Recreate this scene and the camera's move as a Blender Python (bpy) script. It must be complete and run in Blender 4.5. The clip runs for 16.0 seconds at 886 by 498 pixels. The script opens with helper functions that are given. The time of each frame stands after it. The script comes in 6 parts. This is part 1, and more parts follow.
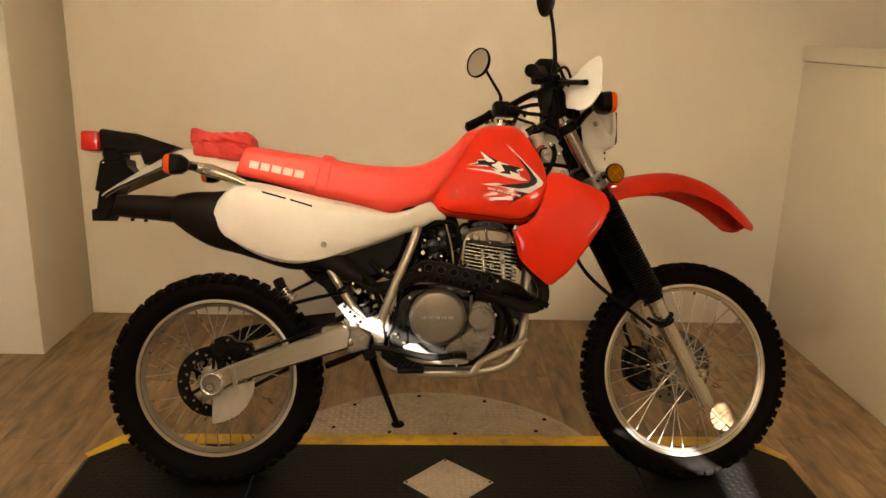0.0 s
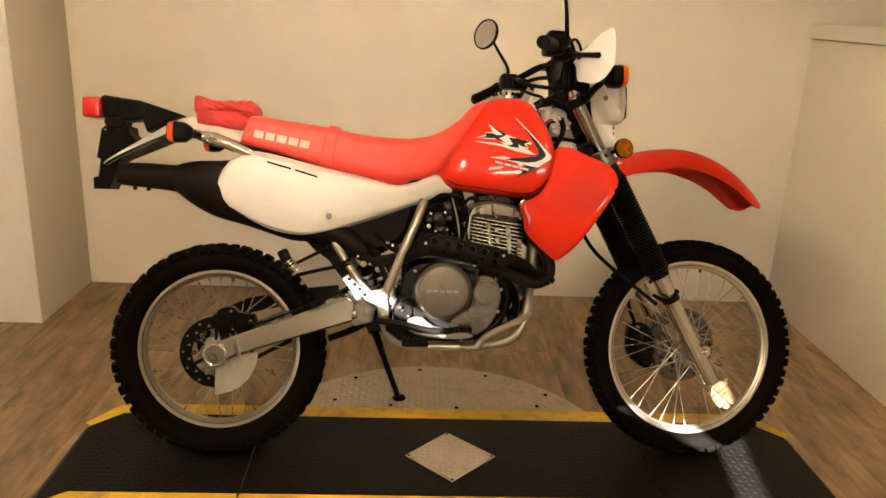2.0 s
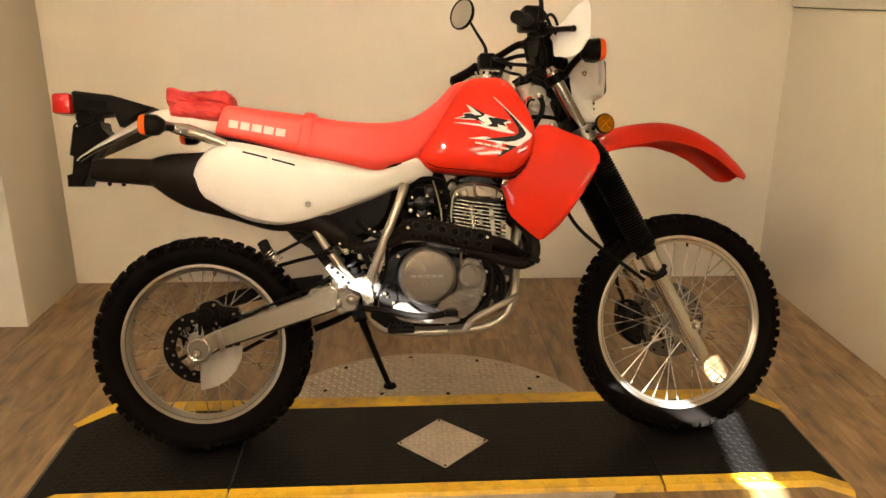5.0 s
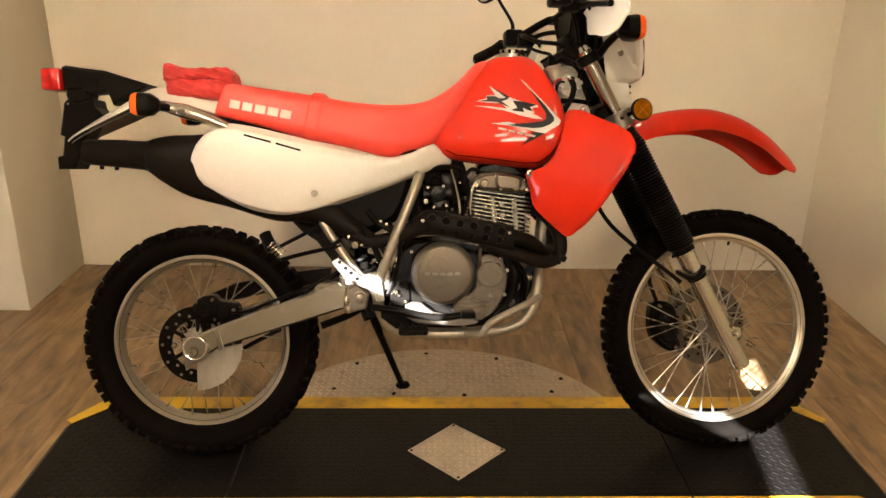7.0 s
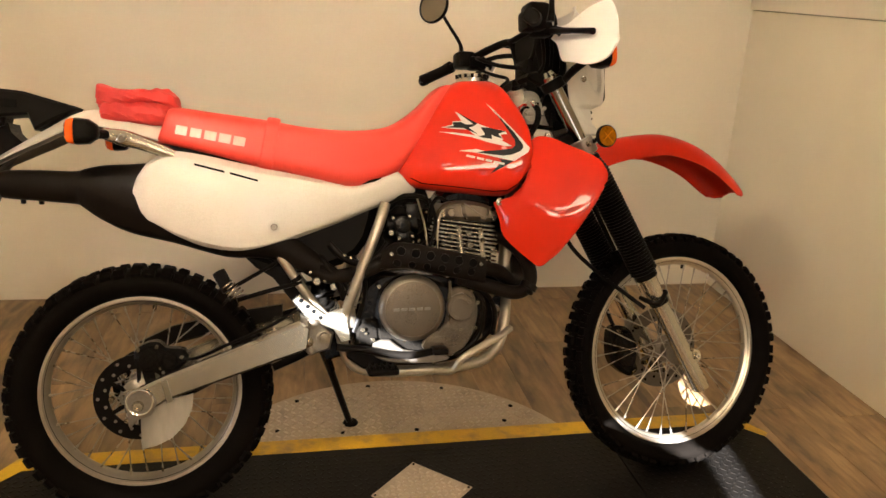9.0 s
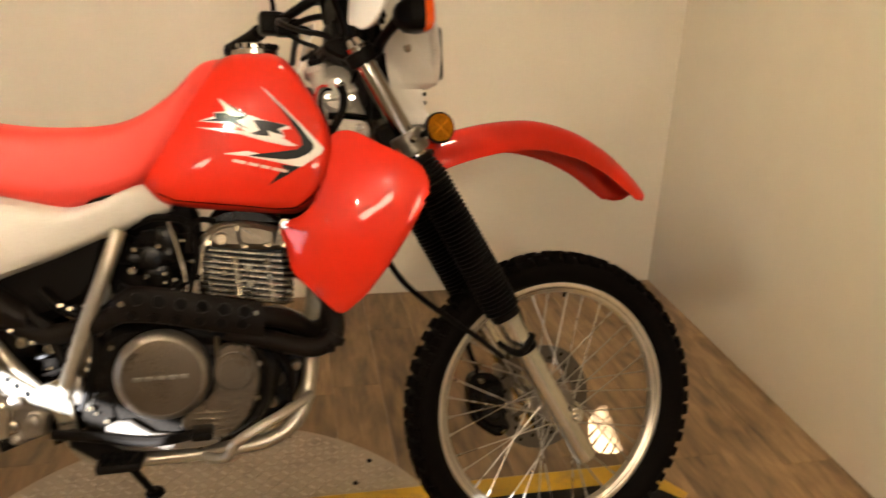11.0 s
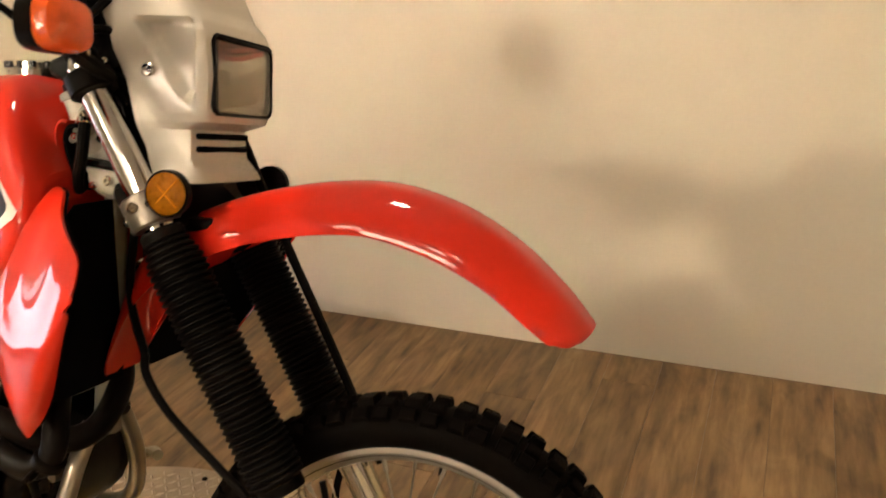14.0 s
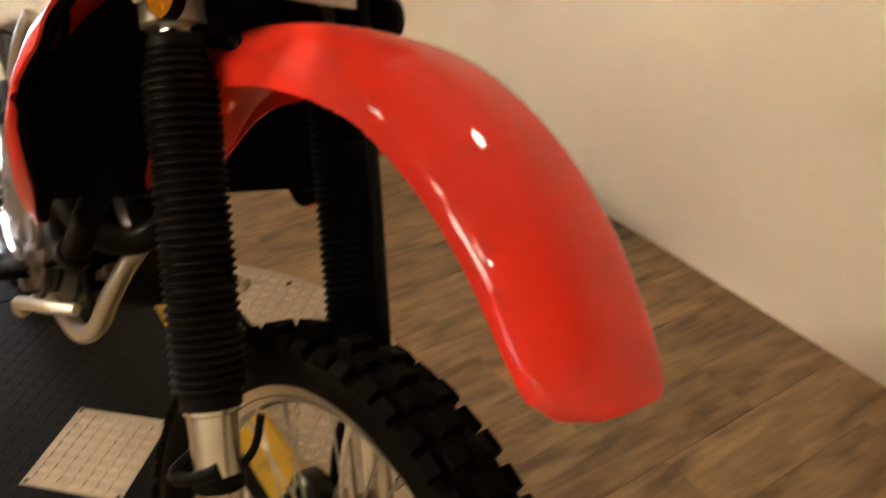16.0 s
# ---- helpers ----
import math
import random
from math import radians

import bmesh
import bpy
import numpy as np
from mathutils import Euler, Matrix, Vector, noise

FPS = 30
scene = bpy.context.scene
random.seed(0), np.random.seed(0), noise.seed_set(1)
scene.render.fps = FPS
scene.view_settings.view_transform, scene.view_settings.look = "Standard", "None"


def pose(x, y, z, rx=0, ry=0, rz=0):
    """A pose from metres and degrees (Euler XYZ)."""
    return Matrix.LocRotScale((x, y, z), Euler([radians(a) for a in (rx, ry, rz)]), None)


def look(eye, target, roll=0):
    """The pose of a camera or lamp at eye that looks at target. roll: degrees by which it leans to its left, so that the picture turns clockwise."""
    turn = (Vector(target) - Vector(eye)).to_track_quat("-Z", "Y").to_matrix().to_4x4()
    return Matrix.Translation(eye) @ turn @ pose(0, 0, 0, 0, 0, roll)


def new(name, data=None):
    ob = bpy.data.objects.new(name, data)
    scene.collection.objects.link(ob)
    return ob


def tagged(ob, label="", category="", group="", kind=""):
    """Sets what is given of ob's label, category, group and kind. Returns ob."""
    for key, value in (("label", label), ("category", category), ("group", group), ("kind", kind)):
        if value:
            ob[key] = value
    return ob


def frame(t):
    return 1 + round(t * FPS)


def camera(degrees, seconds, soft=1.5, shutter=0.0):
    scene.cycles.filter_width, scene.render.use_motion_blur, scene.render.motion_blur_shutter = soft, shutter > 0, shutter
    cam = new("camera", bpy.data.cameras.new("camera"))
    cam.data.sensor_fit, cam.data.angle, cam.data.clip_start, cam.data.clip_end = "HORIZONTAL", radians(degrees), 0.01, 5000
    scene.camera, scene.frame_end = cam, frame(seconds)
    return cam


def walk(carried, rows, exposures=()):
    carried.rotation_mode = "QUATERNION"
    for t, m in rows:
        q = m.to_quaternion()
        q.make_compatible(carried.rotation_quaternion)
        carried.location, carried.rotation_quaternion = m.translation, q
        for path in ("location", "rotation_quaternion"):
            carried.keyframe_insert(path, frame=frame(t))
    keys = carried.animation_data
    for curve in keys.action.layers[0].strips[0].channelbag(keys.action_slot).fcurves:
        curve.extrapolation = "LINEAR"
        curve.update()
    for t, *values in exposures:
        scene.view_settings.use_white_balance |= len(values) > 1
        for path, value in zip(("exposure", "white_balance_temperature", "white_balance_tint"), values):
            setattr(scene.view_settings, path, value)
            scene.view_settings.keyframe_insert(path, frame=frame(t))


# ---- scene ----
cam = camera(59.2, 16.0, shutter=0.4)
PATH = [
    (0, (0.191, 0.653, 1.376), (0.252, 2.578, 0.836), 1.6),
    (0.5, (0.183, 0.66, 1.374), (0.25, 2.579, 0.814), 1.6),
    (1, (0.173, 0.67, 1.382), (0.245, 2.581, 0.797), 1.6),
    (1.5, (0.183, 0.663, 1.368), (0.245, 2.574, 0.782), 1.8),
    (2, (0.157, 0.671, 1.364), (0.235, 2.578, 0.764), 2.6),
    (2.5, (0.161, 0.677, 1.363), (0.231, 2.579, 0.748), 1.6),
    (3, (0.162, 0.687, 1.361), (0.248, 2.583, 0.731), 1.2),
    (3.5, (0.193, 0.69, 1.349), (0.279, 2.585, 0.715), 0.6),
    (6, (0.193, 0.709, 1.339), (0.282, 2.609, 0.721), 0.2),
    (6.5, (0.23, 0.799, 1.352), (0.311, 2.699, 0.735), 0.0),
    (7, (0.221, 0.887, 1.33), (0.248, 2.766, 0.646), 0.8),
    (7.5, (0.09, 0.933, 1.323), (0.288, 2.825, 0.708), 2.2),
    (8, (-0.045, 0.955, 1.34), (0.32, 2.821, 0.719), 2.9),
    (8.2, (-0.079, 0.961, 1.336), (0.329, 2.82, 0.719), 4.1),
    (10.3, (0.258, 1.271, 1.37), (0.538, 3.118, 0.655), -0.1),
    (10.5, (0.322, 1.329, 1.321), (0.615, 3.184, 0.633), -0.2),
    (11, (0.496, 1.515, 1.318), (0.864, 3.333, 0.57), 2.0),
    (11.2, (0.585, 1.562, 1.268), (0.993, 3.384, 0.55), 2.6),
    (11.5, (0.734, 1.655, 1.252), (0.963, 3.499, 0.512), 5.3),
    (12, (0.93, 1.797, 1.221), (1.012, 3.63, 0.426), 1.7),
    (12.5, (1.073, 1.956, 1.205), (0.969, 3.733, 0.292), 2.8),
    (13, (1.201, 2.071, 1.22), (0.864, 3.819, 0.308), -1.1),
    (13.5, (1.353, 2.152, 1.252), (0.657, 3.813, 0.383), -1.8),
    (14, (1.458, 2.257, 1.276), (0.677, 3.913, 0.472), -4.7),
    (14.5, (1.5, 2.41, 1.269), (0.511, 3.964, 0.488), -3.7),
    (15, (1.485, 2.526, 1.263), (0.49, 4.004, 0.356), 0.1),
    (15.5, (1.516, 2.664, 1.216), (0.252, 3.915, 0.301), -0.1),
    (15.8, (1.517, 2.727, 1.187), (0.164, 3.822, 0.2), 3.1),
    (16, (1.512, 2.749, 1.172), (0.127, 3.694, 0.082), 1.4),
]
walk(cam, [(t, look(eye, target, roll)) for t, eye, target, roll in PATH],
     exposures=[(0, -0.55, 6650, 10), (1.5, -0.26, 6250, 10), (3.5, -0.21, 6250, 10), (7, -0.18, 6150, 10), (8, -0.24, 6150, 10), (10.5, -0.25, 6050, 10), (11.2, -0.22, 6000, 10), (11.5, -0.05, 6000, 10), (12, 0.10, 5950, 10), (12.5, 0.20, 5900, 10), (13.5, 0.18, 5900, 10), (14.5, 0.02, 5900, 10), (16, 0.16, 5850, 10)])

# ---- light ----
world = bpy.data.worlds.new("room_air")
scene.world = world
world.use_nodes = True
world.node_tree.nodes["Background"].inputs[0].default_value = (1.0, 0.80, 0.60, 1)
world.node_tree.nodes["Background"].inputs[1].default_value = 0.02
WARM = (1.0, 0.77, 0.51)


def lamp(name, kind, m, energy, color, **settings):
    data = bpy.data.lights.new(name, kind)
    data.energy, data.color = energy, color
    if kind == "SPOT":
        data.spot_size, data.spot_blend = radians(settings["cone"]), 1.0
        data.shadow_soft_size = settings["size"]
    if kind == "AREA":
        data.shape, data.size, data.size_y = "RECTANGLE", settings["size"], settings["size_y"]
    if kind == "SUN":
        data.angle = radians(settings["angle"])
    ob = new(name, data)
    ob.matrix_world = m
    return ob


# a warm hanging spot; unseen panels and spots added as warm fill round the stand; daylight through two gaps and a
# window
lamp("hanging_spot", "SPOT", look((-0.52, 1.70, 2.09), (0.45, 3.6, 0.7)), 172, WARM, cone=175, size=0.018)
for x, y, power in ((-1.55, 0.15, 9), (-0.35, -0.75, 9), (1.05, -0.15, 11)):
    lamp("fill_panel", "AREA", look((x, y, 2.88), (0.2, 3.6, 0.8)), power, WARM, size=0.32, size_y=0.32)
lamp("fill_spot", "SPOT", look((1.55, 0.70, 2.86), (0.4, 3.6, 0.7)), 25, WARM, cone=150, size=0.06)
lamp("fill_panel", "AREA", look((0.2, -2.2, 2.75), (0.2, 4.2, 1.0)), 120, WARM, size=1.6, size_y=0.7)
lamp("fill_spot", "SPOT", look((0.85, 3.30, 2.88), (0.95, 3.45, 0.0)), 62, WARM, cone=95, size=0.12)
lamp("daylight_sun", "SUN", look((0, 0, 0), (0.88, 1.0, -0.36)), 190.0, (1.0, 0.98, 0.98), angle=0.15)

# ---- materials ----


def shade(name, color, rough=0.5, metal=0.0, var=0.12, scale=6.0, fine=60.0, bump=0.0, coat=0.0, random_by=0.0, transmission=0.0,
          emission=None, stretch=(1, 1, 1), coat_rough=0.08, dirt=0.0, ior=1.5):
    """A procedural surface: colour varied at two scales, roughness wear, fine relief."""
    m = bpy.data.materials.new(name)
    m.use_nodes = True
    n, l = m.node_tree.nodes, m.node_tree.links
    b = n["Principled BSDF"]
    tc, mp = n.new("ShaderNodeTexCoord"), n.new("ShaderNodeMapping")
    mp.inputs["Scale"].default_value = stretch
    l.new(tc.outputs["Object"], mp.inputs[0])
    big, small = n.new("ShaderNodeTexNoise"), n.new("ShaderNodeTexNoise")
    for node, s, d in ((big, scale, 4), (small, fine, 3)):
        node.inputs["Scale"].default_value, node.inputs["Detail"].default_value = s, d
        l.new(mp.outputs[0], node.inputs["Vector"])
    mix = n.new("ShaderNodeMix")
    mix.data_type = "FLOAT"
    mix.inputs[0].default_value = 0.4
    l.new(big.outputs[0], mix.inputs[2])
    l.new(small.outputs[0], mix.inputs[3])
    ramp = n.new("ShaderNodeValToRGB")
    c = Vector(color)
    ramp.color_ramp.elements[0].position, ramp.color_ramp.elements[1].position = 0.3, 0.7
    ramp.color_ramp.elements[0].color = (*(c * (1 - var)), 1)
    ramp.color_ramp.elements[1].color = (*[min(1, v) for v in c * (1 + var)], 1)
    l.new(mix.outputs[0], ramp.inputs[0])
    col = ramp.outputs[0]
    if random_by:
        info, hsv, mr = n.new("ShaderNodeObjectInfo"), n.new("ShaderNodeHueSaturation"), n.new("ShaderNodeMapRange")
        mr.inputs[3].default_value, mr.inputs[4].default_value = 1 - random_by, 1 + random_by
        l.new(info.outputs["Random"], mr.inputs[0])
        l.new(mr.outputs[0], hsv.inputs["Value"])
        l.new(col, hsv.inputs["Color"])
        col = hsv.outputs[0]
    if dirt:
        d, dm = n.new("ShaderNodeTexNoise"), n.new("ShaderNodeMix")
        d.inputs["Scale"].default_value, d.inputs["Detail"].default_value = scale * 2.3, 8
        dr = n.new("ShaderNodeValToRGB")
        dr.color_ramp.elements[0].position, dr.color_ramp.elements[1].position = 0.52, 0.72
        dr.color_ramp.elements[1].color = (dirt, dirt, dirt, 1)
        l.new(tc.outputs["Object"], d.inputs["Vector"])
        l.new(d.outputs[0], dr.inputs[0])
        dm.data_type = "RGBA"
        dm.inputs[7].default_value = (0.12, 0.10, 0.08, 1)
        l.new(dr.outputs[0], dm.inputs[0])
        l.new(col, dm.inputs[6])
        col = dm.outputs[2]
    l.new(col, b.inputs["Base Color"])
    rr = n.new("ShaderNodeMapRange")
    rr.inputs[3].default_value, rr.inputs[4].default_value = max(0.02, rough * 0.8), min(1, rough * 1.2)
    l.new(mix.outputs[0], rr.inputs[0])
    l.new(rr.outputs[0], b.inputs["Roughness"])
    b.inputs["Metallic"].default_value, b.inputs["IOR"].default_value = metal, ior
    b.inputs["Coat Weight"].default_value, b.inputs["Coat Roughness"].default_value = coat, coat_rough
    b.inputs["Transmission Weight"].default_value = transmission
    if emission:
        b.inputs["Emission Color"].default_value, b.inputs["Emission Strength"].default_value = (*emission[0], 1), emission[1]
    if bump:
        bp = n.new("ShaderNodeBump")
        bp.inputs["Strength"].default_value, bp.inputs["Distance"].default_value = min(1, bump), 0.002
        l.new(small.outputs[0], bp.inputs["Height"])
        l.new(bp.outputs[0], b.inputs["Normal"])
    return m


def wood(name):
    """Weathered oak-look plank: long streaks along y, blotches, a tone of its own for each plank."""
    m = bpy.data.materials.new(name)
    m.use_nodes = True
    n, l = m.node_tree.nodes, m.node_tree.links
    b = n["Principled BSDF"]
    tc, mp, info = n.new("ShaderNodeTexCoord"), n.new("ShaderNodeMapping"), n.new("ShaderNodeObjectInfo")
    add = n.new("ShaderNodeVectorMath")
    comb, mul = n.new("ShaderNodeCombineXYZ"), n.new("ShaderNodeMath")
    mul.operation, mul.inputs[1].default_value = "MULTIPLY", 37.0
    l.new(info.outputs["Random"], mul.inputs[0])
    for i in range(3):
        l.new(mul.outputs[0], comb.inputs[i])
    l.new(tc.outputs["Object"], add.inputs[0])
    l.new(comb.outputs[0], add.inputs[1])
    mp.inputs["Scale"].default_value = (13, 1.5, 13)
    l.new(add.outputs[0], mp.inputs[0])
    grain, blot, fine = (n.new("ShaderNodeTexNoise") for _ in range(3))
    for node, s, d, dist in ((grain, 1.6, 8, 1.2), (blot, 3.2, 5, 0.6), (fine, 5.0, 7, 0.4)):
        node.inputs["Scale"].default_value, node.inputs["Detail"].default_value, node.inputs["Distortion"].default_value = s, d, dist
    l.new(mp.outputs[0], grain.inputs["Vector"])
    l.new(mp.outputs[0], fine.inputs["Vector"])
    mp2 = n.new("ShaderNodeMapping")
    mp2.inputs["Scale"].default_value = (5.2, 1.7, 5.2)
    l.new(add.outputs[0], mp2.inputs[0])
    l.new(mp2.outputs[0], blot.inputs["Vector"])
    mx = n.new("ShaderNodeMix")
    mx.data_type = "FLOAT"
    mx.inputs[0].default_value = 0.66
    l.new(grain.outputs[0], mx.inputs[2])
    l.new(blot.outputs[0], mx.inputs[3])
    ramp = n.new("ShaderNodeValToRGB")
    e = ramp.color_ramp.elements
    e[0].position, e[0].color = 0.36, (0.098, 0.060, 0.030, 1)
    e[1].position, e[1].color = 0.64, (0.350, 0.228, 0.112, 1)
    mid = ramp.color_ramp.elements.new(0.5)
    mid.color = (0.222, 0.139, 0.065, 1)
    fx = n.new("ShaderNodeMix")
    fx.data_type = "FLOAT"
    fx.inputs[0].default_value = 0.20
    l.new(mx.outputs[0], fx.inputs[2])
    l.new(fine.outputs[0], fx.inputs[3])
    # short dark checks and knots
    mp3, knot, kr, km = n.new("ShaderNodeMapping"), n.new("ShaderNodeTexNoise"), n.new("ShaderNodeMapRange"), n.new("ShaderNodeMath")
    mp3.inputs["Scale"].default_value = (19, 5.5, 19)
    l.new(add.outputs[0], mp3.inputs[0])
    l.new(mp3.outputs[0], knot.inputs["Vector"])
    knot.inputs["Scale"].default_value, knot.inputs["Detail"].default_value = 1.0, 3
    kr.inputs[1].default_value, kr.inputs[2].default_value, kr.inputs[4].default_value = 0.56, 0.78, 0.12
    l.new(knot.outputs[0], kr.inputs[0])
    km.operation = "SUBTRACT"
    l.new(fx.outputs[0], km.inputs[0])
    l.new(kr.outputs[0], km.inputs[1])
    l.new(km.outputs[0], ramp.inputs[0])
    hsv, mr = n.new("ShaderNodeHueSaturation"), n.new("ShaderNodeMapRange")
    mr.inputs[3].default_value, mr.inputs[4].default_value = 0.80, 1.18
    l.new(info.outputs["Random"], mr.inputs[0])
    l.new(mr.outputs[0], hsv.inputs["Value"])
    l.new(ramp.outputs[0], hsv.inputs["Color"])
    l.new(hsv.outputs[0], b.inputs["Base Color"])
    rr = n.new("ShaderNodeMapRange")
    rr.inputs[3].default_value, rr.inputs[4].default_value = 0.30, 0.48
    l.new(fine.outputs[0], rr.inputs[0])
    l.new(rr.outputs[0], b.inputs["Roughness"])
    bp = n.new("ShaderNodeBump")
    bp.inputs["Strength"].default_value, bp.inputs["Distance"].default_value = 0.25, 0.001
    l.new(fine.outputs[0], bp.inputs["Height"])
    l.new(bp.outputs[0], b.inputs["Normal"])
    return m


WALL = shade("cream_wall_paint", (0.655, 0.598, 0.472), 0.62, var=0.03, scale=1.2, fine=90, bump=0.12)
PANEL = shade("gloss_wall_panel", (0.81, 0.745, 0.58), 0.16, ior=1.65, var=0.04, scale=1.0, fine=5, bump=0.06)
TRIM = shade("cream_trim_paint", (0.80, 0.74, 0.60), 0.4, var=0.04, scale=3)
# a darker tan than the cream of the other walls
TAN = shade("darker_tan_wall", (0.30, 0.23, 0.15), 0.7, var=0.04, scale=2, bump=0.1)
CEIL = shade("ceiling_paint", (0.82, 0.79, 0.72), 0.8, var=0.03)
PLANK = wood("oak_vinyl_plank")
SUBFLOOR = shade("dark_joint", (0.05, 0.035, 0.025), 0.8)
MAT = shade("black_rubber_mat", (0.0052, 0.0045, 0.0038), 0.40, var=0.35, scale=8, fine=160, bump=0.3, dirt=0.02, ior=1.2)
YELLOW = shade("yellow_rubber", (0.62, 0.37, 0.012), 0.45, var=0.14, scale=9, fine=120, bump=0.3, dirt=0.5)
STEELBAR = shade("worn_bright_tread", (0.50, 0.42, 0.32), 0.36, metal=0.5, var=0.2, scale=9, fine=200, bump=0.1)
STEEL = shade("worn_tread_plate", (0.42, 0.345, 0.255), 0.45, metal=0.3, var=0.16, scale=7, fine=140, bump=0.2, dirt=0.35)
RED = shade("red_gloss_plastic", (0.51, 0.018, 0.0045), 0.45, ior=1.15, var=0.03, scale=3, fine=30, coat=0.7, coat_rough=0.04)
SEATRED = shade("red_vinyl", (0.70, 0.048, 0.028), 0.50, var=0.08, scale=7, fine=420, bump=0.35)
BAGRED = shade("red_nylon", (0.50, 0.024, 0.018), 0.6, var=0.12, scale=14, fine=500, bump=0.4)
WHITE = shade("cream_white_plastic", (0.56, 0.53, 0.462), 0.28, var=0.012, scale=2, fine=420, coat=0.5)
BLACK = shade("black_plastic", (0.0040, 0.0034, 0.0028), 0.32, var=0.25, scale=12, fine=420, bump=0.2, ior=1.12)
RUBBER = shade("black_rubber", (0.0040, 0.0034, 0.0028), 0.44, var=0.3, scale=12, fine=300, bump=0.3, ior=1.13)
TYRE = shade("tyre_rubber", (0.0036, 0.0029, 0.0023), 0.55, var=0.35, scale=16, fine=240, bump=0.4, ior=1.07)
DISC = shade("brushed_steel_disc", (0.12, 0.105, 0.085), 0.34, metal=0.9, var=0.15, scale=20, fine=140, bump=0.1)
SPOKE = shade("bright_spoke_steel", (0.36, 0.33, 0.28), 0.28, metal=0.9, var=0.08, scale=12)
CHROME = shade("chrome", (0.72, 0.70, 0.67), 0.08, metal=1.0, var=0.04, scale=10)
ALLOY = shade("brushed_alloy", (0.53, 0.485, 0.39), 0.23, metal=0.93, var=0.06, scale=8, fine=400, bump=0.02)
RIMALLOY = shade("anodised_rim", (0.56, 0.51, 0.42), 0.30, metal=0.9, var=0.08, scale=14)
SILVER = shade("silver_frame_paint", (0.35, 0.315, 0.25), 0.30, metal=0.7, var=0.12, scale=10, coat=0.2, dirt=0.2)
CAST = shade("cast_alloy", (0.22, 0.195, 0.16), 0.34, metal=0.85, var=0.22, scale=18, fine=160, bump=0.35, dirt=0.3)
ENGINE = shade("gloss_black_casting", (0.0045, 0.0039, 0.0032), 0.15, var=0.3, scale=14, fine=450, bump=0.2, ior=1.24)
COVER = shade("bronze_grey_cover", (0.135, 0.108, 0.076), 0.28, metal=0.85, var=0.05, scale=8, fine=600, bump=0.1)
HEAT = shade("heat_black", (0.0055, 0.004, 0.003), 0.38, metal=0.0, ior=1.16, var=0.3, scale=16, fine=150, bump=0.2)
# near-black for holes, slots, seams and hollows; their dark is in the colour
DEEPBLACK = shade("deep_black", (0.003, 0.003, 0.003), 0.8, var=0.2, ior=1.1)
FIN = shade("bare_fin_alloy", (0.42, 0.375, 0.29), 0.27, metal=0.9, var=0.18, scale=16, fine=200, bump=0.15, dirt=0.25)
HEADCAST = shade("bronze_head_casting", (0.15, 0.122, 0.088), 0.30, metal=0.85, var=0.2, scale=22, fine=180, bump=0.3, dirt=0.3)
BRIGHTCAST = shade("bright_rough_casting", (0.40, 0.37, 0.31), 0.48, metal=0.35, var=0.12, scale=16, fine=220, bump=0.35, dirt=0.2)
LETTER = shade("worn_white_print", (0.54, 0.40, 0.34), 0.45, var=0.12, scale=60, fine=300)
BRASS = shade("plated_bolt", (0.26, 0.225, 0.165), 0.26, metal=0.95, var=0.15, scale=30)
ORANGE = shade("orange_lens", (0.80, 0.105, 0.006), 0.16, var=0.10, scale=40, fine=180, bump=0.3, coat=0.5)
AMBERRIB = shade("amber_rib", (0.42, 0.15, 0.004), 0.25, var=0.2, scale=60, ior=1.3)
AMBER = shade("amber_reflector", (0.20, 0.072, 0.0006), 0.28, var=0.4, scale=45, fine=160, bump=0.6, ior=1.14)
TAILRED = shade("red_lens", (0.42, 0.010, 0.008), 0.15, var=0.12, scale=50, fine=150, coat=0.5)
GLASS = shade("headlight_glass", (0.92, 0.90, 0.84), 0.05, var=0.02, transmission=0.92)
REFLECTOR = shade("lamp_bowl", (0.86, 0.85, 0.82), 0.10, metal=1.0, var=0.06, scale=30)
MIRROR = shade("mirror_glass", (0.80, 0.79, 0.77), 0.02, metal=1.0, var=0.0)
GUARDW = shade("milky_guard_plastic", (0.90, 0.88, 0.80), 0.32, var=0.03, scale=9, fine=300, coat=0.3)
DECALW = shade("white_decal", (0.54, 0.51, 0.46), 0.3, var=0.03, coat=0.3)
DECALB = shade("black_decal", (0.004, 0.004, 0.004), 0.3, var=0.1, ior=1.25)
PANE = shade("glowing_pane", (0.8, 0.8, 0.8), 0.3, var=0.02, emission=((1.0, 0.97, 0.92), 3.0))
SIDEGLASS = shade("daylit_side_pane", (0.8, 0.8, 0.8), 0.3, var=0.02, emission=((0.97, 0.97, 1.0), 6.0))
GUARDPL = shade("smoky_ribbed_plastic", (0.24, 0.215, 0.175), 0.38, var=0.25, scale=14, fine=90, stretch=(1, 1, 0.25))
# grey holds the fender's under-shade in its colour, plus patchy dirt
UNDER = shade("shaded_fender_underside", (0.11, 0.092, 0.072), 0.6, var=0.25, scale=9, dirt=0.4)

# ---- mesh tools ----


def finish(me, material, sharp=32):
    me.materials.append(material)
    me.polygons.foreach_set("use_smooth", [True] * len(me.polygons))
    me.set_sharp_from_angle(angle=radians(sharp))
    return me


def mesh_of(name, bm, material, sharp=32):
    bmesh.ops.recalc_face_normals(bm, faces=bm.faces[:])
    me = bpy.data.meshes.new(name)
    bm.to_mesh(me)
    bm.free()
    return finish(me, material, sharp)


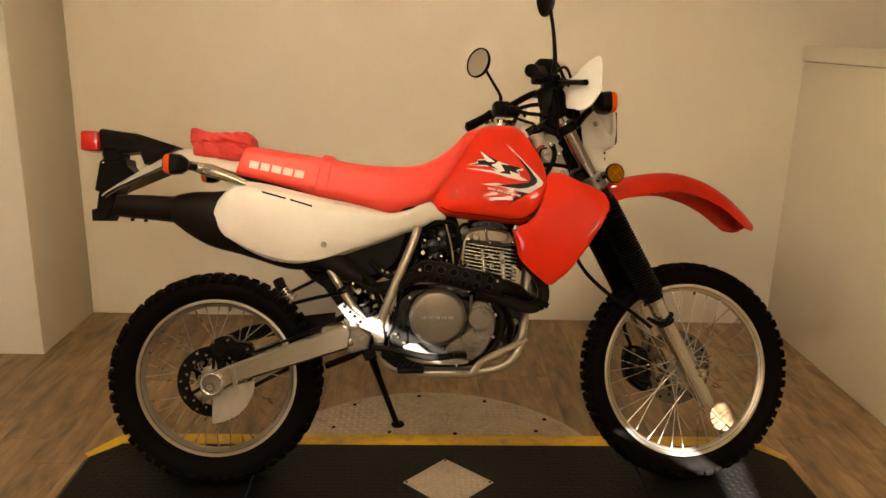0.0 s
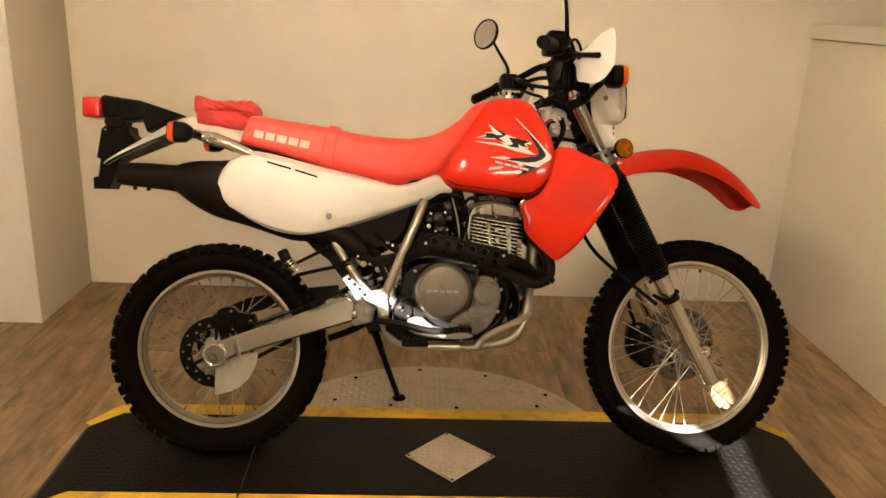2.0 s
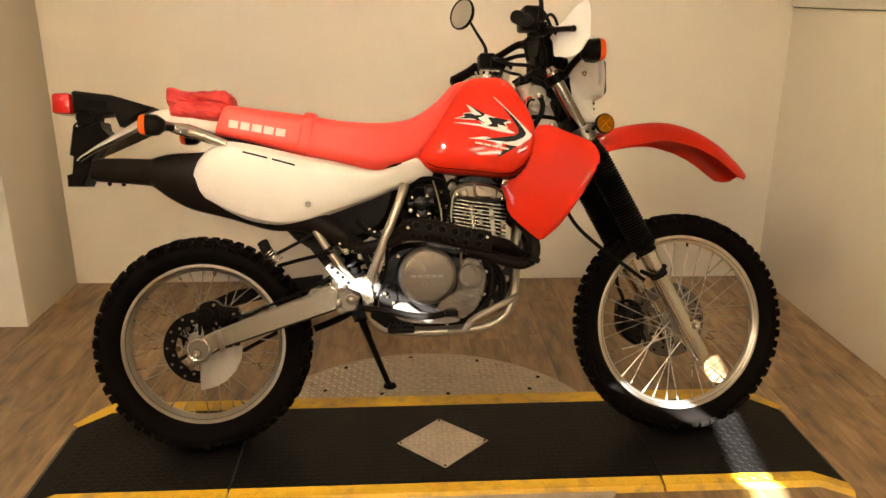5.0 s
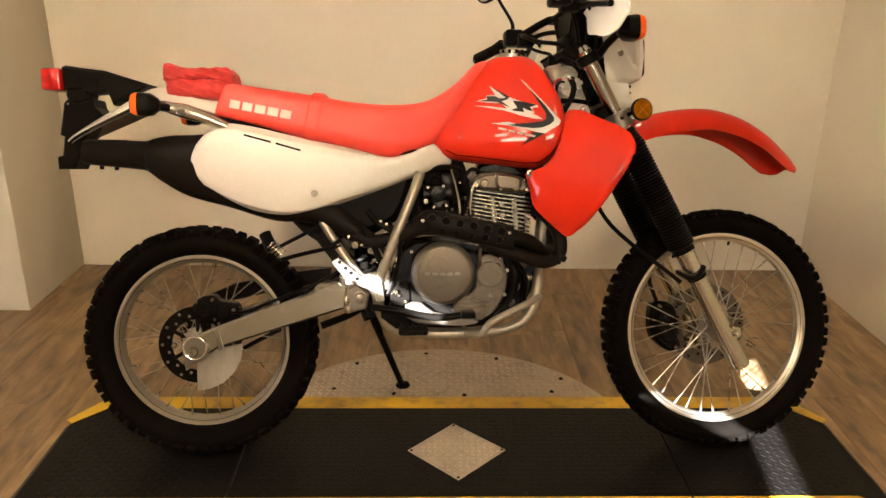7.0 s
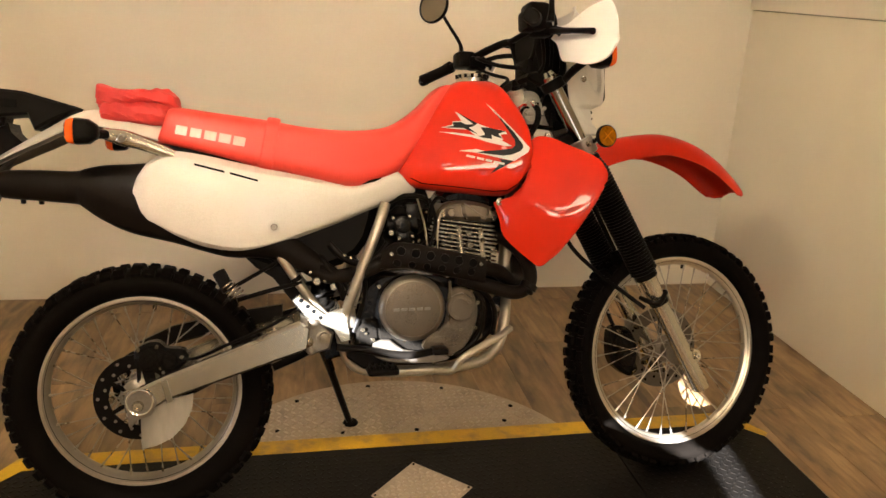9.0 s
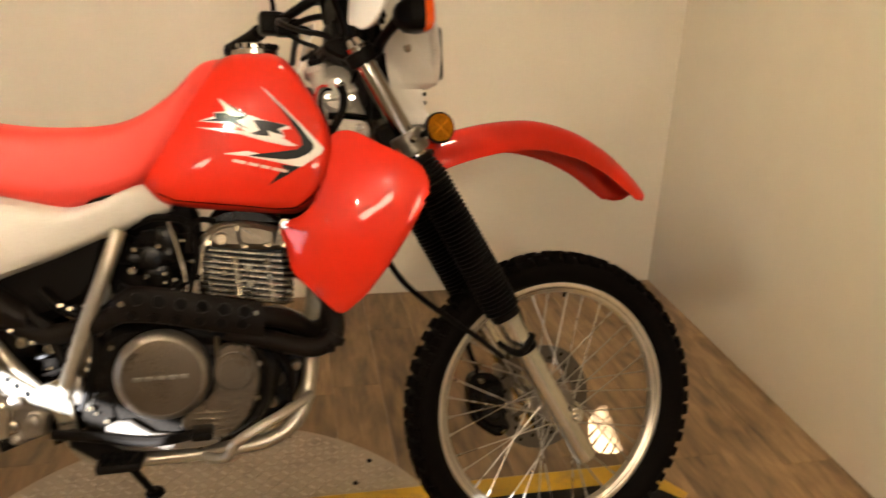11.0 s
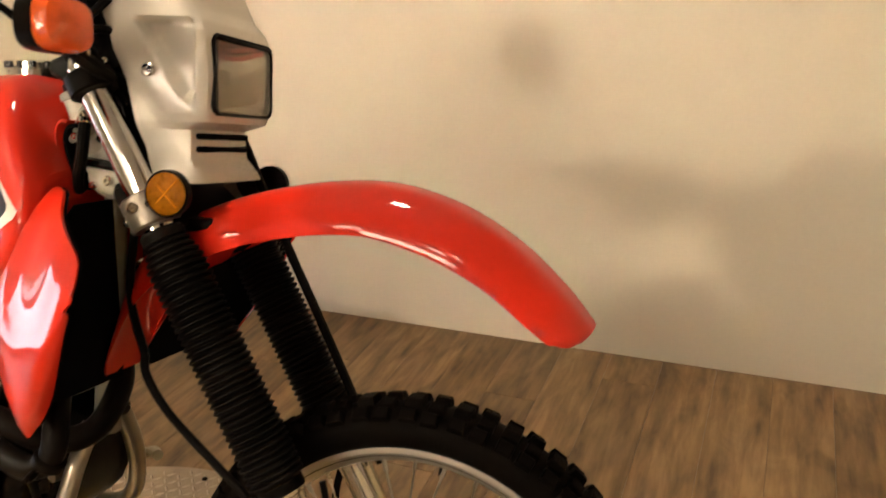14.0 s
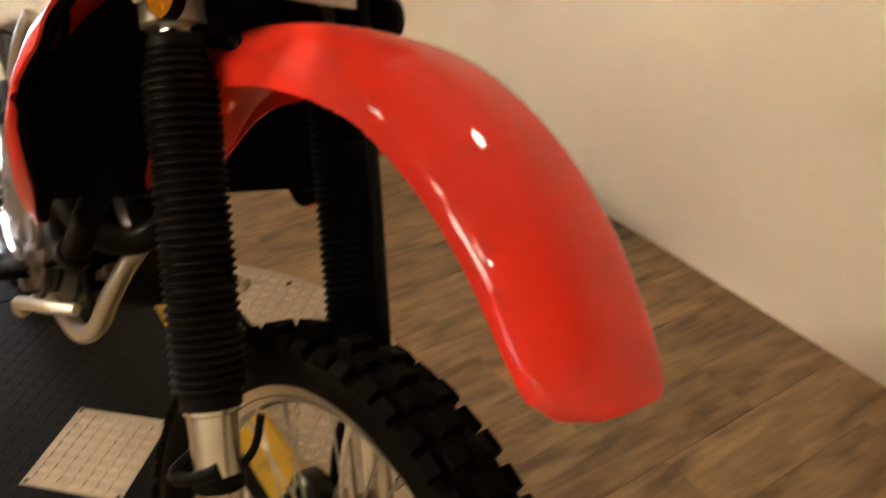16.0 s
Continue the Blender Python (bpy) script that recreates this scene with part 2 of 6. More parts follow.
def part(name, bm, material, parent=None, label="", sharp=32, m=None):
    """One mesh object, under a thing or a part."""
    if m is not None:
        bm.transform(m)
    ob = new(name, mesh_of(name, bm, material, sharp))
    ob.parent = parent
    if label:
        tagged(ob, label)
    return ob


def thing(name, label, category, m=None, group="", kind=""):
    ob = new(name)
    ob.empty_display_size = 0.1
    if m is not None:
        ob.matrix_world = m
    return tagged(ob, label, category, group, kind)


def curve_points(pts, steps=6, closed=False):
    """A smooth line through the points."""
    p = [Vector(q) for q in pts]
    if len(p) < 3:
        return p
    out, n = [], len(p)
    for i in range(n if closed else n - 1):
        if closed:
            a, b, c, d = p[i - 1], p[i], p[(i + 1) % n], p[(i + 2) % n]
        else:
            a, b, c, d = p[max(i - 1, 0)], p[i], p[i + 1], p[min(i + 2, n - 1)]
        for k in range(steps):
            t = k / steps
            out.append(0.5 * ((2 * b) + (c - a) * t + (2 * a - 5 * b + 4 * c - d) * t * t + (3 * b - a - 3 * c + d) * t ** 3))
    if not closed:
        out.append(p[-1])
    return out


def rings(bm, loops, caps=True, closed=True, wrap=False):
    """Skin between loops of points."""
    vs = [[bm.verts.new(q) for q in loop] for loop in loops]
    n = len(vs[0])
    pairs = list(zip(vs, vs[1:])) + ([(vs[-1], vs[0])] if wrap else [])
    for a, b in pairs:
        for i in range(n if closed else n - 1):
            j = (i + 1) % n
            bm.faces.new((a[i], a[j], b[j], b[i]))
    if caps and closed and not wrap:
        bm.faces.new(vs[0][::-1])
        bm.faces.new(vs[-1])
    return bm


def tube(bm, pts, r, seg=10, steps=6):
    """A round bar along a smooth line; r is one radius or one for each point."""
    line = curve_points(pts, steps)
    radii = r if isinstance(r, (list, tuple)) else [r] * len(pts)
    up = None
    loops = []
    for i, q in enumerate(line):
        t = (line[min(i + 1, len(line) - 1)] - line[max(i - 1, 0)]).normalized()
        if up is None:
            up = t.orthogonal().normalized()
        up = (up - t * up.dot(t)).normalized()
        side = t.cross(up)
        f = i / max(1, len(line) - 1) * (len(radii) - 1)
        k = min(int(f), len(radii) - 2) if len(radii) > 1 else 0
        rad = radii[k] + (radii[min(k + 1, len(radii) - 1)] - radii[k]) * (f - k)
        loops.append([q + (up * math.cos(a) + side * math.sin(a)) * rad for a in (2 * math.pi * s / seg for s in range(seg))])
    return rings(bm, loops)


def lathe(bm, prof, origin=(0, 0, 0), axis=(0, 1, 0), seg=32, caps=True, wrap=False):
    """Turned form: rows of (way along the axis, radius)."""
    a = Vector(axis).normalized()
    u = a.orthogonal().normalized()
    v = a.cross(u)
    o = Vector(origin)
    loops = [[o + a * s + (u * math.cos(2 * math.pi * k / seg) + v * math.sin(2 * math.pi * k / seg)) * r for k in range(seg)] for s, r in prof]
    return rings(bm, loops, caps=caps, wrap=wrap)


def block(bm, lo, hi, bevel=0.003, m=None):
    """A box with rounded edges."""
    made = bmesh.ops.create_cube(bm, size=1)["verts"]
    for v in made:
        v.co = Vector([(lo[i] + hi[i]) / 2 + v.co[i] * (hi[i] - lo[i]) for i in range(3)])
    if bevel:
        edges = list({e for v in made for e in v.link_edges})
        made = bmesh.ops.bevel(bm, geom=edges, offset=bevel, segments=2, affect="EDGES", profile=0.5)["verts"]
    if m is not None:
        bmesh.ops.transform(bm, matrix=m, verts=list({v for v in made}))
    return bm


def slab(bm, outline, y0, y1, bevel=0.004, steps=0):
    """A plate: an outline in x and z, from y0 to y1, with rounded rims."""
    pts = [(x, 0, z) for x, z in outline]
    if steps:
        pts = curve_points(pts, steps, closed=True)
    c = sum((Vector(q) for q in pts), Vector()) / len(pts)
    d = bevel if y1 > y0 else -bevel

    def inset(k):
        out = []
        n = len(pts)
        for i in range(n):
            a, b, e = Vector(pts[i - 1]), Vector(pts[i]), Vector(pts[(i + 1) % n])
            t = (e - a).normalized()
            nrm = Vector((-t.z, 0, t.x))
            if nrm.dot(b - c) > 0:
                nrm = -nrm
            out.append(b + nrm * k)
        return out

    loops = [(y0, inset(bevel)), (y0 + d, inset(0)), (y1 - d, inset(0)), (y1, inset(bevel))]
    return rings(bm, [[Vector((q[0], y, q[2])) for q in loop] for y, loop in loops])


def body(bm, stations, seg=36, power=2.6, steps=4, y=0.0):
    """A swelling body: stations of bottom x, z, top x, z, half width below and above."""
    rows = [list(s) for s in stations]
    dense = []
    for i in range(len(rows) - 1):
        a, b, c, d = rows[max(i - 1, 0)], rows[i], rows[i + 1], rows[min(i + 2, len(rows) - 1)]
        for k in range(steps):
            t = k / steps
            dense.append([0.5 * (2 * q + (r - p) * t + (2 * p - 5 * q + 4 * r - s) * t * t + (3 * q - p - 3 * r + s) * t ** 3)
                          for p, q, r, s in zip(a, b, c, d)])
    dense.append(rows[-1])
    loops = []
    for bx, bz, tx, tz, wb, wt in dense:
        loop = []
        for k in range(seg):
            th = 2 * math.pi * (k + 0.5) / seg
            cs, sn = math.cos(th), math.sin(th)
            u = math.copysign(abs(cs) ** (2 / power), cs)
            v = 0.5 + 0.5 * math.copysign(abs(sn) ** (2 / power), sn)
            w = wb + (wt - wb) * v
            loop.append(Vector((bx + (tx - bx) * v, y + w * u, bz + (tz - bz) * v)))
        loops.append(loop)
    return rings(bm, loops)


def sheet(bm, loops, thick=0.003):
    """A thin shell over open loops, with real thickness."""
    n = len(loops[0])
    grid = [[Vector(q) for q in loop] for loop in loops]
    rows = len(grid)

    def normal(i, j):
        a = grid[min(i + 1, rows - 1)][j] - grid[max(i - 1, 0)][j]
        b = grid[i][min(j + 1, n - 1)] - grid[i][max(j - 1, 0)]
        c = a.cross(b)
        return c.normalized() if c.length > 1e-9 else Vector((0, 0, 1))

    closed = []
    for i in range(rows):
        inner = [grid[i][j] - normal(i, j) * thick for j in range(n)]
        closed.append(grid[i] + inner[::-1])
    return rings(bm, closed)


def ray_tree(ob):
    from mathutils.bvhtree import BVHTree
    me = ob.data
    return BVHTree.FromPolygons([v.co[:] for v in me.vertices], [p.vertices[:] for p in me.polygons])


def decal(name, outline, tree, material, parent, side=-1, lift=0.0012, cuts=3, label=""):
    """A thin film, cut to the outline in x and z, laid on a curved skin."""
    bm = bmesh.new()
    bm.faces.new([bm.verts.new((x, 0, z)) for x, z in outline])
    bm.normal_update()
    bmesh.ops.triangulate(bm, faces=bm.faces[:])
    for _ in range(cuts):
        long = [e for e in bm.edges if e.calc_length() > 0.012]
        if not long:
            break
        bmesh.ops.subdivide_edges(bm, edges=long, cuts=1)
        bmesh.ops.triangulate(bm, faces=[f for f in bm.faces if len(f.verts) > 3])
    for v in bm.verts:
        hit = tree.ray_cast(Vector((v.co.x, side * 1.0, v.co.z)), Vector((0, -side, 0)))
        if hit[0] is None:
            near = tree.find_nearest(Vector((v.co.x, side * 0.12, v.co.z)))
            v.co = near[0] + Vector((0, side * lift, 0))
        else:
            v.co = hit[0] + Vector((0, side * lift, 0))
    me = bpy.data.meshes.new(name)
    bmesh.ops.recalc_face_normals(bm, faces=bm.faces[:])
    bm.to_mesh(me)
    bm.free()
    ob = new(name, finish(me, material, 60))
    ob.parent = parent
    if label:
        tagged(ob, label)
    return ob

# ---- the room ----
BACK, LEFT, RIGHT, PILLAR = 4.287, -1.397, 1.937, 3.77
WEST, SOUTH, HIGH = -3.2, -4.0, 2.95


def structure(name, lo, hi, material, label, bevel=0.0):
    ob = part(name, block(bmesh.new(), lo, hi, bevel), material)
    return tagged(ob, label, kind="structure")


structure("wall_north", (LEFT, BACK, 0), (RIGHT + 0.9, BACK + 0.12, HIGH), WALL, "plain cream painted wall behind the stand")
structure("wall_return", (WEST - 0.12, PILLAR, 0), (LEFT, BACK + 0.12, HIGH), WALL, "cream painted wall return beside the alcove", 0.004)
structure("wall_south", (WEST - 0.12, SOUTH - 0.12, 0), (RIGHT + 0.9, SOUTH, HIGH), WALL, "plain cream wall of the showroom")
structure("half_wall", (RIGHT, SOUTH, 0), (RIGHT + 0.10, BACK, 1.283), PANEL, "glossy cream panelled half wall", 0.003)
structure("half_wall_cap", (RIGHT - 0.014, SOUTH, 1.285), (RIGHT + 0.114, BACK - 0.002, 1.352), TRIM, "cream painted cap on the half wall", 0.006)
structure("wall_east", (RIGHT + 0.9, SOUTH - 0.12, 0), (RIGHT + 1.02, BACK + 0.12, HIGH), TAN, "darker tan wall beyond the half wall")
structure("ceiling", (WEST - 0.12, SOUTH - 0.12, HIGH), (RIGHT + 1.02, BACK + 0.12, HIGH + 0.1), CEIL, "plain pale ceiling")
structure("floor", (WEST - 0.12, SOUTH - 0.12, -0.12), (RIGHT + 1.02, BACK + 0.12, -0.006), SUBFLOOR, "weathered oak plank floor")
floor_ob = bpy.data.objects["floor"]

# an unseen west wall is added to shape the sun; its two narrow gaps, a little out of level, let blades of it in
bm = bmesh.new()


def west_piece(pts):
    loops = [[Vector((x, y - dy, z + dz if 0 < z < HIGH else z)) for y, z in pts] for x, dy, dz in ((WEST - 0.12, 0.1364, 0.0491), (WEST, 0, 0))]
    rings(bm, loops)


for y0, y1, low0, low1, tall in ((SOUTH, -2.60, 0, 0, 0), (-2.60, -1.751, 1.773, 1.840, 0.042), (-1.751, -1.17, 0, 0, 0), (-1.17, -0.76, 1.852, 1.855, 0.038), (-0.76, PILLAR, 0, 0, 0)):
    if not tall:
        west_piece([(y0, 0), (y1, 0), (y1, HIGH), (y0, HIGH)])
    else:
        west_piece([(y0, 0), (y1, 0), (y1, low1), (y0, low0)])
        west_piece([(y0, low0 + tall), (y1, low1 + tall), (y1, HIGH), (y0, HIGH)])
west_piece([(-1.751, 1.840), (-1.751, 1.882), (-1.82, 1.8766)])
tagged(part("wall_west", bm, WALL), "unseen cream wall with two gaps that shape the sun", kind="structure")

# an unseen shop window, assumed behind the camera; its glow adds neutral light
win = tagged(part("window_1", block(bmesh.new(), (0.55, SOUTH + 0.002, 0.9), (1.65, SOUTH + 0.02, 2.2), 0.0), PANE), "unseen glowing pane placed as a shop window", kind="structure")
for x0, x1, z0, z1 in ((0.47, 0.55, 0.82, 2.28), (1.65, 1.73, 0.82, 2.28), (0.55, 1.65, 0.82, 0.9), (0.55, 1.65, 2.2, 2.28), (1.08, 1.12, 0.9, 2.2)):
    part("window_frame", block(bmesh.new(), (x0, SOUTH + 0.001, z0), (x1, SOUTH + 0.05, z1), 0.004), TRIM, win)

# a low daylit window in the west wall, one broad and one narrow pane
side = tagged(part("window_2", block(bmesh.new(), (WEST + 0.002, 1.84, 0.18), (WEST + 0.02, 2.70, 1.22), 0.0), SIDEGLASS), "low daylit side window of two panes", kind="structure")
part("pane", block(bmesh.new(), (WEST + 0.002, 1.56, 0.18), (WEST + 0.02, 1.66, 1.22), 0.0), SIDEGLASS, side)
for y0, y1, z0, z1 in ((1.48, 1.56, 0.10, 1.30), (2.70, 2.78, 0.10, 1.30), (1.56, 2.70, 0.10, 0.18), (1.56, 2.70, 1.22, 1.30), (1.66, 1.84, 0.18, 1.22)):
    part("window_frame", block(bmesh.new(), (WEST + 0.001, y0, z0), (WEST + 0.06, y1, z1), 0.004), BLACK, side)

# ---- turntable and mats ----
MATX0, MATX1, MATY0, MATY1, TOP = -0.88, 1.45, 2.50, 3.09, 0.020


def lozenges(pts, z, length, width, high):
    """Raised tread bars, turned this way and that by turns, as one mesh."""
    verts, faces = [], []
    for x, y, a in pts:
        c, s = math.cos(a), math.sin(a)
        base = len(verts)
        for k, h in ((1.0, 0.0), (0.55, high)):
            for u, v in ((-1, 0), (-0.35, -1), (0.35, -1), (1, 0), (0.35, 1), (-0.35, 1)):
                u, v = u * length / 2 * (k if h else 1), v * width / 2 * k
                verts.append((x + u * c - v * s, y + u * s + v * c, z + h))
        for i in range(6):
            j = (i + 1) % 6
            faces.append((base + i, base + j, base + 6 + j, base + 6 + i))
        faces.append(tuple(base + 6 + i for i in range(6)))
    me = bpy.data.meshes.new("tread")
    me.from_pydata(verts, [], faces)
    me.update()
    return me


def tread(parent, inside, lo, hi, z, pitch, length, width, high, material, turn=45):
    pts = []
    for i in range(int((hi[0] - lo[0]) / pitch)):
        for j in range(int((hi[1] - lo[1]) / pitch)):
            x, y = lo[0] + (i + 0.5) * pitch, lo[1] + (j + 0.5) * pitch
            if inside(x, y):
                pts.append((x, y, radians(turn if (i + j) % 2 else turn + 90)))
    ob = new("tread_pattern", finish(lozenges(pts, z, length, width, high), material, 50))
    ob.parent = parent
    tagged(ob, kind="stuff")
    return ob


TC = (0.25, 2.845)
TR = 0.605
table = thing("turntable", "round worn steel tread plate turntable set on the plank floor", "turntable", pose(0, 0, 0))
part("plate", lathe(bmesh.new(), [(0.0, TR), (0.004, TR), (0.006, TR - 0.002)], (TC[0], TC[1], 0), (0, 0, 1), 96), STEEL, table)
tread(table, lambda x, y: (x - TC[0]) ** 2 + (y - TC[1]) ** 2 < (TR - 0.02) ** 2 and (y > MATY1 or y < MATY0 - 0.005),
      (TC[0] - TR, TC[1] - TR), (TC[0] + TR, TC[1] + TR), 0.0058, 0.0225, 0.024, 0.0066, 0.0032, STEELBAR)
for k in range(14):
    a = 2 * math.pi * k / 14 + 0.31
    bx, by = TC[0] + (TR - 0.035) * math.cos(a), TC[1] + (TR - 0.035) * math.sin(a)
    if by > MATY1 + 0.02 or by < MATY0 - 0.02:
        part("bolt", lathe(bmesh.new(), [(0, 0.008), (0.003, 0.007), (0.004, 0.004)], (bx, by, 0.0055), (0, 0, 1), 10), ENGINE, table)
for bx, by in ((0.10, 3.13), (0.33, 3.125), (0.62, 3.15), (-0.1, 3.16)):
    part("bolt", lathe(bmesh.new(), [(0, 0.008), (0.003, 0.007), (0.004, 0.004)], (bx, by, 0.0055), (0, 0, 1), 10), ENGINE, table)


def bevel_mat(outline_top, grow):
    """A rubber tile with sloping rims: top outline and how far each corner's foot lies out."""
    bm = bmesh.new()
    loops = [[Vector((x + gx, y + gy, z)) for (x, y), (gx, gy) in zip(outline_top, grow)] for z in (0.0, 0.003)]
    loops.append([Vector((x, y, TOP)) for x, y in outline_top])
    return rings(bm, loops)


def mat_tile(x0, x1, ends, label):
    """One tile of the runway: black top, yellow long rims, cut corners at a free end."""
    t = thing("rubber_mat", label, "floor mat", group="mats of the stand")
    yb0, yb1 = MATY0 + 0.085, MATY1 - 0.068
    if ends == 0:
        out = [(x0, yb0), (x1, yb0), (x1, yb1), (x0, yb1)]
        grow = [(0, 0)] * 4
        rims = [[(x0, yb0), (x1, yb0), (x1, MATY0 + 0.048), (x0, MATY0 + 0.048)], [(x0, yb1), (x1, yb1), (x1, MATY1 + 0.006), (x0, MATY1 + 0.006)]]
    else:
        e, i = (x0, x1) if ends < 0 else (x1, x0)
        s = 1 if ends < 0 else -1
        out = [(i, yb0), (e + s * 0.095, yb0), (e + s * 0.022, yb0 - 0.055), (e + s * 0.022, yb1 - 0.085), (e + s * 0.100, yb1), (i, yb1)]
        grow = [(0, 0), (0, 0), (-s * 0.022, -0.012), (-s * 0.022, 0.005), (0, 0), (0, 0)]
        rims = [[(i, yb0), (e + s * 0.095, yb0), (e + s * 0.015, yb0 - 0.060), (e + s * 0.012, yb0 - 0.092), (e + s * 0.088, MATY0 + 0.048), (i, MATY0 + 0.048)],
                [(i, yb1), (e + s * 0.100, yb1), (e + s * 0.022, yb1 - 0.085), (e - s * 0.004, yb1 - 0.060), (e + s * 0.078, MATY1 + 0.006), (i, MATY1 + 0.006)]]
    part("top", bevel_mat(out, grow), MAT, t)
    for r, near in zip(rims, (True, False)):
        bm = bmesh.new()
        half = len(r) // 2
        outer, inner = r[half:], r[:half][::-1]
        n = len(outer)
        drop = -0.012 if near else 0.02
        rows = [[Vector((x, y, TOP + 0.0006)) for x, y in inner], [Vector((x, y, TOP - 0.004)) for x, y in outer],
                [Vector((x, y + drop, 0.001)) for x, y in outer], [Vector((x, y, 0.0005)) for x, y in inner]]
        rings(bm, [list(q) for q in zip(*rows)])
        part("yellow_rim", bm, YELLOW, t, "yellow bevelled rim")
    return t, yb0, yb1


def in_diamond(x, y, k=0.0):
    return abs(x - 0.295) / 0.141 + abs(y - 2.793) / 0.138 < 1 + k


for x0, x1, e in ((MATX0, -0.318, -1), (-0.312, 0.909, 0), (0.915, MATX1, 1)):
    t, yb0, yb1 = mat_tile(x0, x1, e, "black rubber floor mat with yellow sloping edges on the turntable")
    lo_x, hi_x = (x0 + 0.07 if e < 0 else x0 + 0.004), (x1 - 0.07 if e > 0 else x1 - 0.004)
    tread(t, lambda x, y: not in_diamond(x, y, 0.06), (lo_x, yb0 + 0.006), (hi_x, yb1 - 0.006), TOP - 0.0003, 0.0205, 0.021, 0.0055, 0.0018, MAT)
    tread(t, lambda x, y: True, (max(lo_x, x0 + 0.12 if e < 0 else lo_x), yb1 + 0.004), (min(hi_x, x1 - 0.12 if e > 0 else hi_x), yb1 + 0.045), TOP - 0.0035, 0.0205, 0.021, 0.0058, 0.0036, YELLOW)
    tread(t, lambda x, y: True, (max(lo_x, x0 + 0.12 if e < 0 else lo_x), yb0 - 0.032), (min(hi_x, x1 - 0.12 if e > 0 else hi_x), yb0 - 0.005), TOP - 0.0035, 0.0205, 0.021, 0.0058, 0.0036, YELLOW)
    t.matrix_world = Matrix.Translation((0.285, 2.8, 0)) @ Matrix.Rotation(radians(0.7), 4, "Z") @ Matrix.Translation((-0.285, -2.8, 0))

plate = thing("tread_plate", "square steel tread plate set cornerwise in the black mat", "metal plate")
dia = [(0.155, 2.791), (0.297, 2.655), (0.437, 2.797), (0.289, 2.932)]
bm = bmesh.new()
rings(bm, [[Vector((x, y, z)) for x, y in dia] for z in (TOP - 0.004, TOP + 0.0016)])
part("plate", bm, STEEL, plate)
tread(plate, lambda x, y: in_diamond(x, y, -0.12), (0.155, 2.655), (0.437, 2.932), TOP + 0.0014, 0.0178, 0.0195, 0.0066, 0.0032, STEELBAR)
for x, y in dia:
    part("screw", lathe(bmesh.new(), [(0, 0.004), (0.0018, 0.0035), (0.0022, 0.0015)], (x + (0.296 - x) * 0.08, y + (2.794 - y) * 0.08, TOP + 0.0016), (0, 0, 1), 8), ENGINE, plate)

# ---- the motorcycle: x forward, y to its left, z up, from the foot of the rear wheel ----
BIKE = pose(-0.395, 2.786, 0.02, -14.0, 0, 2.0)
bike = thing("motorcycle", "red and white off-road motorcycle leaning on its side stand", "motorcycle", BIKE)
HEAD = Vector((1.02, 0, 1.0))
RAKE = Vector((-0.476, 0, 0.8795)).normalized()
STEER = Matrix.Translation(HEAD) @ Matrix.Rotation(radians(7.0), 4, RAKE) @ Matrix.Translation(-HEAD)
FORK = Vector((0.4745, 0, -0.8803))


def fork_at(z, y, ahead=0.0):
    """A point on a fork leg's axis at height z."""
    return Vector((1.02 + (1.085 - z) * 0.539 + ahead * 0.88, y, z + ahead * 0.4745))


def mirrored(bm):
    bm.transform(Matrix.Diagonal((1, -1, 1, 1)))
    bmesh.ops.reverse_faces(bm, faces=bm.faces[:])
    return bm


def bolt(name, at, axis, r, material, parent, m=None, tall=0.006):
    return part(name, lathe(bmesh.new(), [(-0.004, r), (tall * 0.7, r), (tall, r * 0.8), (tall, r * 0.45), (tall * 0.5, r * 0.4)], at, axis, 12), material, parent, m=m)


# -- wheels --


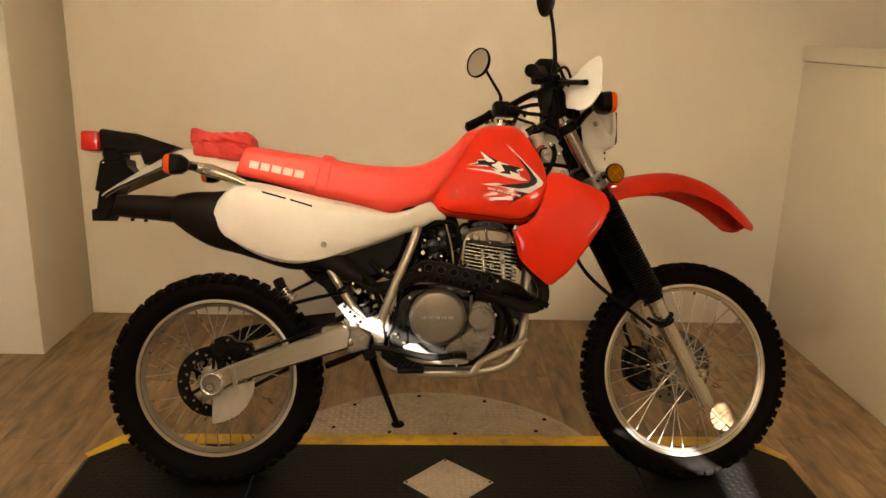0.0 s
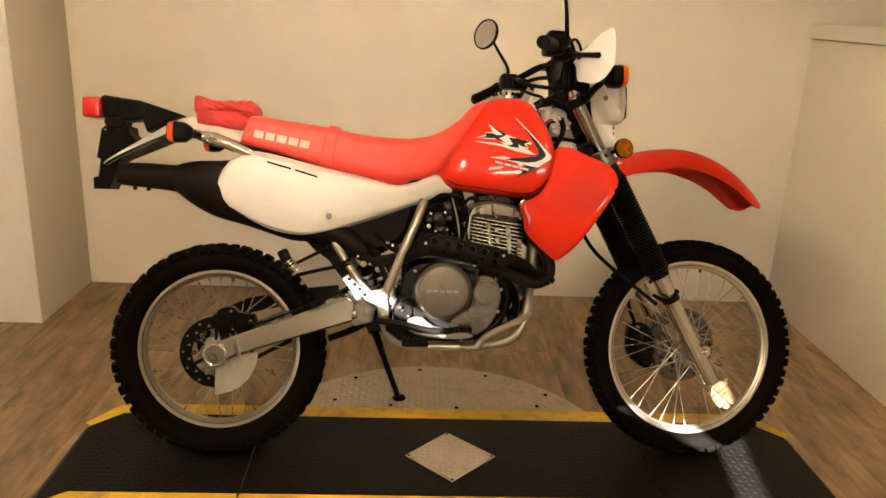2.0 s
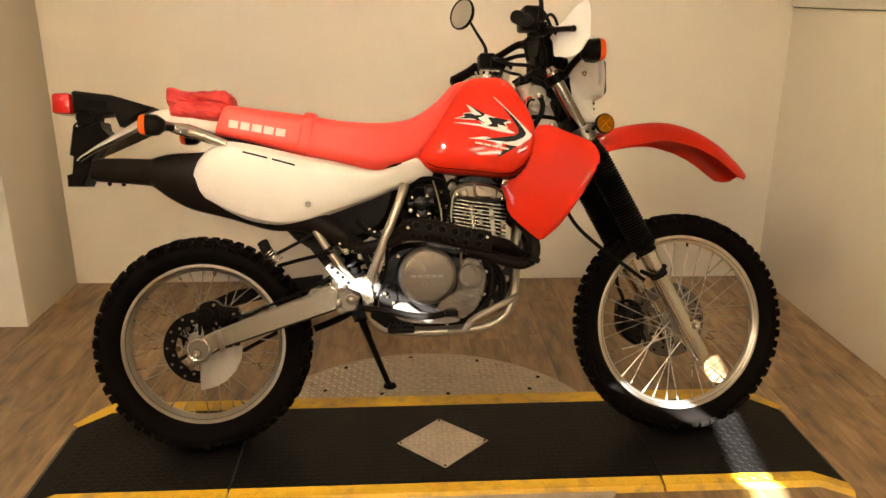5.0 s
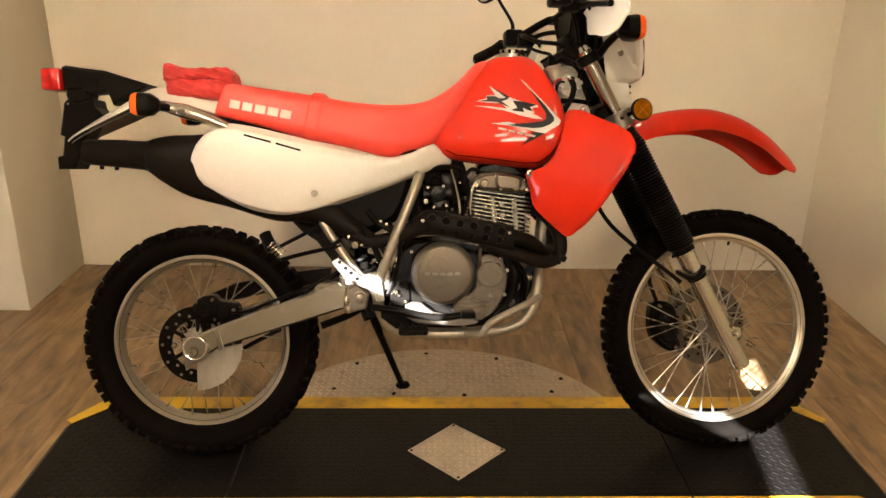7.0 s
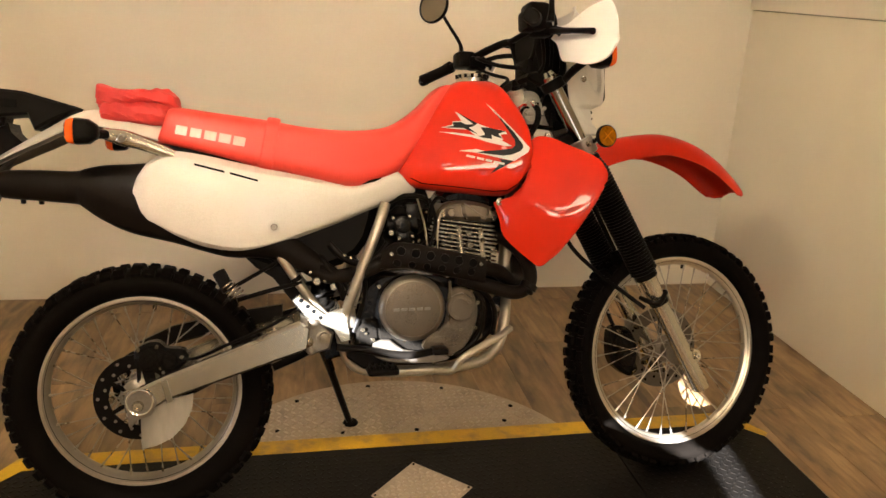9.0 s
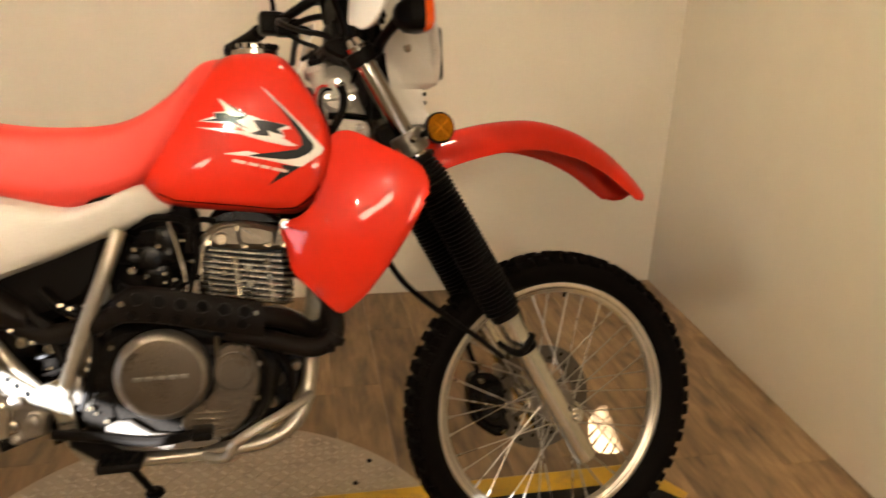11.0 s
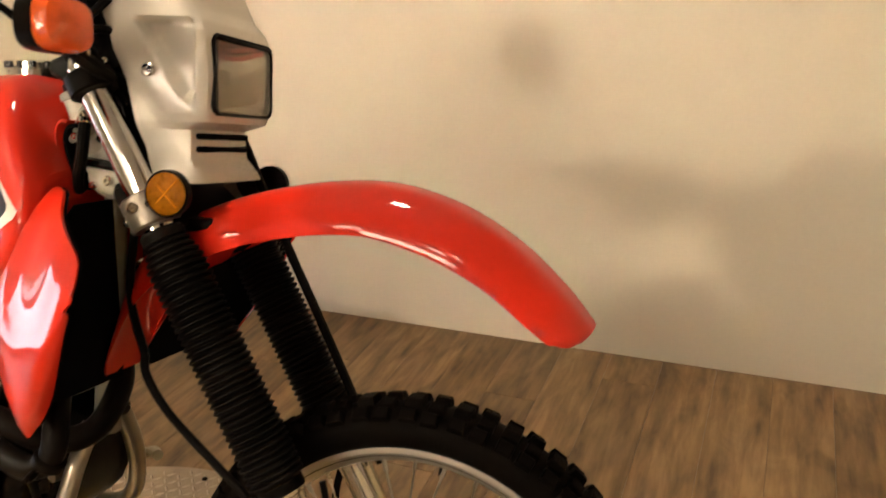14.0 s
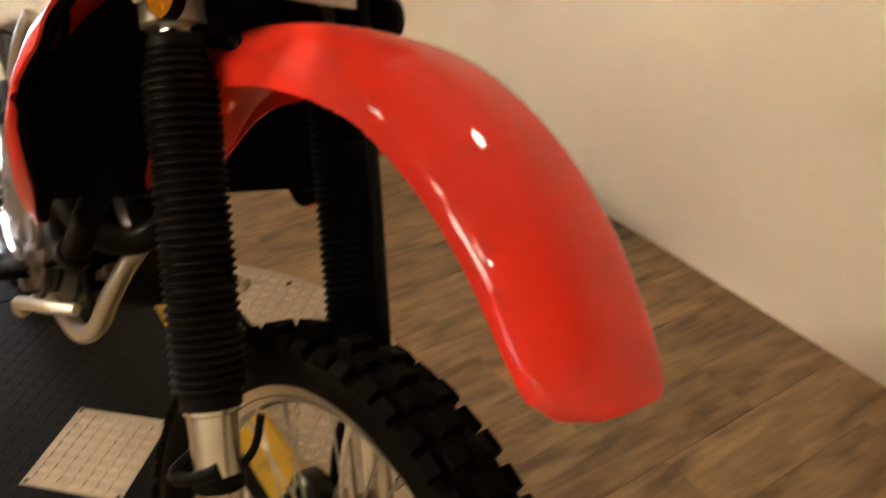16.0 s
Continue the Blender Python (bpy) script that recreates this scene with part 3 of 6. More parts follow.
def wheel(side, centre, R, half, rim_r, rim_w, blocks, m=None):
    """Tyre with tread blocks, rim with spokes, hub."""
    cx, cz = centre
    m = m or Matrix.Identity(4)
    c = Vector((cx, 0, cz))
    base = R - 0.011
    bead = rim_r + 0.001
    high = base - bead
    arc = curve_points([(-rim_w * 0.92, bead - 0.004, 0), (-half * 0.74, bead + high * 0.10, 0), (-half * 0.97, bead + high * 0.38, 0), (-half * 0.97, bead + high * 0.66, 0), (-half * 0.72, bead + high * 0.90, 0),
                        (0, base, 0), (half * 0.72, bead + high * 0.90, 0), (half * 0.97, bead + high * 0.66, 0), (half * 0.97, bead + high * 0.38, 0), (half * 0.74, bead + high * 0.10, 0), (rim_w * 0.92, bead - 0.004, 0)], 4)
    prof = [(q.x, q.y) for q in arc]

    def crown(off):
        near = [q for q in prof if q[1] > bead + high * 0.55]
        return min(near, key=lambda q: abs(q[0] - off))[1]

    prof += [(rim_w * 0.85, bead - 0.016), (-rim_w * 0.85, bead - 0.016)]
    tyre = part(side + "_tyre", lathe(bmesh.new(), prof, c, (0, 1, 0), 96, caps=False, wrap=True), TYRE, bike, "black knobbly tyre", m=m)

    def knob(w, l, h):
        b = bmesh.new()
        loops = [[Vector((sx * l / 2 * k, sy * w / 2 * k, z)) for sx, sy in ((-1, -1), (1, -1), (1, 1), (-1, 1))] for z, k in ((-0.006, 1.08), (h - 0.0015, 0.94), (h, 0.82))]
        rings(b, loops)
        return mesh_of("tread_block", b, TYRE, 20)

    shapes = [knob(*s) for s in blocks["shapes"]]
    for i in range(blocks["count"]):
        for which, off, shift, tilt in blocks["rows"][i % len(blocks["rows"])]:
            a = 2 * math.pi * (i + shift) / blocks["count"]
            r = crown(off)
            ob = new("tread_block", shapes[which])
            ob.parent = tyre
            place = Matrix.Translation(c) @ Matrix.Rotation(-a, 4, "Y") @ Matrix.Translation((0, off, r)) @ Matrix.Rotation(radians(-tilt), 4, "X")
            ob.matrix_local = m @ place
    ri = rim_r - 0.020
    prof = [(-rim_w, rim_r), (-rim_w + 0.005, rim_r), (-rim_w + 0.007, rim_r - 0.012), (-rim_w * 0.45, ri + 0.004), (0, ri), (rim_w * 0.45, ri + 0.004),
            (rim_w - 0.007, rim_r - 0.012), (rim_w - 0.005, rim_r), (rim_w, rim_r), (rim_w, rim_r - 0.010), (rim_w * 0.55, ri - 0.002), (0, ri - 0.006),
            (-rim_w * 0.55, ri - 0.002), (-rim_w, rim_r - 0.010)]
    rim = part(side + "_rim", lathe(bmesh.new(), prof, c, (0, 1, 0), 96, caps=False, wrap=True), RIMALLOY, bike, "silver alloy spoked rim", m=m)
    fl, fr = blocks["flange"], blocks["flange_r"]
    for i in range(36):
        s = -1 if i % 2 else 1
        lead = 1 if (i // 2) % 2 else -1
        a = 2 * math.pi * i / 36
        ah = a + lead * 1.05
        p0 = c + Vector((fr * math.sin(ah), s * fl, fr * math.cos(ah)))
        p1 = c + Vector(((ri - 0.003) * math.sin(a), s * rim_w * 0.25, (ri - 0.003) * math.cos(a)))
        d = (p1 - p0).normalized()
        b = bmesh.new()
        tube(b, [p0, p1], 0.0017, 6)
        tube(b, [p1 - d * 0.016, p1 + d * 0.003], 0.0032, 6)
        part("spoke", b, SPOKE, rim, m=m)
    bolt("valve", c + Vector((math.sin(0.16) * (ri - 0.012), 0, math.cos(0.16) * (ri - 0.012))), (math.sin(0.16), 0, math.cos(0.16)), 0.005, RUBBER, rim, m=m, tall=0.01)
    hub = part(side + "_hub", lathe(bmesh.new(), [(-fl - 0.012, 0.020), (-fl - 0.004, fr + 0.004), (-fl + 0.004, fr + 0.004), (-fl + 0.012, 0.028), (fl - 0.012, 0.028),
               (fl - 0.004, fr + 0.004), (fl + 0.004, fr + 0.004), (fl + 0.012, 0.020)], c, (0, 1, 0), 28), CAST, bike, m=m)
    return tyre, rim, hub


front_rows = [[(0, 0.0, 0, 0), (1, -0.034, 0.0, -42), (1, 0.034, 0.0, 42)], [(2, -0.017, 0, -12), (2, 0.017, 0, 12), (1, -0.036, 0.1, -46), (1, 0.036, 0.1, 46)]]
wheel("front", (1.442, 0.347), 0.342, 0.044, 0.275, 0.017,
      dict(shapes=[(0.028, 0.024, 0.010), (0.017, 0.023, 0.010), (0.018, 0.022, 0.010)], count=62, rows=front_rows, flange=0.028, flange_r=0.036), STEER)
rear_rows = [[(0, -0.014, 0, -6), (0, 0.014, 0, 6), (1, -0.048, 0.0, -42), (1, 0.048, 0.0, 42)], [(2, -0.030, 0, -24), (2, 0.030, 0, 24), (1, -0.051, 0.1, -48), (1, 0.051, 0.1, 48)]]
wheel("rear", (-0.018, 0.325), 0.320, 0.060, 0.2425, 0.026,
      dict(shapes=[(0.024, 0.026, 0.0105), (0.020, 0.026, 0.010), (0.020, 0.024, 0.0105)], count=54, rows=rear_rows, flange=0.034, flange_r=0.040))


def brake_disc(name, c, y, R, m, material, hole):
    b = bmesh.new()
    lathe(b, [(y - 0.002, R), (y + 0.002, R), (y + 0.002, R * 0.66), (y - 0.002, R * 0.66)], c, (0, 1, 0), 48, caps=False, wrap=True)
    d = part(name, b, material, bike, m=m)
    for k in range(6):
        a = 2 * math.pi * k / 6
        p = Vector((math.sin(a), 0, math.cos(a)))
        part("disc_arm", tube(bmesh.new(), [Vector(c) + Vector((0, y, 0)) + p * R * 0.70, Vector(c) + Vector((0, y, 0)) + p * 0.036], 0.006, 6), material, d, m=m)
    # hole plugs: what shows through is put into their colour, pale or black
    for k in range(24):
        a = 2 * math.pi * k / 24
        rr = R * (0.76 if k % 2 else 0.90)
        at = Vector(c) + Vector((math.sin(a) * rr, y, math.cos(a) * rr))
        part("hole_plug", lathe(bmesh.new(), [(-0.0028, 0.0042), (0.0028, 0.0042)], at, (0, 1, 0), 8), hole, d, m=m)
    return d


brake_disc("rear_brake_disc", (-0.018, 0, 0.325), -0.068, 0.106, None, BLACK, CAST)
carrier = part("disc_carrier", lathe(bmesh.new(), [(-0.004, 0.046), (0.004, 0.046), (0.006, 0.038), (0.010, 0.030)], (-0.018, -0.066, 0.325), (0, -1, 0), 28), CAST, bike)
for k in range(6):
    a = 2 * math.pi * k / 6 + 0.5
    bolt("carrier_bolt", (-0.018 + 0.064 * math.sin(a), -0.071, 0.325 + 0.064 * math.cos(a)), (0, -1, 0), 0.007, BRASS, carrier)
brake_disc("front_brake_disc", (1.442, 0, 0.347), 0.058, 0.120, STEER, DISC, DEEPBLACK)

# -- rear end --
swing = [(-0.045, 0.352), (-0.02, 0.357), (0.04, 0.384), (0.369, 0.503), (0.393, 0.488), (0.383, 0.433), (0.053, 0.330), (-0.005, 0.296), (-0.04, 0.305)]
part("swingarm", slab(bmesh.new(), swing, -0.140, -0.104, 0.006), ALLOY, bike, "brushed alloy box-section swingarm")
part("swingarm", slab(bmesh.new(), swing, 0.098, 0.130, 0.006), ALLOY, bike)
part("swingarm_bridge", block(bmesh.new(), (0.30, -0.10, 0.43), (0.36, 0.10, 0.485), 0.008), ALLOY, bike)
part("adjuster_plate", slab(bmesh.new(), [(0.042, 0.380), (0.056, 0.384), (0.068, 0.329), (0.054, 0.326)], -0.1430, -0.139, 0.001), CHROME, bike)
b = lathe(bmesh.new(), [(0, 0.026), (0.004, 0.026), (0.006, 0.022), (0.006, 0.014), (0.014, 0.0125), (0.018, 0.010), (0.018, 0.006), (0.010, 0.005)], (-0.010, -0.138, 0.323), (0, -1, 0), 20)
part("axle_nut", b, ALLOY, bike)
part("adjuster_snail", slab(bmesh.new(), [(-0.040, 0.345), (-0.015, 0.362), (0.018, 0.350), (0.030, 0.330), (0.018, 0.300), (-0.012, 0.290), (-0.030, 0.272), (-0.034, 0.300)], -0.146, -0.140, 0.001, 3), CAST, bike)
fin = [(-0.010, 0.312), (0.030, 0.322), (0.112, 0.338), (0.108, 0.300), (0.090, 0.262), (0.060, 0.232), (0.025, 0.216), (-0.010, 0.209)]
part("disc_guard", slab(bmesh.new(), fin, -0.118, -0.114, 0.001), GUARDPL, bike, "pale plastic brake disc guard")
cal = part("rear_caliper", slab(bmesh.new(), [(-0.024, 0.438), (0.000, 0.458), (0.032, 0.462), (0.052, 0.446), (0.090, 0.440), (0.100, 0.415), (0.066, 0.388), (0.030, 0.392), (0.010, 0.384), (-0.020, 0.400)], -0.094, -0.048, 0.008, 3), ENGINE, bike, "dull cast brake caliper")
part("caliper_cup", lathe(bmesh.new(), [(-0.01, 0.024), (0.006, 0.024), (0.010, 0.020), (0.010, 0.008), (0.007, 0.006)], (0.008, -0.094, 0.424), (0, -1, 0), 22), ENGINE, cal)
part("caliper_cup", lathe(bmesh.new(), [(-0.01, 0.019), (0.004, 0.019), (0.008, 0.015), (0.008, 0.004)], (0.058, -0.094, 0.418), (0, -1, 0), 20), ENGINE, cal)
part("caliper_arm", slab(bmesh.new(), [(-0.006, 0.392), (0.022, 0.394), (0.026, 0.352), (0.006, 0.340)], -0.100, -0.086, 0.004), ENGINE, cal)
for x, z, r in ((-0.012, 0.446, 0.006), (0.030, 0.452, 0.006), (0.036, 0.400, 0.005), (0.086, 0.425, 0.006)):
    bolt("bolt", (x, -0.094, z), (0, -1, 0), r * 0.8, BRASS, cal, tall=0.009)
part("axle_ring", lathe(bmesh.new(), [(0, 0.032), (0.003, 0.032), (0.004, 0.030), (0.003, 0.027), (0, 0.027)], (-0.006, -0.146, 0.332), (0, -1, 0), 32, caps=False, wrap=True), CHROME, bike)
part("brake_line", tube(bmesh.new(), [(0.06, -0.09, 0.42), (0.12, -0.098, 0.42), (0.20, -0.10, 0.452), (0.30, -0.098, 0.492), (0.37, -0.09, 0.53)], 0.004, 8), RUBBER, bike)
part("chain_guard", slab(bmesh.new(), [(-0.04, 0.430), (0.05, 0.470), (0.24, 0.505), (0.33, 0.515), (0.33, 0.475), (0.20, 0.455), (0.05, 0.425)], 0.070, 0.094, 0.004), BLACK, bike)
b = bmesh.new()
lathe(b, [(-0.003, 0.090), (0.003, 0.090), (0.003, 0.05), (-0.003, 0.05)], (-0.018, 0.078, 0.325), (0, 1, 0), 44, caps=False, wrap=True)
part("sprocket", b, ENGINE, bike)
for dz, r0 in ((0.09, 0), (-0.09, 0)):
    part("chain_run", tube(bmesh.new(), [(-0.01, 0.078, 0.325 + dz), (0.26, 0.078, 0.425 + dz * 0.55), (0.49, 0.078, 0.50 + dz * 0.3)], 0.007, 6, 2), ENGINE, bike)
b = bmesh.new()
tube(b, [(0.30, 0.07, 0.345), (0.38, 0.08, 0.375), (0.44, 0.08, 0.41)], 0.011, 8)
part("chain_slider", b, BLACK, bike)

# -- muffler and side covers --
muff = [(-0.288, 0.818, -0.288, 0.866, 0.022, 0.022), (-0.284, 0.811, -0.282, 0.875, 0.031, 0.031), (-0.20, 0.803, -0.20, 0.875, 0.036, 0.036), (-0.135, 0.796, -0.133, 0.872, 0.038, 0.038),
        (-0.122, 0.790, -0.112, 0.878, 0.043, 0.043), (-0.085, 0.762, -0.070, 0.886, 0.050, 0.050), (-0.02, 0.727, -0.015, 0.888, 0.055, 0.055),
        (0.08, 0.700, 0.05, 0.888, 0.055, 0.055), (0.20, 0.663, 0.18, 0.855, 0.052, 0.045), (0.30, 0.655, 0.30, 0.76, 0.04, 0.035), (0.42, 0.60, 0.42, 0.665, 0.03, 0.03)]
mf = part("muffler", body(bmesh.new(), muff, 32, 2.2, 4, y=-0.085), HEAT, bike, "matt black muffler")
for x, z in ((-0.248, 0.803), (-0.210, 0.801)):
    part("tail_screw", lathe(bmesh.new(), [(-0.01, 0.006), (0.004, 0.006), (0.005, 0.004)], (x, -0.085, z), (0, 0, -1), 8), ENGINE, mf)
cover_rows = [(-0.007, 0.795, 0.810), (0.002, 0.776, 0.845), (0.018, 0.760, 0.875), (0.045, 0.743, 0.899), (0.088, 0.717, 0.914), (0.155, 0.690, 0.905), (0.225, 0.677, 0.889), (0.30, 0.686, 0.872),
              (0.37, 0.711, 0.858), (0.44, 0.735, 0.842), (0.50, 0.756, 0.830), (0.55, 0.774, 0.842), (0.59, 0.789, 0.862), (0.62, 0.800, 0.868), (0.645, 0.809, 0.846), (0.668, 0.817, 0.821)]


def side_cover(side):
    loops = []
    dense = curve_points([(x, a, t) for x, a, t in cover_rows], 4)
    for k, q in enumerate(dense):
        x, lo, hi = q
        f = max(0.0, min(1.0, x / 0.66))
        depth = 0.152 - 0.045 * f * f - 0.030 * max(0.0, (f - 0.72) / 0.28)
        loop = []
        for j in range(15):
            v = j / 14
            edge = 1 - abs(2 * v - 1) ** 5
            y = depth - 0.042 + 0.042 * edge ** 0.55 - 0.010 * (1 - v) * edge
            end = min(1.0, min(x + 0.012, 0.672 - x) / 0.045)
            y -= 0.026 * (1 - max(0, end) ** 0.5)
            loop.append(Vector((x, side * y, lo + (hi - lo) * v)))
        loops.append(loop)
    b = sheet(bmesh.new(), loops, 0.004 * side)
    return part("side_cover", b, WHITE, bike, "cream white plastic side cover")


right_cover = side_cover(-1)
side_cover(1)
tree = ray_tree(right_cover)
for a, c in (((0.134, 0.887), (0.202, 0.869)), ((0.214, 0.866), (0.277, 0.848))):
    decal("vent_slot", [(a[0], a[1] + 0.0025), (c[0], c[1] + 0.0025), (c[0], c[1] - 0.0025), (a[0], a[1] - 0.0025)], tree, DEEPBLACK, right_cover)
bolt("cover_screw", (0.312, -0.149, 0.738), (0, -1, 0), 0.0085, CAST, right_cover)
part("screw_recess", lathe(bmesh.new(), [(0, 0.0125), (0.0022, 0.0115), (0.0022, 0.0085)], (0.312, -0.147, 0.738), (0, -1, 0), 20), WHITE, right_cover)

# -- tail --
tail_fender = []
for x, z, w, d in ((-0.356, 0.877, 0.024, 0.002), (-0.335, 0.890, 0.050, 0.006), (-0.29, 0.918, 0.068, 0.014), (-0.22, 0.960, 0.078, 0.022), (-0.13, 1.010, 0.083, 0.030), (-0.05, 1.012, 0.088, 0.034), (0.05, 0.985, 0.09, 0.04), (0.14, 0.955, 0.09, 0.04)):
    tail_fender.append((x, z, w, d))
dense = []
for q in curve_points([(a, b_, c) for a, b_, c, d in tail_fender], 4):
    d = 0.002 + max(0, min(0.04, (q.x + 0.356) * 0.13))
    dense.append([Vector((q.x + d * 0.25 * s * s, q.z * s, q.y - d * abs(s) ** 3 - 0.004 * s * s)) for s in (k / 8 - 1 for k in range(17))])
rear_fender = part("rear_fender", sheet(bmesh.new(), dense, -0.004), WHITE, bike, "cream white rear fender")
# sheet that darkens the white fender from below by colour
part("underside", sheet(bmesh.new(), [[Vector((q.x + 0.004, q.y * 0.88, q.z - 0.0075)) for q in row] for row in dense[2:]], -0.002), UNDER, rear_fender, "grey underside sheet, part shade and part dirt")
b = bmesh.new()
slab(b, [(-0.36, 1.066), (-0.35, 1.071), (-0.30, 1.064), (-0.248, 1.058), (-0.136, 1.024), (-0.177, 0.996), (-0.229, 0.968), (-0.243, 1.004), (-0.302, 0.998), (-0.309, 1.007), (-0.355, 1.008)], -0.045, 0.045, 0.007)
tail = part("tail_bracket", b, BLACK, bike, "black tail light housing")
# black patch puts a recess's shade on the bracket's face
part("recess", slab(bmesh.new(), [(-0.315, 1.042), (-0.262, 1.038), (-0.262, 1.020), (-0.318, 1.022)], -0.0470, -0.044, 0.001), DEEPBLACK, tail)
part("tail_light", block(bmesh.new(), (-0.412, -0.05, 1.006), (-0.360, 0.05, 1.064), 0.008), TAILRED, bike, "red tail light lens")
b = bmesh.new()
slab(b, [(-0.366, 0.975), (-0.352, 0.988), (-0.325, 0.992), (-0.29, 0.986), (-0.286, 0.965), (-0.256, 0.934), (-0.29, 0.905), (-0.317, 0.879), (-0.330, 0.83), (-0.345, 0.798), (-0.388, 0.798), (-0.390, 0.831), (-0.375, 0.836), (-0.369, 0.885), (-0.380, 0.89)], -0.022, 0.075, 0.005)
lic = part("plate_bracket", b, BLACK, bike, "black number plate bracket")
bolt("bolt", (-0.352, -0.022, 0.972), (0, -1, 0), 0.004, CHROME, lic)
part("bracket_stay", slab(bmesh.new(), [(-0.352, 1.012), (-0.300, 1.012), (-0.296, 0.980), (-0.345, 0.975)], -0.035, 0.035, 0.006, 2), BLACK, bike)


def turn_signal(at, back, stalk, m=None, R=0.030, wide=1.0):
    """Black cup with an orange lens, a rounded oblong; back is the way that the lens looks."""
    a, w = Vector(at), Vector(back).normalized()
    u = Vector((0, 0, 1)).cross(w).normalized()
    v = w.cross(u)

    def skin(prof):
        loops = []
        for along, r in prof:
            loop = []
            for k in range(28):
                th = 2 * math.pi * k / 28
                c, s = math.cos(th), math.sin(th)
                loop.append(a + w * along + u * (math.copysign(abs(c) ** 0.6, c) * r * wide) + v * (math.copysign(abs(s) ** 0.6, s) * r))
            loops.append(loop)
        return rings(bmesh.new(), loops)

    cup = part("turn_signal", skin([(0.0, R), (-0.006, R), (-0.026, R * 0.93), (-0.042, R * 0.55), (-0.046, R * 0.3)]), BLACK, bike, "black turn signal with orange lens", m=m)
    part("lens", skin([(-0.001, R * 0.98), (0.008, R * 0.97), (0.016, R * 0.86), (0.021, R * 0.6), (0.0225, R * 0.2)]), ORANGE, cup, m=m)
    part("stalk", tube(bmesh.new(), [tuple(a - w * 0.035), *stalk], 0.0105, 10), BLACK, cup, m=m)


turn_signal((-0.100, -0.215, 0.957), (-1, 0, 0.02), [(-0.062, -0.200, 0.953), (-0.050, -0.165, 0.953)], R=0.029, wide=1.15)
turn_signal((-0.100, 0.215, 0.957), (-1, 0, 0.02), [(-0.062, 0.200, 0.953), (-0.050, 0.165, 0.953)], R=0.029, wide=1.15)
for s in (-1, 1):
    part("grab_rail", tube(bmesh.new(), [(-0.060, s * 0.160, 0.957), (-0.042, s * 0.155, 0.952), (-0.015, s * 0.142, 0.946), (0.03, s * 0.133, 0.932), (0.088, s * 0.126, 0.908)], [0.012, 0.015, 0.019, 0.016, 0.012], 14), ALLOY, bike, "polished grab rail")
    bolt("rail_bolt", (-0.018, s * 0.160, 0.944), (0, s, 0), 0.011, CHROME, bike)

# -- seat, bag, tank --
seat_rows = [(0.047, 0.937, 0.078, 1.016, 0.098, 0.088), (0.060, 0.931, 0.088, 1.025, 0.108, 0.098), (0.17, 0.903, 0.18, 1.013, 0.116, 0.106), (0.29, 0.873, 0.296, 0.997, 0.120, 0.110),
             (0.40, 0.849, 0.396, 0.980, 0.120, 0.112), (0.50, 0.826, 0.488, 0.973, 0.118, 0.110), (0.555, 0.836, 0.566, 0.976, 0.112, 0.10), (0.592, 0.848, 0.622, 0.992, 0.106, 0.088),
             (0.612, 0.856, 0.682, 1.032, 0.100, 0.074), (0.634, 0.872, 0.735, 1.084, 0.090, 0.064), (0.660, 0.890, 0.772, 1.096, 0.08, 0.050)]
seat = part("seat", body(bmesh.new(), seat_rows, 44, 4.2, 5), SEATRED, bike, "red vinyl bench seat")
tree = ray_tree(seat)
x = 0.090
for w, gap in ((0.026, 0.007), (0.025, 0.007), (0.027, 0.006), (0.027, 0.006), (0.027, 0.0)):
    def low(px):
        return 0.9585 - (px - 0.09) * 0.19
    decal("lettering_bar", [(x, low(x)), (x + w, low(x + w)), (x + w + 0.004, low(x + w) + 0.021), (x + 0.004, low(x) + 0.021)], tree, LETTER, seat, label="plain white printed bar" if x == 0.090 else "")
    x += w + gap
band = [(0.276, 0.8735, 0.304, 0.9990, 0.1215, 0.1115), (0.279, 0.8700, 0.307, 1.0040, 0.1262, 0.1162), (0.307, 0.8650, 0.332, 1.0000, 0.1262, 0.1166), (0.310, 0.868, 0.335, 0.994, 0.1215, 0.1120)]
part("passenger_strap", body(bmesh.new(), band, 44, 4.2, 2), SEATRED, seat, "red vinyl strap round the seat")


def soft_body(rows, seg, steps, amount, seed):
    """A cloth body with creases running along it."""
    b = body(bmesh.new(), rows, seg, 3.4, steps)
    for v in b.verts:
        p = v.co
        fold = noise.noise(Vector((p.x * 14 + seed, p.y * 6, p.z * 70 + p.x * 30)))
        f = (1 - 2.2 * abs(fold)) * amount * 0.8 + noise.noise(p * 55 + Vector((seed, 0, 0))) * amount * 0.5
        p.y += math.copysign(f, p.y)
        p.z += f * 0.5
        p.x += f * 0.4
    return b


bag_rows = [(-0.080, 0.992, -0.080, 1.034, 0.056, 0.056), (-0.074, 0.985, -0.074, 1.040, 0.078, 0.078), (-0.03, 0.982, -0.03, 1.042, 0.088, 0.086), (0.03, 0.976, 0.03, 1.038, 0.088, 0.086), (0.070, 0.980, 0.070, 1.040, 0.084, 0.080), (0.092, 0.994, 0.090, 1.032, 0.060, 0.055)]
flap_rows = [(-0.084, 1.022, -0.086, 1.068, 0.066, 0.060), (-0.080, 1.018, -0.084, 1.077, 0.085, 0.074), (-0.04, 1.024, -0.045, 1.066, 0.093, 0.078), (0.02, 1.030, 0.02, 1.064, 0.093, 0.078), (0.066, 1.022, 0.066, 1.066, 0.088, 0.074), (0.088, 1.014, 0.088, 1.048, 0.066, 0.056), (0.096, 1.016, 0.094, 1.036, 0.03, 0.03)]
bag = thing("tool_bag", "wrinkled red nylon tool bag strapped behind the seat", "bag", BIKE)
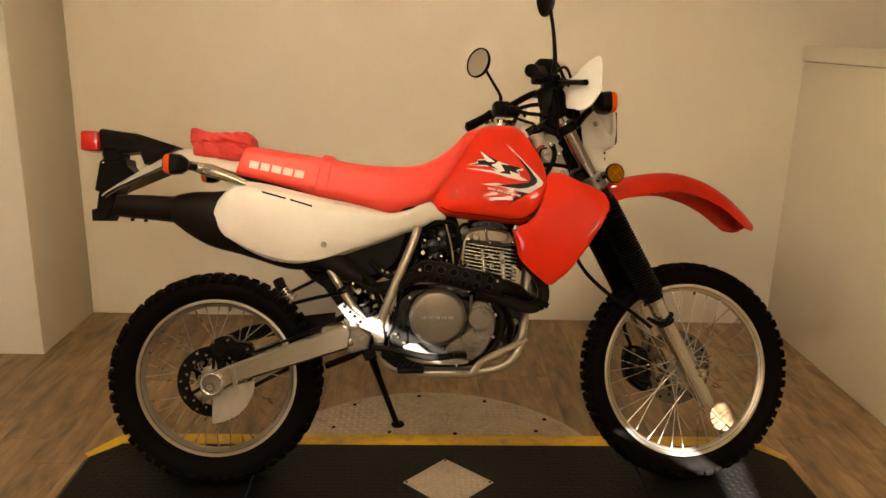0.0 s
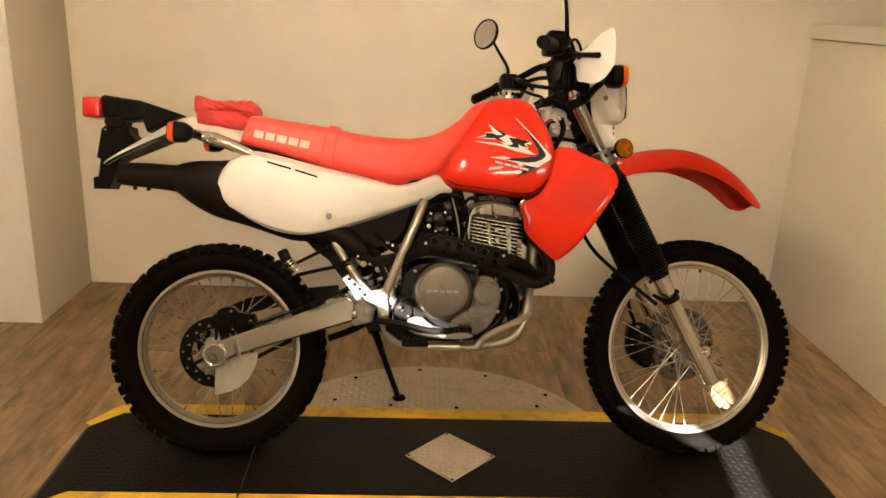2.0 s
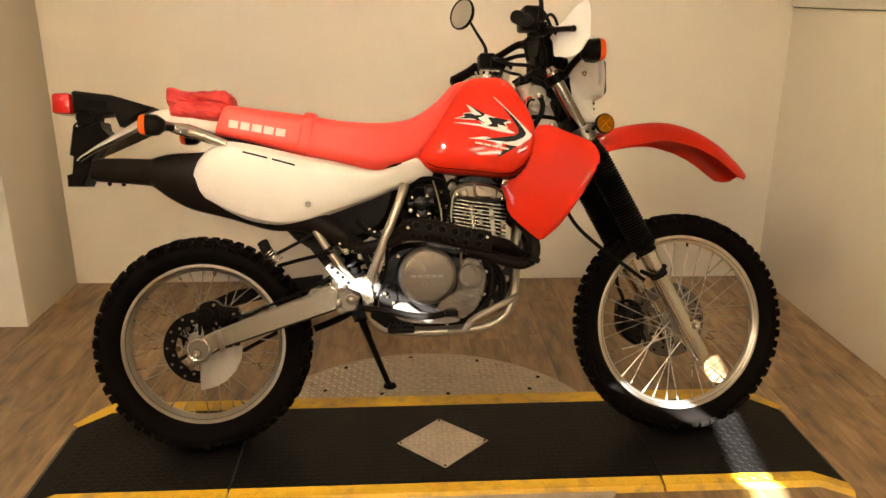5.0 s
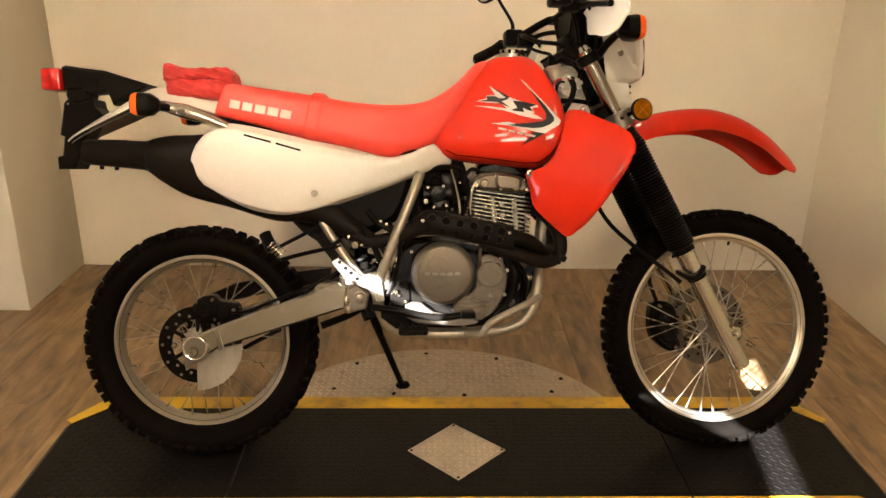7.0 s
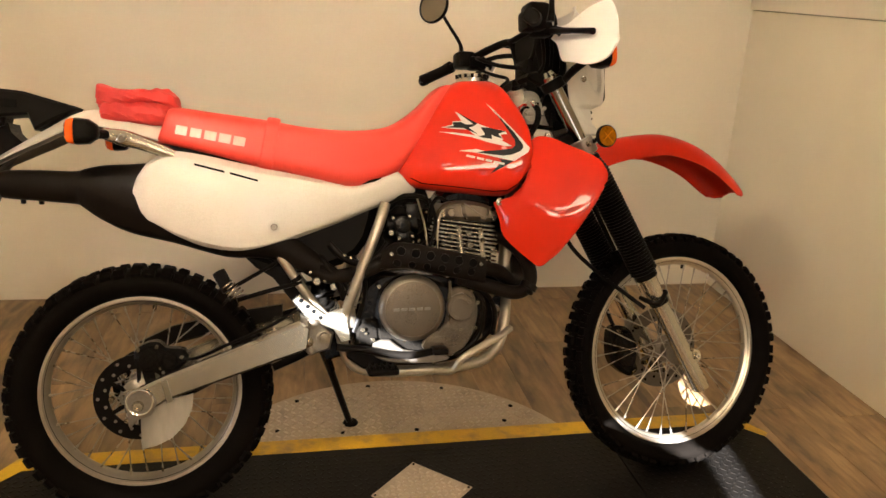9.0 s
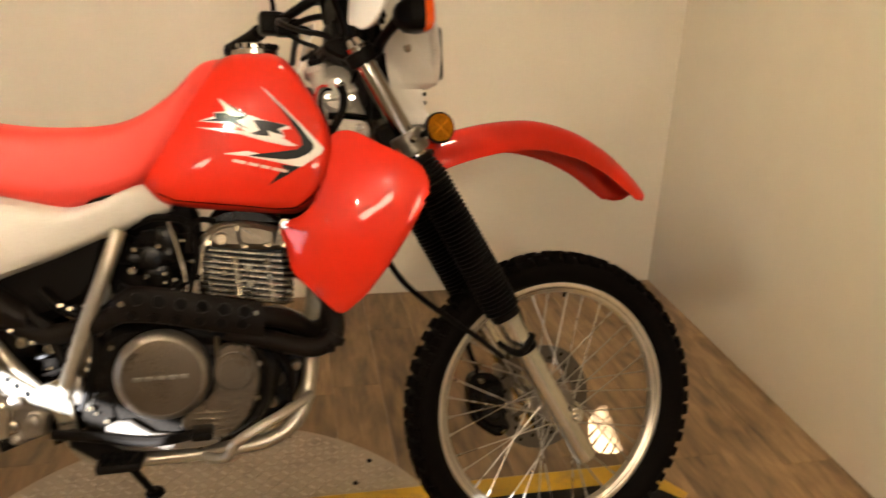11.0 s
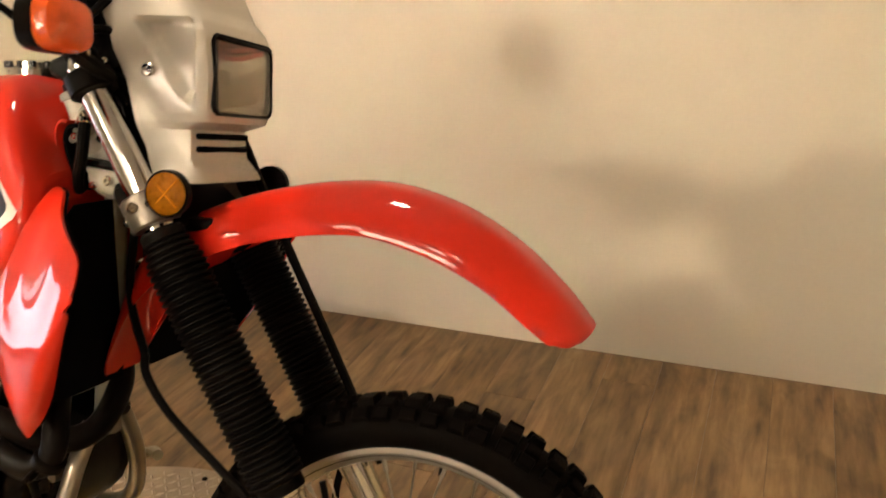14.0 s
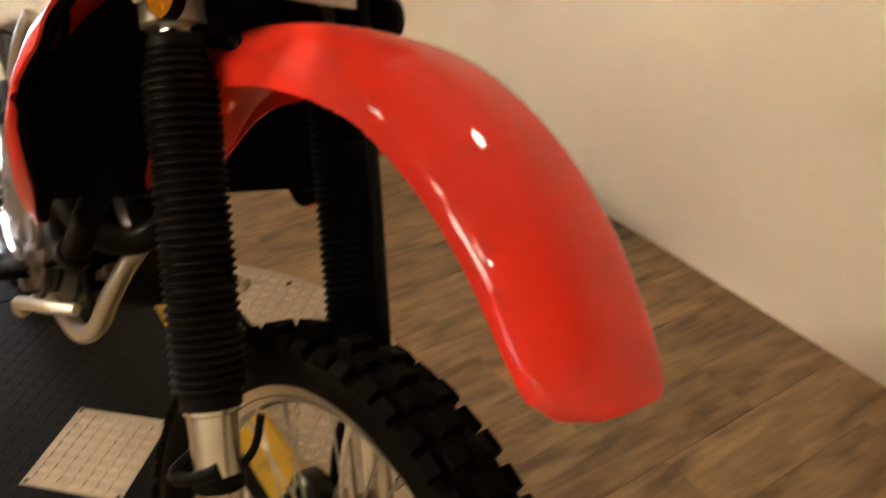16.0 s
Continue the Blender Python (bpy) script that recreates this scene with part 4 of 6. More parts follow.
part("pouch", soft_body(bag_rows, 72, 14, 0.008, 0.0), BAGRED, bag)
part("flap", soft_body(flap_rows, 72, 14, 0.009, 3.0), BAGRED, bag)
tank_rows = [(0.612, 0.880, 0.760, 1.080, 0.066, 0.046), (0.622, 0.860, 0.770, 1.092, 0.092, 0.058), (0.650, 0.832, 0.788, 1.101, 0.112, 0.072), (0.706, 0.819, 0.812, 1.104, 0.128, 0.086), (0.785, 0.810, 0.842, 1.104, 0.141, 0.102),
             (0.860, 0.803, 0.870, 1.102, 0.150, 0.116), (0.905, 0.804, 0.896, 1.086, 0.161, 0.124), (0.942, 0.838, 0.922, 1.050, 0.166, 0.130), (0.961, 0.880, 0.946, 1.008, 0.158, 0.128), (0.968, 0.905, 0.960, 0.975, 0.135, 0.115)]
tank = part("fuel_tank", body(bmesh.new(), tank_rows, 72, 4.4, 6), RED, bike, "glossy red fuel tank with black and white graphics")
cap = part("filler_cap", lathe(bmesh.new(), [(-0.012, 0.043), (0.001, 0.043), (0.002, 0.039), (0.004, 0.039), (0.005, 0.041), (0.011, 0.041), (0.014, 0.037), (0.0145, 0.010)], (0.837, 0, 1.110), (0, 0, 1), 28), CHROME, tank, "chrome filler cap")
for k in range(14):
    a = 2 * math.pi * k / 14
    at = Vector((0.837 + 0.0412 * math.cos(a), 0.0412 * math.sin(a), 1.110 + 0.008))
    part("cap_notch", lathe(bmesh.new(), [(-0.0045, 0.0042), (0.0045, 0.0042)], at, (0, 0, 1), 8), ENGINE, cap)
tree = ray_tree(tank)
graphics = [
    ("graphic_white", DECALW, [(0.843, 1.040), (0.861, 1.023), (0.907, 0.973), (0.949, 0.926), (0.944, 0.916), (0.907, 0.893), (0.848, 0.907), (0.813, 0.915), (0.771, 0.920), (0.815, 0.924), (0.838, 0.918), (0.902, 0.910), (0.922, 0.919), (0.929, 0.930), (0.907, 0.963), (0.880, 0.994)], 0.0011),
    ("graphic_black", DECALB, [(0.858, 1.024), (0.881, 0.997), (0.908, 0.967), (0.931, 0.934), (0.931, 0.926), (0.922, 0.917), (0.902, 0.909), (0.880, 0.907), (0.838, 0.912), (0.814, 0.916), (0.838, 0.919), (0.877, 0.922), (0.902, 0.925), (0.911, 0.932), (0.910, 0.946), (0.900, 0.962), (0.885, 0.986)], 0.0016),
    ("graphic_black", DECALB, [(0.871, 0.899), (0.907, 0.894), (0.885, 0.881), (0.848, 0.861), (0.867, 0.882), (0.877, 0.890)], 0.0014),
    ("graphic_white", DECALW, [(0.726, 0.968), (0.769, 0.965), (0.818, 0.958), (0.853, 0.949), (0.877, 0.946), (0.903, 0.931), (0.887, 0.931), (0.848, 0.940), (0.804, 0.954), (0.764, 0.961)], 0.0011),
    ("graphic_white", DECALW, [(0.732, 0.979), (0.759, 0.986), (0.760, 0.994), (0.782, 0.995), (0.768, 1.019), (0.813, 0.991), (0.843, 0.979), (0.888, 0.968), (0.892, 0.961), (0.876, 0.960), (0.882, 0.946), (0.853, 0.948), (0.833, 0.955), (0.813, 0.959), (0.796, 0.973), (0.764, 0.975)], 0.0014),
    ("graphic_black", DECALB, [(0.7336, 0.9791), (0.7619, 0.9826), (0.7596, 0.9921), (0.7808, 0.9921), (0.7914, 0.9862), (0.8103, 0.9862), (0.7726, 1.0169), (0.8198, 0.9885), (0.8115, 0.9815), (0.7985, 0.9779), (0.8198, 0.9614), (0.8056, 0.9673), (0.7855, 0.9767)], 0.0020),
    ("graphic_black", DECALB, [(0.8267, 0.9790), (0.8530, 0.9765), (0.8880, 0.9677), (0.8705, 0.9615), (0.8792, 0.9502), (0.8580, 0.9565), (0.8530, 0.9602), (0.8555, 0.9490), (0.8342, 0.9515), (0.8217, 0.9552), (0.8380, 0.9602)], 0.0020),
    ("tank_seam", DEEPBLACK, [(0.653, 0.853), (0.682, 0.839), (0.730, 0.834), (0.800, 0.826), (0.860, 0.818), (0.895, 0.820), (0.922, 0.838), (0.945, 0.868), (0.947, 0.866), (0.924, 0.835), (0.896, 0.817), (0.860, 0.8155), (0.800, 0.8235), (0.730, 0.8315), (0.681, 0.8365), (0.651, 0.851)], 0.0010),
]
for x0, x1 in ((0.790, 0.812), (0.816, 0.834), (0.838, 0.854), (0.858, 0.884)):
    graphics.append(("lettering_bar", LETTER, [(x0, 0.9105 - (x0 - 0.79) * 0.235), (x1, 0.9105 - (x1 - 0.79) * 0.235), (x1 - 0.002, 0.9055 - (x1 - 0.79) * 0.235), (x0 - 0.002, 0.9055 - (x0 - 0.79) * 0.235)], 0.0016))
for name, mat_, out, lift in graphics:
    decal(name, out, tree, mat_, tank, lift=lift)


# -- shrouds --
shroud_rows = [  # lower edge x, z, upper edge x, z, outward swell at the lower edge, middle, upper edge
    (0.866, 0.790, 0.908, 0.803, 0.130, 0.140, 0.150), (0.878, 0.745, 0.936, 0.838, 0.141, 0.158, 0.166), (0.886, 0.706, 0.955, 0.892, 0.148, 0.170, 0.158), (0.915, 0.672, 0.969, 0.946, 0.163, 0.184, 0.126),
    (0.943, 0.646, 1.006, 0.953, 0.178, 0.196, 0.136), (0.966, 0.629, 1.048, 0.930, 0.188, 0.208, 0.180), (0.988, 0.645, 1.088, 0.909, 0.197, 0.218, 0.210), (1.016, 0.672, 1.112, 0.892, 0.206, 0.226, 0.222),
    (1.052, 0.722, 1.121, 0.875, 0.216, 0.231, 0.229), (1.086, 0.778, 1.124, 0.858, 0.226, 0.232, 0.231), (1.108, 0.820, 1.121, 0.844, 0.231, 0.232, 0.231)]


def shroud(side):
    dense = []
    for i in range(len(shroud_rows) - 1):
        a, b_, c, d = shroud_rows[max(i - 1, 0)], shroud_rows[i], shroud_rows[i + 1], shroud_rows[min(i + 2, len(shroud_rows) - 1)]
        for k in range(4):
            t = k / 4
            dense.append([0.5 * (2 * q + (r - p) * t + (2 * p - 5 * q + 4 * r - s) * t * t + (3 * q - p - 3 * r + s) * t ** 3) for p, q, r, s in zip(a, b_, c, d)])
    dense.append(shroud_rows[-1])
    loops, inner = [], []
    for bx, bz, tx, tz, y0, y1, y2 in dense:
        loop = []
        for j in range(17):
            v = j / 16
            y = y0 * (1 - v) * (1 - 2 * v) + y1 * 4 * v * (1 - v) + y2 * v * (2 * v - 1)
            peak = 0.42  # a soft crease runs across the panel
            top = y1 + 0.004
            tent = y0 + (top - y0) * v / peak if v < peak else top + (y2 - top) * (v - peak) / (1 - peak)
            y = 0.5 * y + 0.5 * tent
            lip = 0.012 * (abs(2 * v - 1) ** 10) * max(0.0, min(1.0, (1.10 - bx) / 0.06))
            loop.append(Vector((bx + (tx - bx) * v, side * (y - lip), bz + (tz - bz) * v)))
        loops.append(loop)
    ob = part("radiator_shroud", sheet(bmesh.new(), loops, 0.004 * side), RED, bike, "glossy red tank shroud")
    # separate black sheet just inside the red panel
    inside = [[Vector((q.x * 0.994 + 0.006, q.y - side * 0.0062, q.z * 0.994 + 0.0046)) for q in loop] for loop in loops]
    part("inner_sheet", sheet(bmesh.new(), inside, 0.003 * side), DEEPBLACK, ob, "black inner face")
    bolt("shroud_bolt", (0.875, side * 0.137, 0.790), (0, side, 0), 0.008, CHROME, ob)
    part("bolt_washer", lathe(bmesh.new(), [(-0.003, 0.011), (0.0015, 0.0108), (0.002, 0.008)], (0.875, side * 0.137, 0.790), (0, side, 0), 18), BRASS, ob)
    return ob


shroud(-1)
shroud(1)
# invented black sheets that darken the hollows behind both shrouds
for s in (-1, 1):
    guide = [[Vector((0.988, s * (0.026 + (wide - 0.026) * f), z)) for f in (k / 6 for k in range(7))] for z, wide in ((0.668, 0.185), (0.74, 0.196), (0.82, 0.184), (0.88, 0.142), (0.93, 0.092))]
    part("dark_backing", sheet(bmesh.new(), guide, 0.004), DEEPBLACK, bike, "black sheet added to darken the hollow behind the shroud")

# the tank's front rim, a red lip round a black sheet that gives the hollow its dark
for s in (-1, 1):
    lip, hollow = [], []
    for x, z in [(q.x, q.z) for q in curve_points([(0.962, 0, 0.948), (0.955, 0, 0.972), (0.946, 0, 0.997), (0.943, 0, 1.018), (0.948, 0, 1.034), (0.958, 0, 1.041), (0.968, 0, 1.040)], 4)]:
        broad = 0.024 + 0.052 * max(0.0, min(1.0, (1.010 - z) / 0.07)) ** 1.5
        lip.append([Vector((x - 0.004 * abs(f - 0.5), s * (0.052 + broad * f), z + 0.002 * f)) for f in (0, 0.25, 0.5, 0.75, 1)])
        hollow.append([Vector((x + 0.007, s * (0.016 + 0.054 * f), z - 0.004)) for f in (0, 0.35, 0.7, 1)])
    part("tank_lip", sheet(bmesh.new(), lip, 0.004 * s), RED, tank, "red front rim of the tank")
    part("lip_backing", sheet(bmesh.new(), hollow, 0.005 * s), DEEPBLACK, tank)

# -- engine --
core = slab(bmesh.new(), [(0.722, 0.765), (0.872, 0.745), (0.872, 0.625), (0.716, 0.655)], -0.072, 0.072, 0.008)
cyl = part("cylinder", core, ENGINE, bike, "finned alloy cylinder")
for i in range(9):
    f = i / 8
    cx, cz = 0.8005 - 0.004 * f, 0.7345 - 0.086 * f
    long, half_y = (0.089, 0.090) if i > 1 else (0.085, 0.086)
    b = slab(bmesh.new(), [(-long, -half_y + 0.02), (-long + 0.02, -half_y), (long - 0.02, -half_y), (long, -half_y + 0.02), (long, half_y - 0.02), (long - 0.02, half_y), (-long + 0.02, half_y), (-long, half_y - 0.02)], -0.0019, 0.0019, 0.0009)
    part("cooling_fin", b, FIN, cyl, m=Matrix.Translation((cx, 0, cz)) @ Matrix.Rotation(radians(8 + 3 * f), 4, "Y") @ Matrix.Rotation(radians(-90), 4, "X"))
for x, z0, z1, r in ((0.786, 0.655, 0.728, 0.0085), (0.846, 0.640, 0.722, 0.006)):
    part("stud_boss", lathe(bmesh.new(), [(0, r * 1.2), (0.008, r), (z1 - z0 - 0.008, r), (z1 - z0, r * 1.2)], (x, -0.081, z0), (-0.1, 0, 1), 14), FIN, cyl)
for x, z, r in ((0.760, 0.700, 0.0065), (0.803, 0.706, 0.007), (0.806, 0.678, 0.009), (0.842, 0.690, 0.0065), (0.735, 0.682, 0.005), (0.875, 0.660, 0.005)):
    bolt("head_bolt", (x, -0.0905, z), (0, -1, 0), r, BRASS, cyl, tall=0.008)
part("oil_line", tube(bmesh.new(), [(0.722, -0.088, 0.640), (0.718, -0.096, 0.690), (0.724, -0.094, 0.745), (0.742, -0.086, 0.778)], 0.0045, 8), CHROME, cyl)
headc = part("cylinder_head", slab(bmesh.new(), [(0.722, 0.752), (0.730, 0.776), (0.750, 0.790), (0.800, 0.793), (0.852, 0.782), (0.876, 0.766), (0.880, 0.738), (0.800, 0.740)], -0.088, 0.088, 0.010, 2), HEADCAST, bike, "bronze-grey cast cylinder head")
# black top slab puts the dark gap under the tank into colour
part("rocker_cover", slab(bmesh.new(), [(0.738, 0.786), (0.745, 0.812), (0.790, 0.822), (0.850, 0.810), (0.868, 0.778), (0.80, 0.784)], -0.070, 0.070, 0.010, 2), ENGINE, headc)
for x, z, r in ((0.758, 0.762, 0.012), (0.842, 0.752, 0.011)):
    part("valve_cap", lathe(bmesh.new(), [(-0.006, r * 1.15), (0.002, r * 1.12), (0.004, r), (0.010, r * 0.96), (0.012, r * 0.8), (0.012, r * 0.35), (0.009, r * 0.3)], (x, -0.087, z), (0, -1, 0.12), 24), HEADCAST, headc)
for x, z in ((0.735, 0.757), (0.790, 0.782), (0.800, 0.749), (0.868, 0.771), (0.872, 0.746)):
    bolt("head_bolt", (x, -0.088, z), (0, -1, 0.1), 0.0065, BRASS, headc, tall=0.009)
part("cover_lump", slab(bmesh.new(), [(0.785, 0.788), (0.800, 0.792), (0.842, 0.784), (0.858, 0.772), (0.852, 0.748), (0.822, 0.744), (0.790, 0.752)], -0.101, -0.080, 0.008, 3), HEADCAST, headc)
part("head_rib", tube(bmesh.new(), [(0.728, -0.089, 0.770), (0.760, -0.092, 0.786), (0.800, -0.093, 0.787), (0.850, -0.091, 0.777), (0.876, -0.088, 0.762)], 0.004, 8), HEADCAST, headc)
part("spark_lead", tube(bmesh.new(), [(0.745, -0.070, 0.795), (0.722, -0.090, 0.800), (0.705, -0.096, 0.780), (0.700, -0.092, 0.740)], 0.0055, 8), RUBBER, headc)

case = [(0.500, 0.540), (0.505, 0.430), (0.525, 0.392), (0.60, 0.376), (0.70, 0.374), (0.775, 0.386), (0.825, 0.430), (0.855, 0.500), (0.850, 0.555), (0.80, 0.585), (0.73, 0.615), (0.60, 0.622), (0.54, 0.60)]
crank = part("crankcase", slab(bmesh.new(), case, -0.118, 0.118, 0.016, 3), ENGINE, bike, "dark cast engine crankcase")
right_case = [(0.560, 0.560), (0.556, 0.455), (0.60, 0.408), (0.68, 0.392), (0.755, 0.400), (0.806, 0.448), (0.828, 0.510), (0.815, 0.556), (0.775, 0.580), (0.72, 0.588), (0.66, 0.612), (0.60, 0.604)]
part("side_case", slab(bmesh.new(), right_case, -0.136, -0.110, 0.010, 3), ENGINE, crank)
cl = part("clutch_cover", lathe(bmesh.new(), [(-0.02, 0.083), (0.004, 0.083), (0.008, 0.0815), (0.0175, 0.072), (0.0195, 0.0695), (0.020, 0.06), (0.0205, 0.002)], (0.645, -0.134, 0.527), (0, -1, 0), 56), COVER, crank, "round bronze-grey clutch cover")
part("clutch_rim", lathe(bmesh.new(), [(0, 0.0845), (0.0045, 0.0845), (0.009, 0.0830), (0.0190, 0.0725), (0.0200, 0.0690), (0.010, 0.0690)], (0.645, -0.134, 0.527), (0, -1, 0), 56, caps=False, wrap=True), CAST, crank)
for i in range(5):
    part("raised_mark", block(bmesh.new(), (0.596 + i * 0.0195, -0.1558, 0.5235), (0.611 + i * 0.0195, -0.1535, 0.5305), 0.0006), CAST, crank)
part("filter_cover", lathe(bmesh.new(), [(-0.02, 0.036), (0.007, 0.036), (0.010, 0.033), (0.010, 0.026), (0.0125, 0.0255), (0.0125, 0.002)], (0.769, -0.140, 0.525), (0, -1, 0), 36), COVER, crank)
part("oil_cover", slab(bmesh.new(), [(0.690, 0.462), (0.728, 0.486), (0.738, 0.560), (0.765, 0.578), (0.802, 0.562), (0.816, 0.510), (0.800, 0.452), (0.766, 0.408), (0.712, 0.400), (0.668, 0.428)], -0.1405, -0.128, 0.005, 3), COVER, crank)
part("oil_pipe", tube(bmesh.new(), [(0.742, -0.142, 0.490), (0.742, -0.146, 0.55), (0.742, -0.140, 0.592)], 0.0038, 8), COVER, crank)
for x, z in ((0.815, 0.535), (0.808, 0.47), (0.770, 0.467), (0.80, 0.568), (0.735, 0.606), (0.562, 0.585), (0.552, 0.44), (0.62, 0.40), (0.70, 0.386), (0.765, 0.40)):
    bolt("case_bolt", (x, -0.134, z), (0, -1, 0), 0.006, BRASS, crank, tall=0.008)
for i in range(5):
    z = 0.450 - i * 0.0115
    part("case_rib", block(bmesh.new(), (0.690 - i * 0.003, -0.1445, z - 0.0022), (0.765 - i * 0.004, -0.130, z + 0.0022), 0.001), COVER, crank)
# added black block closes the engine's front and hides the far tubes
part("front_filler", slab(bmesh.new(), [(0.800, 0.590), (0.905, 0.580), (0.902, 0.500), (0.880, 0.440), (0.830, 0.400), (0.790, 0.400)], -0.060, 0.075, 0.010, 2), ENGINE, crank)
for x, y, z, r, h in ((0.862, -0.060, 0.545, 0.016, 0.020), (0.845, -0.062, 0.480, 0.013, 0.016), (0.884, -0.060, 0.505, 0.009, 0.018), (0.835, -0.064, 0.435, 0.010, 0.014)):
    part("casting_boss", lathe(bmesh.new(), [(0, r * 1.2), (h * 0.5, r), (h, r * 0.9), (h * 1.1, r * 0.5)], (x, y, z), (0, -1, 0), 16), HEADCAST, crank)
part("oil_hose", tube(bmesh.new(), [(0.820, -0.110, 0.560), (0.850, -0.112, 0.545), (0.872, -0.100, 0.500), (0.868, -0.090, 0.440)], 0.0065, 10), RUBBER, crank)
part("case_edge", tube(bmesh.new(), [(0.80, -0.138, 0.575), (0.83, -0.138, 0.53), (0.822, -0.138, 0.46), (0.79, -0.138, 0.42), (0.755, -0.138, 0.402)], 0.006, 8), ENGINE, crank)

# exhaust
part("exhaust_pipe", tube(bmesh.new(), [(0.865, -0.035, 0.700), (0.915, -0.075, 0.685), (0.952, -0.118, 0.635), (0.955, -0.135, 0.580), (0.915, -0.142, 0.557), (0.84, -0.142, 0.578), (0.76, -0.140, 0.602)], 0.018, 12), HEAT, bike)
part("exhaust_pipe", tube(bmesh.new(), [(0.865, 0.035, 0.700), (0.92, 0.03, 0.690), (0.955, 0.0, 0.64), (0.950, -0.05, 0.585), (0.915, -0.10, 0.580), (0.87, -0.132, 0.612), (0.80, -0.140, 0.628), (0.72, -0.138, 0.645), (0.60, -0.130, 0.648), (0.52, -0.115, 0.62), (0.44, -0.10, 0.61), (0.36, -0.09, 0.655)], 0.019, 12), HEAT, bike)
shield = []
for q in curve_points([(0.828, -0.150, 0.619), (0.78, -0.151, 0.629), (0.72, -0.151, 0.642), (0.66, -0.149, 0.656), (0.605, -0.145, 0.662), (0.568, -0.136, 0.650)], 5):
    k_ = 0.62 + 0.38 * min(1.0, (q.x - 0.566) / 0.035)
    shield.append([q + Vector((0, -math.copysign(abs(math.cos(a)) ** 0.5, math.cos(a)) * 0.018 * k_, math.sin(a) * 0.031 * k_)) for a in (radians(-88 + 176 * k / 12) for k in range(13))])
hs = part("heat_shield", sheet(bmesh.new(), shield, 0.002), HEAT, bike, "dark brown perforated heat shield")
tree = ray_tree(hs)
for k in range(6):
    for x, z, r in ((0.615 + k * 0.0362, 0.6745 - k * 0.0069, 0.0100), (0.604 + k * 0.0373, 0.6445 - k * 0.0054, 0.0085)):
        hit_ = tree.ray_cast(Vector((x, -1, z)), Vector((0, 1, 0)))
        if hit_[0] is not None:
            way = hit_[1] if hit_[1].y < 0 else -hit_[1]
            part("hole", lathe(bmesh.new(), [(-0.001, r), (0.0008, r), (0.0010, r * 0.9)], hit_[0], way, 16), DEEPBLACK, hs)
            part("hole_rim", lathe(bmesh.new(), [(-0.001, r * 1.02), (0.0016, r * 1.02), (0.0016, r * 1.14), (-0.001, r * 1.2)], hit_[0], way, 16, caps=False, wrap=True), HEAT, hs)
for x, z in ((0.590, 0.668), (0.815, 0.637)):
    bolt("shield_bolt", (x, -0.167, z), (0, -1, 0), 0.0055, BRASS, hs)

# frame
F = part("frame", tube(bmesh.new(), [(0.585, -0.110, 0.79), (0.565, -0.122, 0.735), (0.520, -0.126, 0.625), (0.478, -0.124, 0.515), (0.468, -0.122, 0.48)], 0.0135, 12), SILVER, bike, "silver painted tube frame")
part("frame_tube", tube(bmesh.new(), [(0.585, 0.110, 0.79), (0.565, 0.122, 0.735), (0.520, 0.126, 0.625), (0.478, 0.124, 0.515)], 0.0135, 12), SILVER, F)
for s in (-1, 1):
    part("frame_tube", tube(bmesh.new(), [(0.468, s * 0.112, 0.47), (0.482, s * 0.108, 0.41), (0.518, s * 0.104, 0.372), (0.609, s * 0.10, 0.358), (0.74, s * 0.098, 0.360), (0.835, s * 0.094, 0.372), (0.885, s * 0.085, 0.410),
                                             (0.905, s * 0.075, 0.470), (0.915, s * 0.055, 0.53), (0.922, s * 0.03, 0.58)], 0.0145, 12), SILVER, F)
    part("frame_tube", tube(bmesh.new(), [(0.225, s * 0.094, 0.815), (0.280, s * 0.100, 0.735), (0.330, s * 0.104, 0.655), (0.385, s * 0.110, 0.570), (0.440, s * 0.118, 0.503)], 0.0108, 12), SILVER, F)
    part("tube_clamp", lathe(bmesh.new(), [(-0.012, 0.0112), (-0.010, 0.0150), (0.010, 0.0150), (0.012, 0.0112)], (0.300, s * 0.1015, 0.703), (0.50, 0, -0.85), 16), BLACK, F)
    part("tube_clamp", lathe(bmesh.new(), [(-0.006, 0.0112), (-0.005, 0.0140), (0.005, 0.0140), (0.006, 0.0112)], (0.362, s * 0.1075, 0.606), (0.54, 0, -0.84), 16), BLACK, F)
    part("frame_tube", tube(bmesh.new(), [(0.02, s * 0.08, 0.93), (0.25, s * 0.085, 0.90), (0.56, s * 0.085, 0.845), (0.62, s * 0.06, 0.88), (0.75, s * 0.045, 0.95), (0.94, s * 0.03, 1.03)], 0.013, 10), BLACK, F)
    part("pivot_plate", slab(bmesh.new(), [(0.352, 0.556), (0.368, 0.571), (0.398, 0.545), (0.430, 0.520), (0.474, 0.535), (0.486, 0.500), (0.492, 0.452), (0.466, 0.446), (0.448, 0.480), (0.420, 0.492), (0.385, 0.512)], s * 0.132, s * 0.118, 0.003), ALLOY, F, "bright alloy pivot plate")
for x, z in ((0.372, 0.556), (0.388, 0.541), (0.402, 0.528), (0.418, 0.512)):
    part("plate_hole", lathe(bmesh.new(), [(0, 0.0052), (0.0012, 0.0052)], (x, -0.1322, z), (0, -1, 0), 10), DEEPBLACK, F)
part("pivot_casting", slab(bmesh.new(), [(0.37, 0.52), (0.42, 0.498), (0.45, 0.47), (0.44, 0.43), (0.40, 0.42), (0.375, 0.44)], -0.128, -0.098, 0.006), CAST, F)
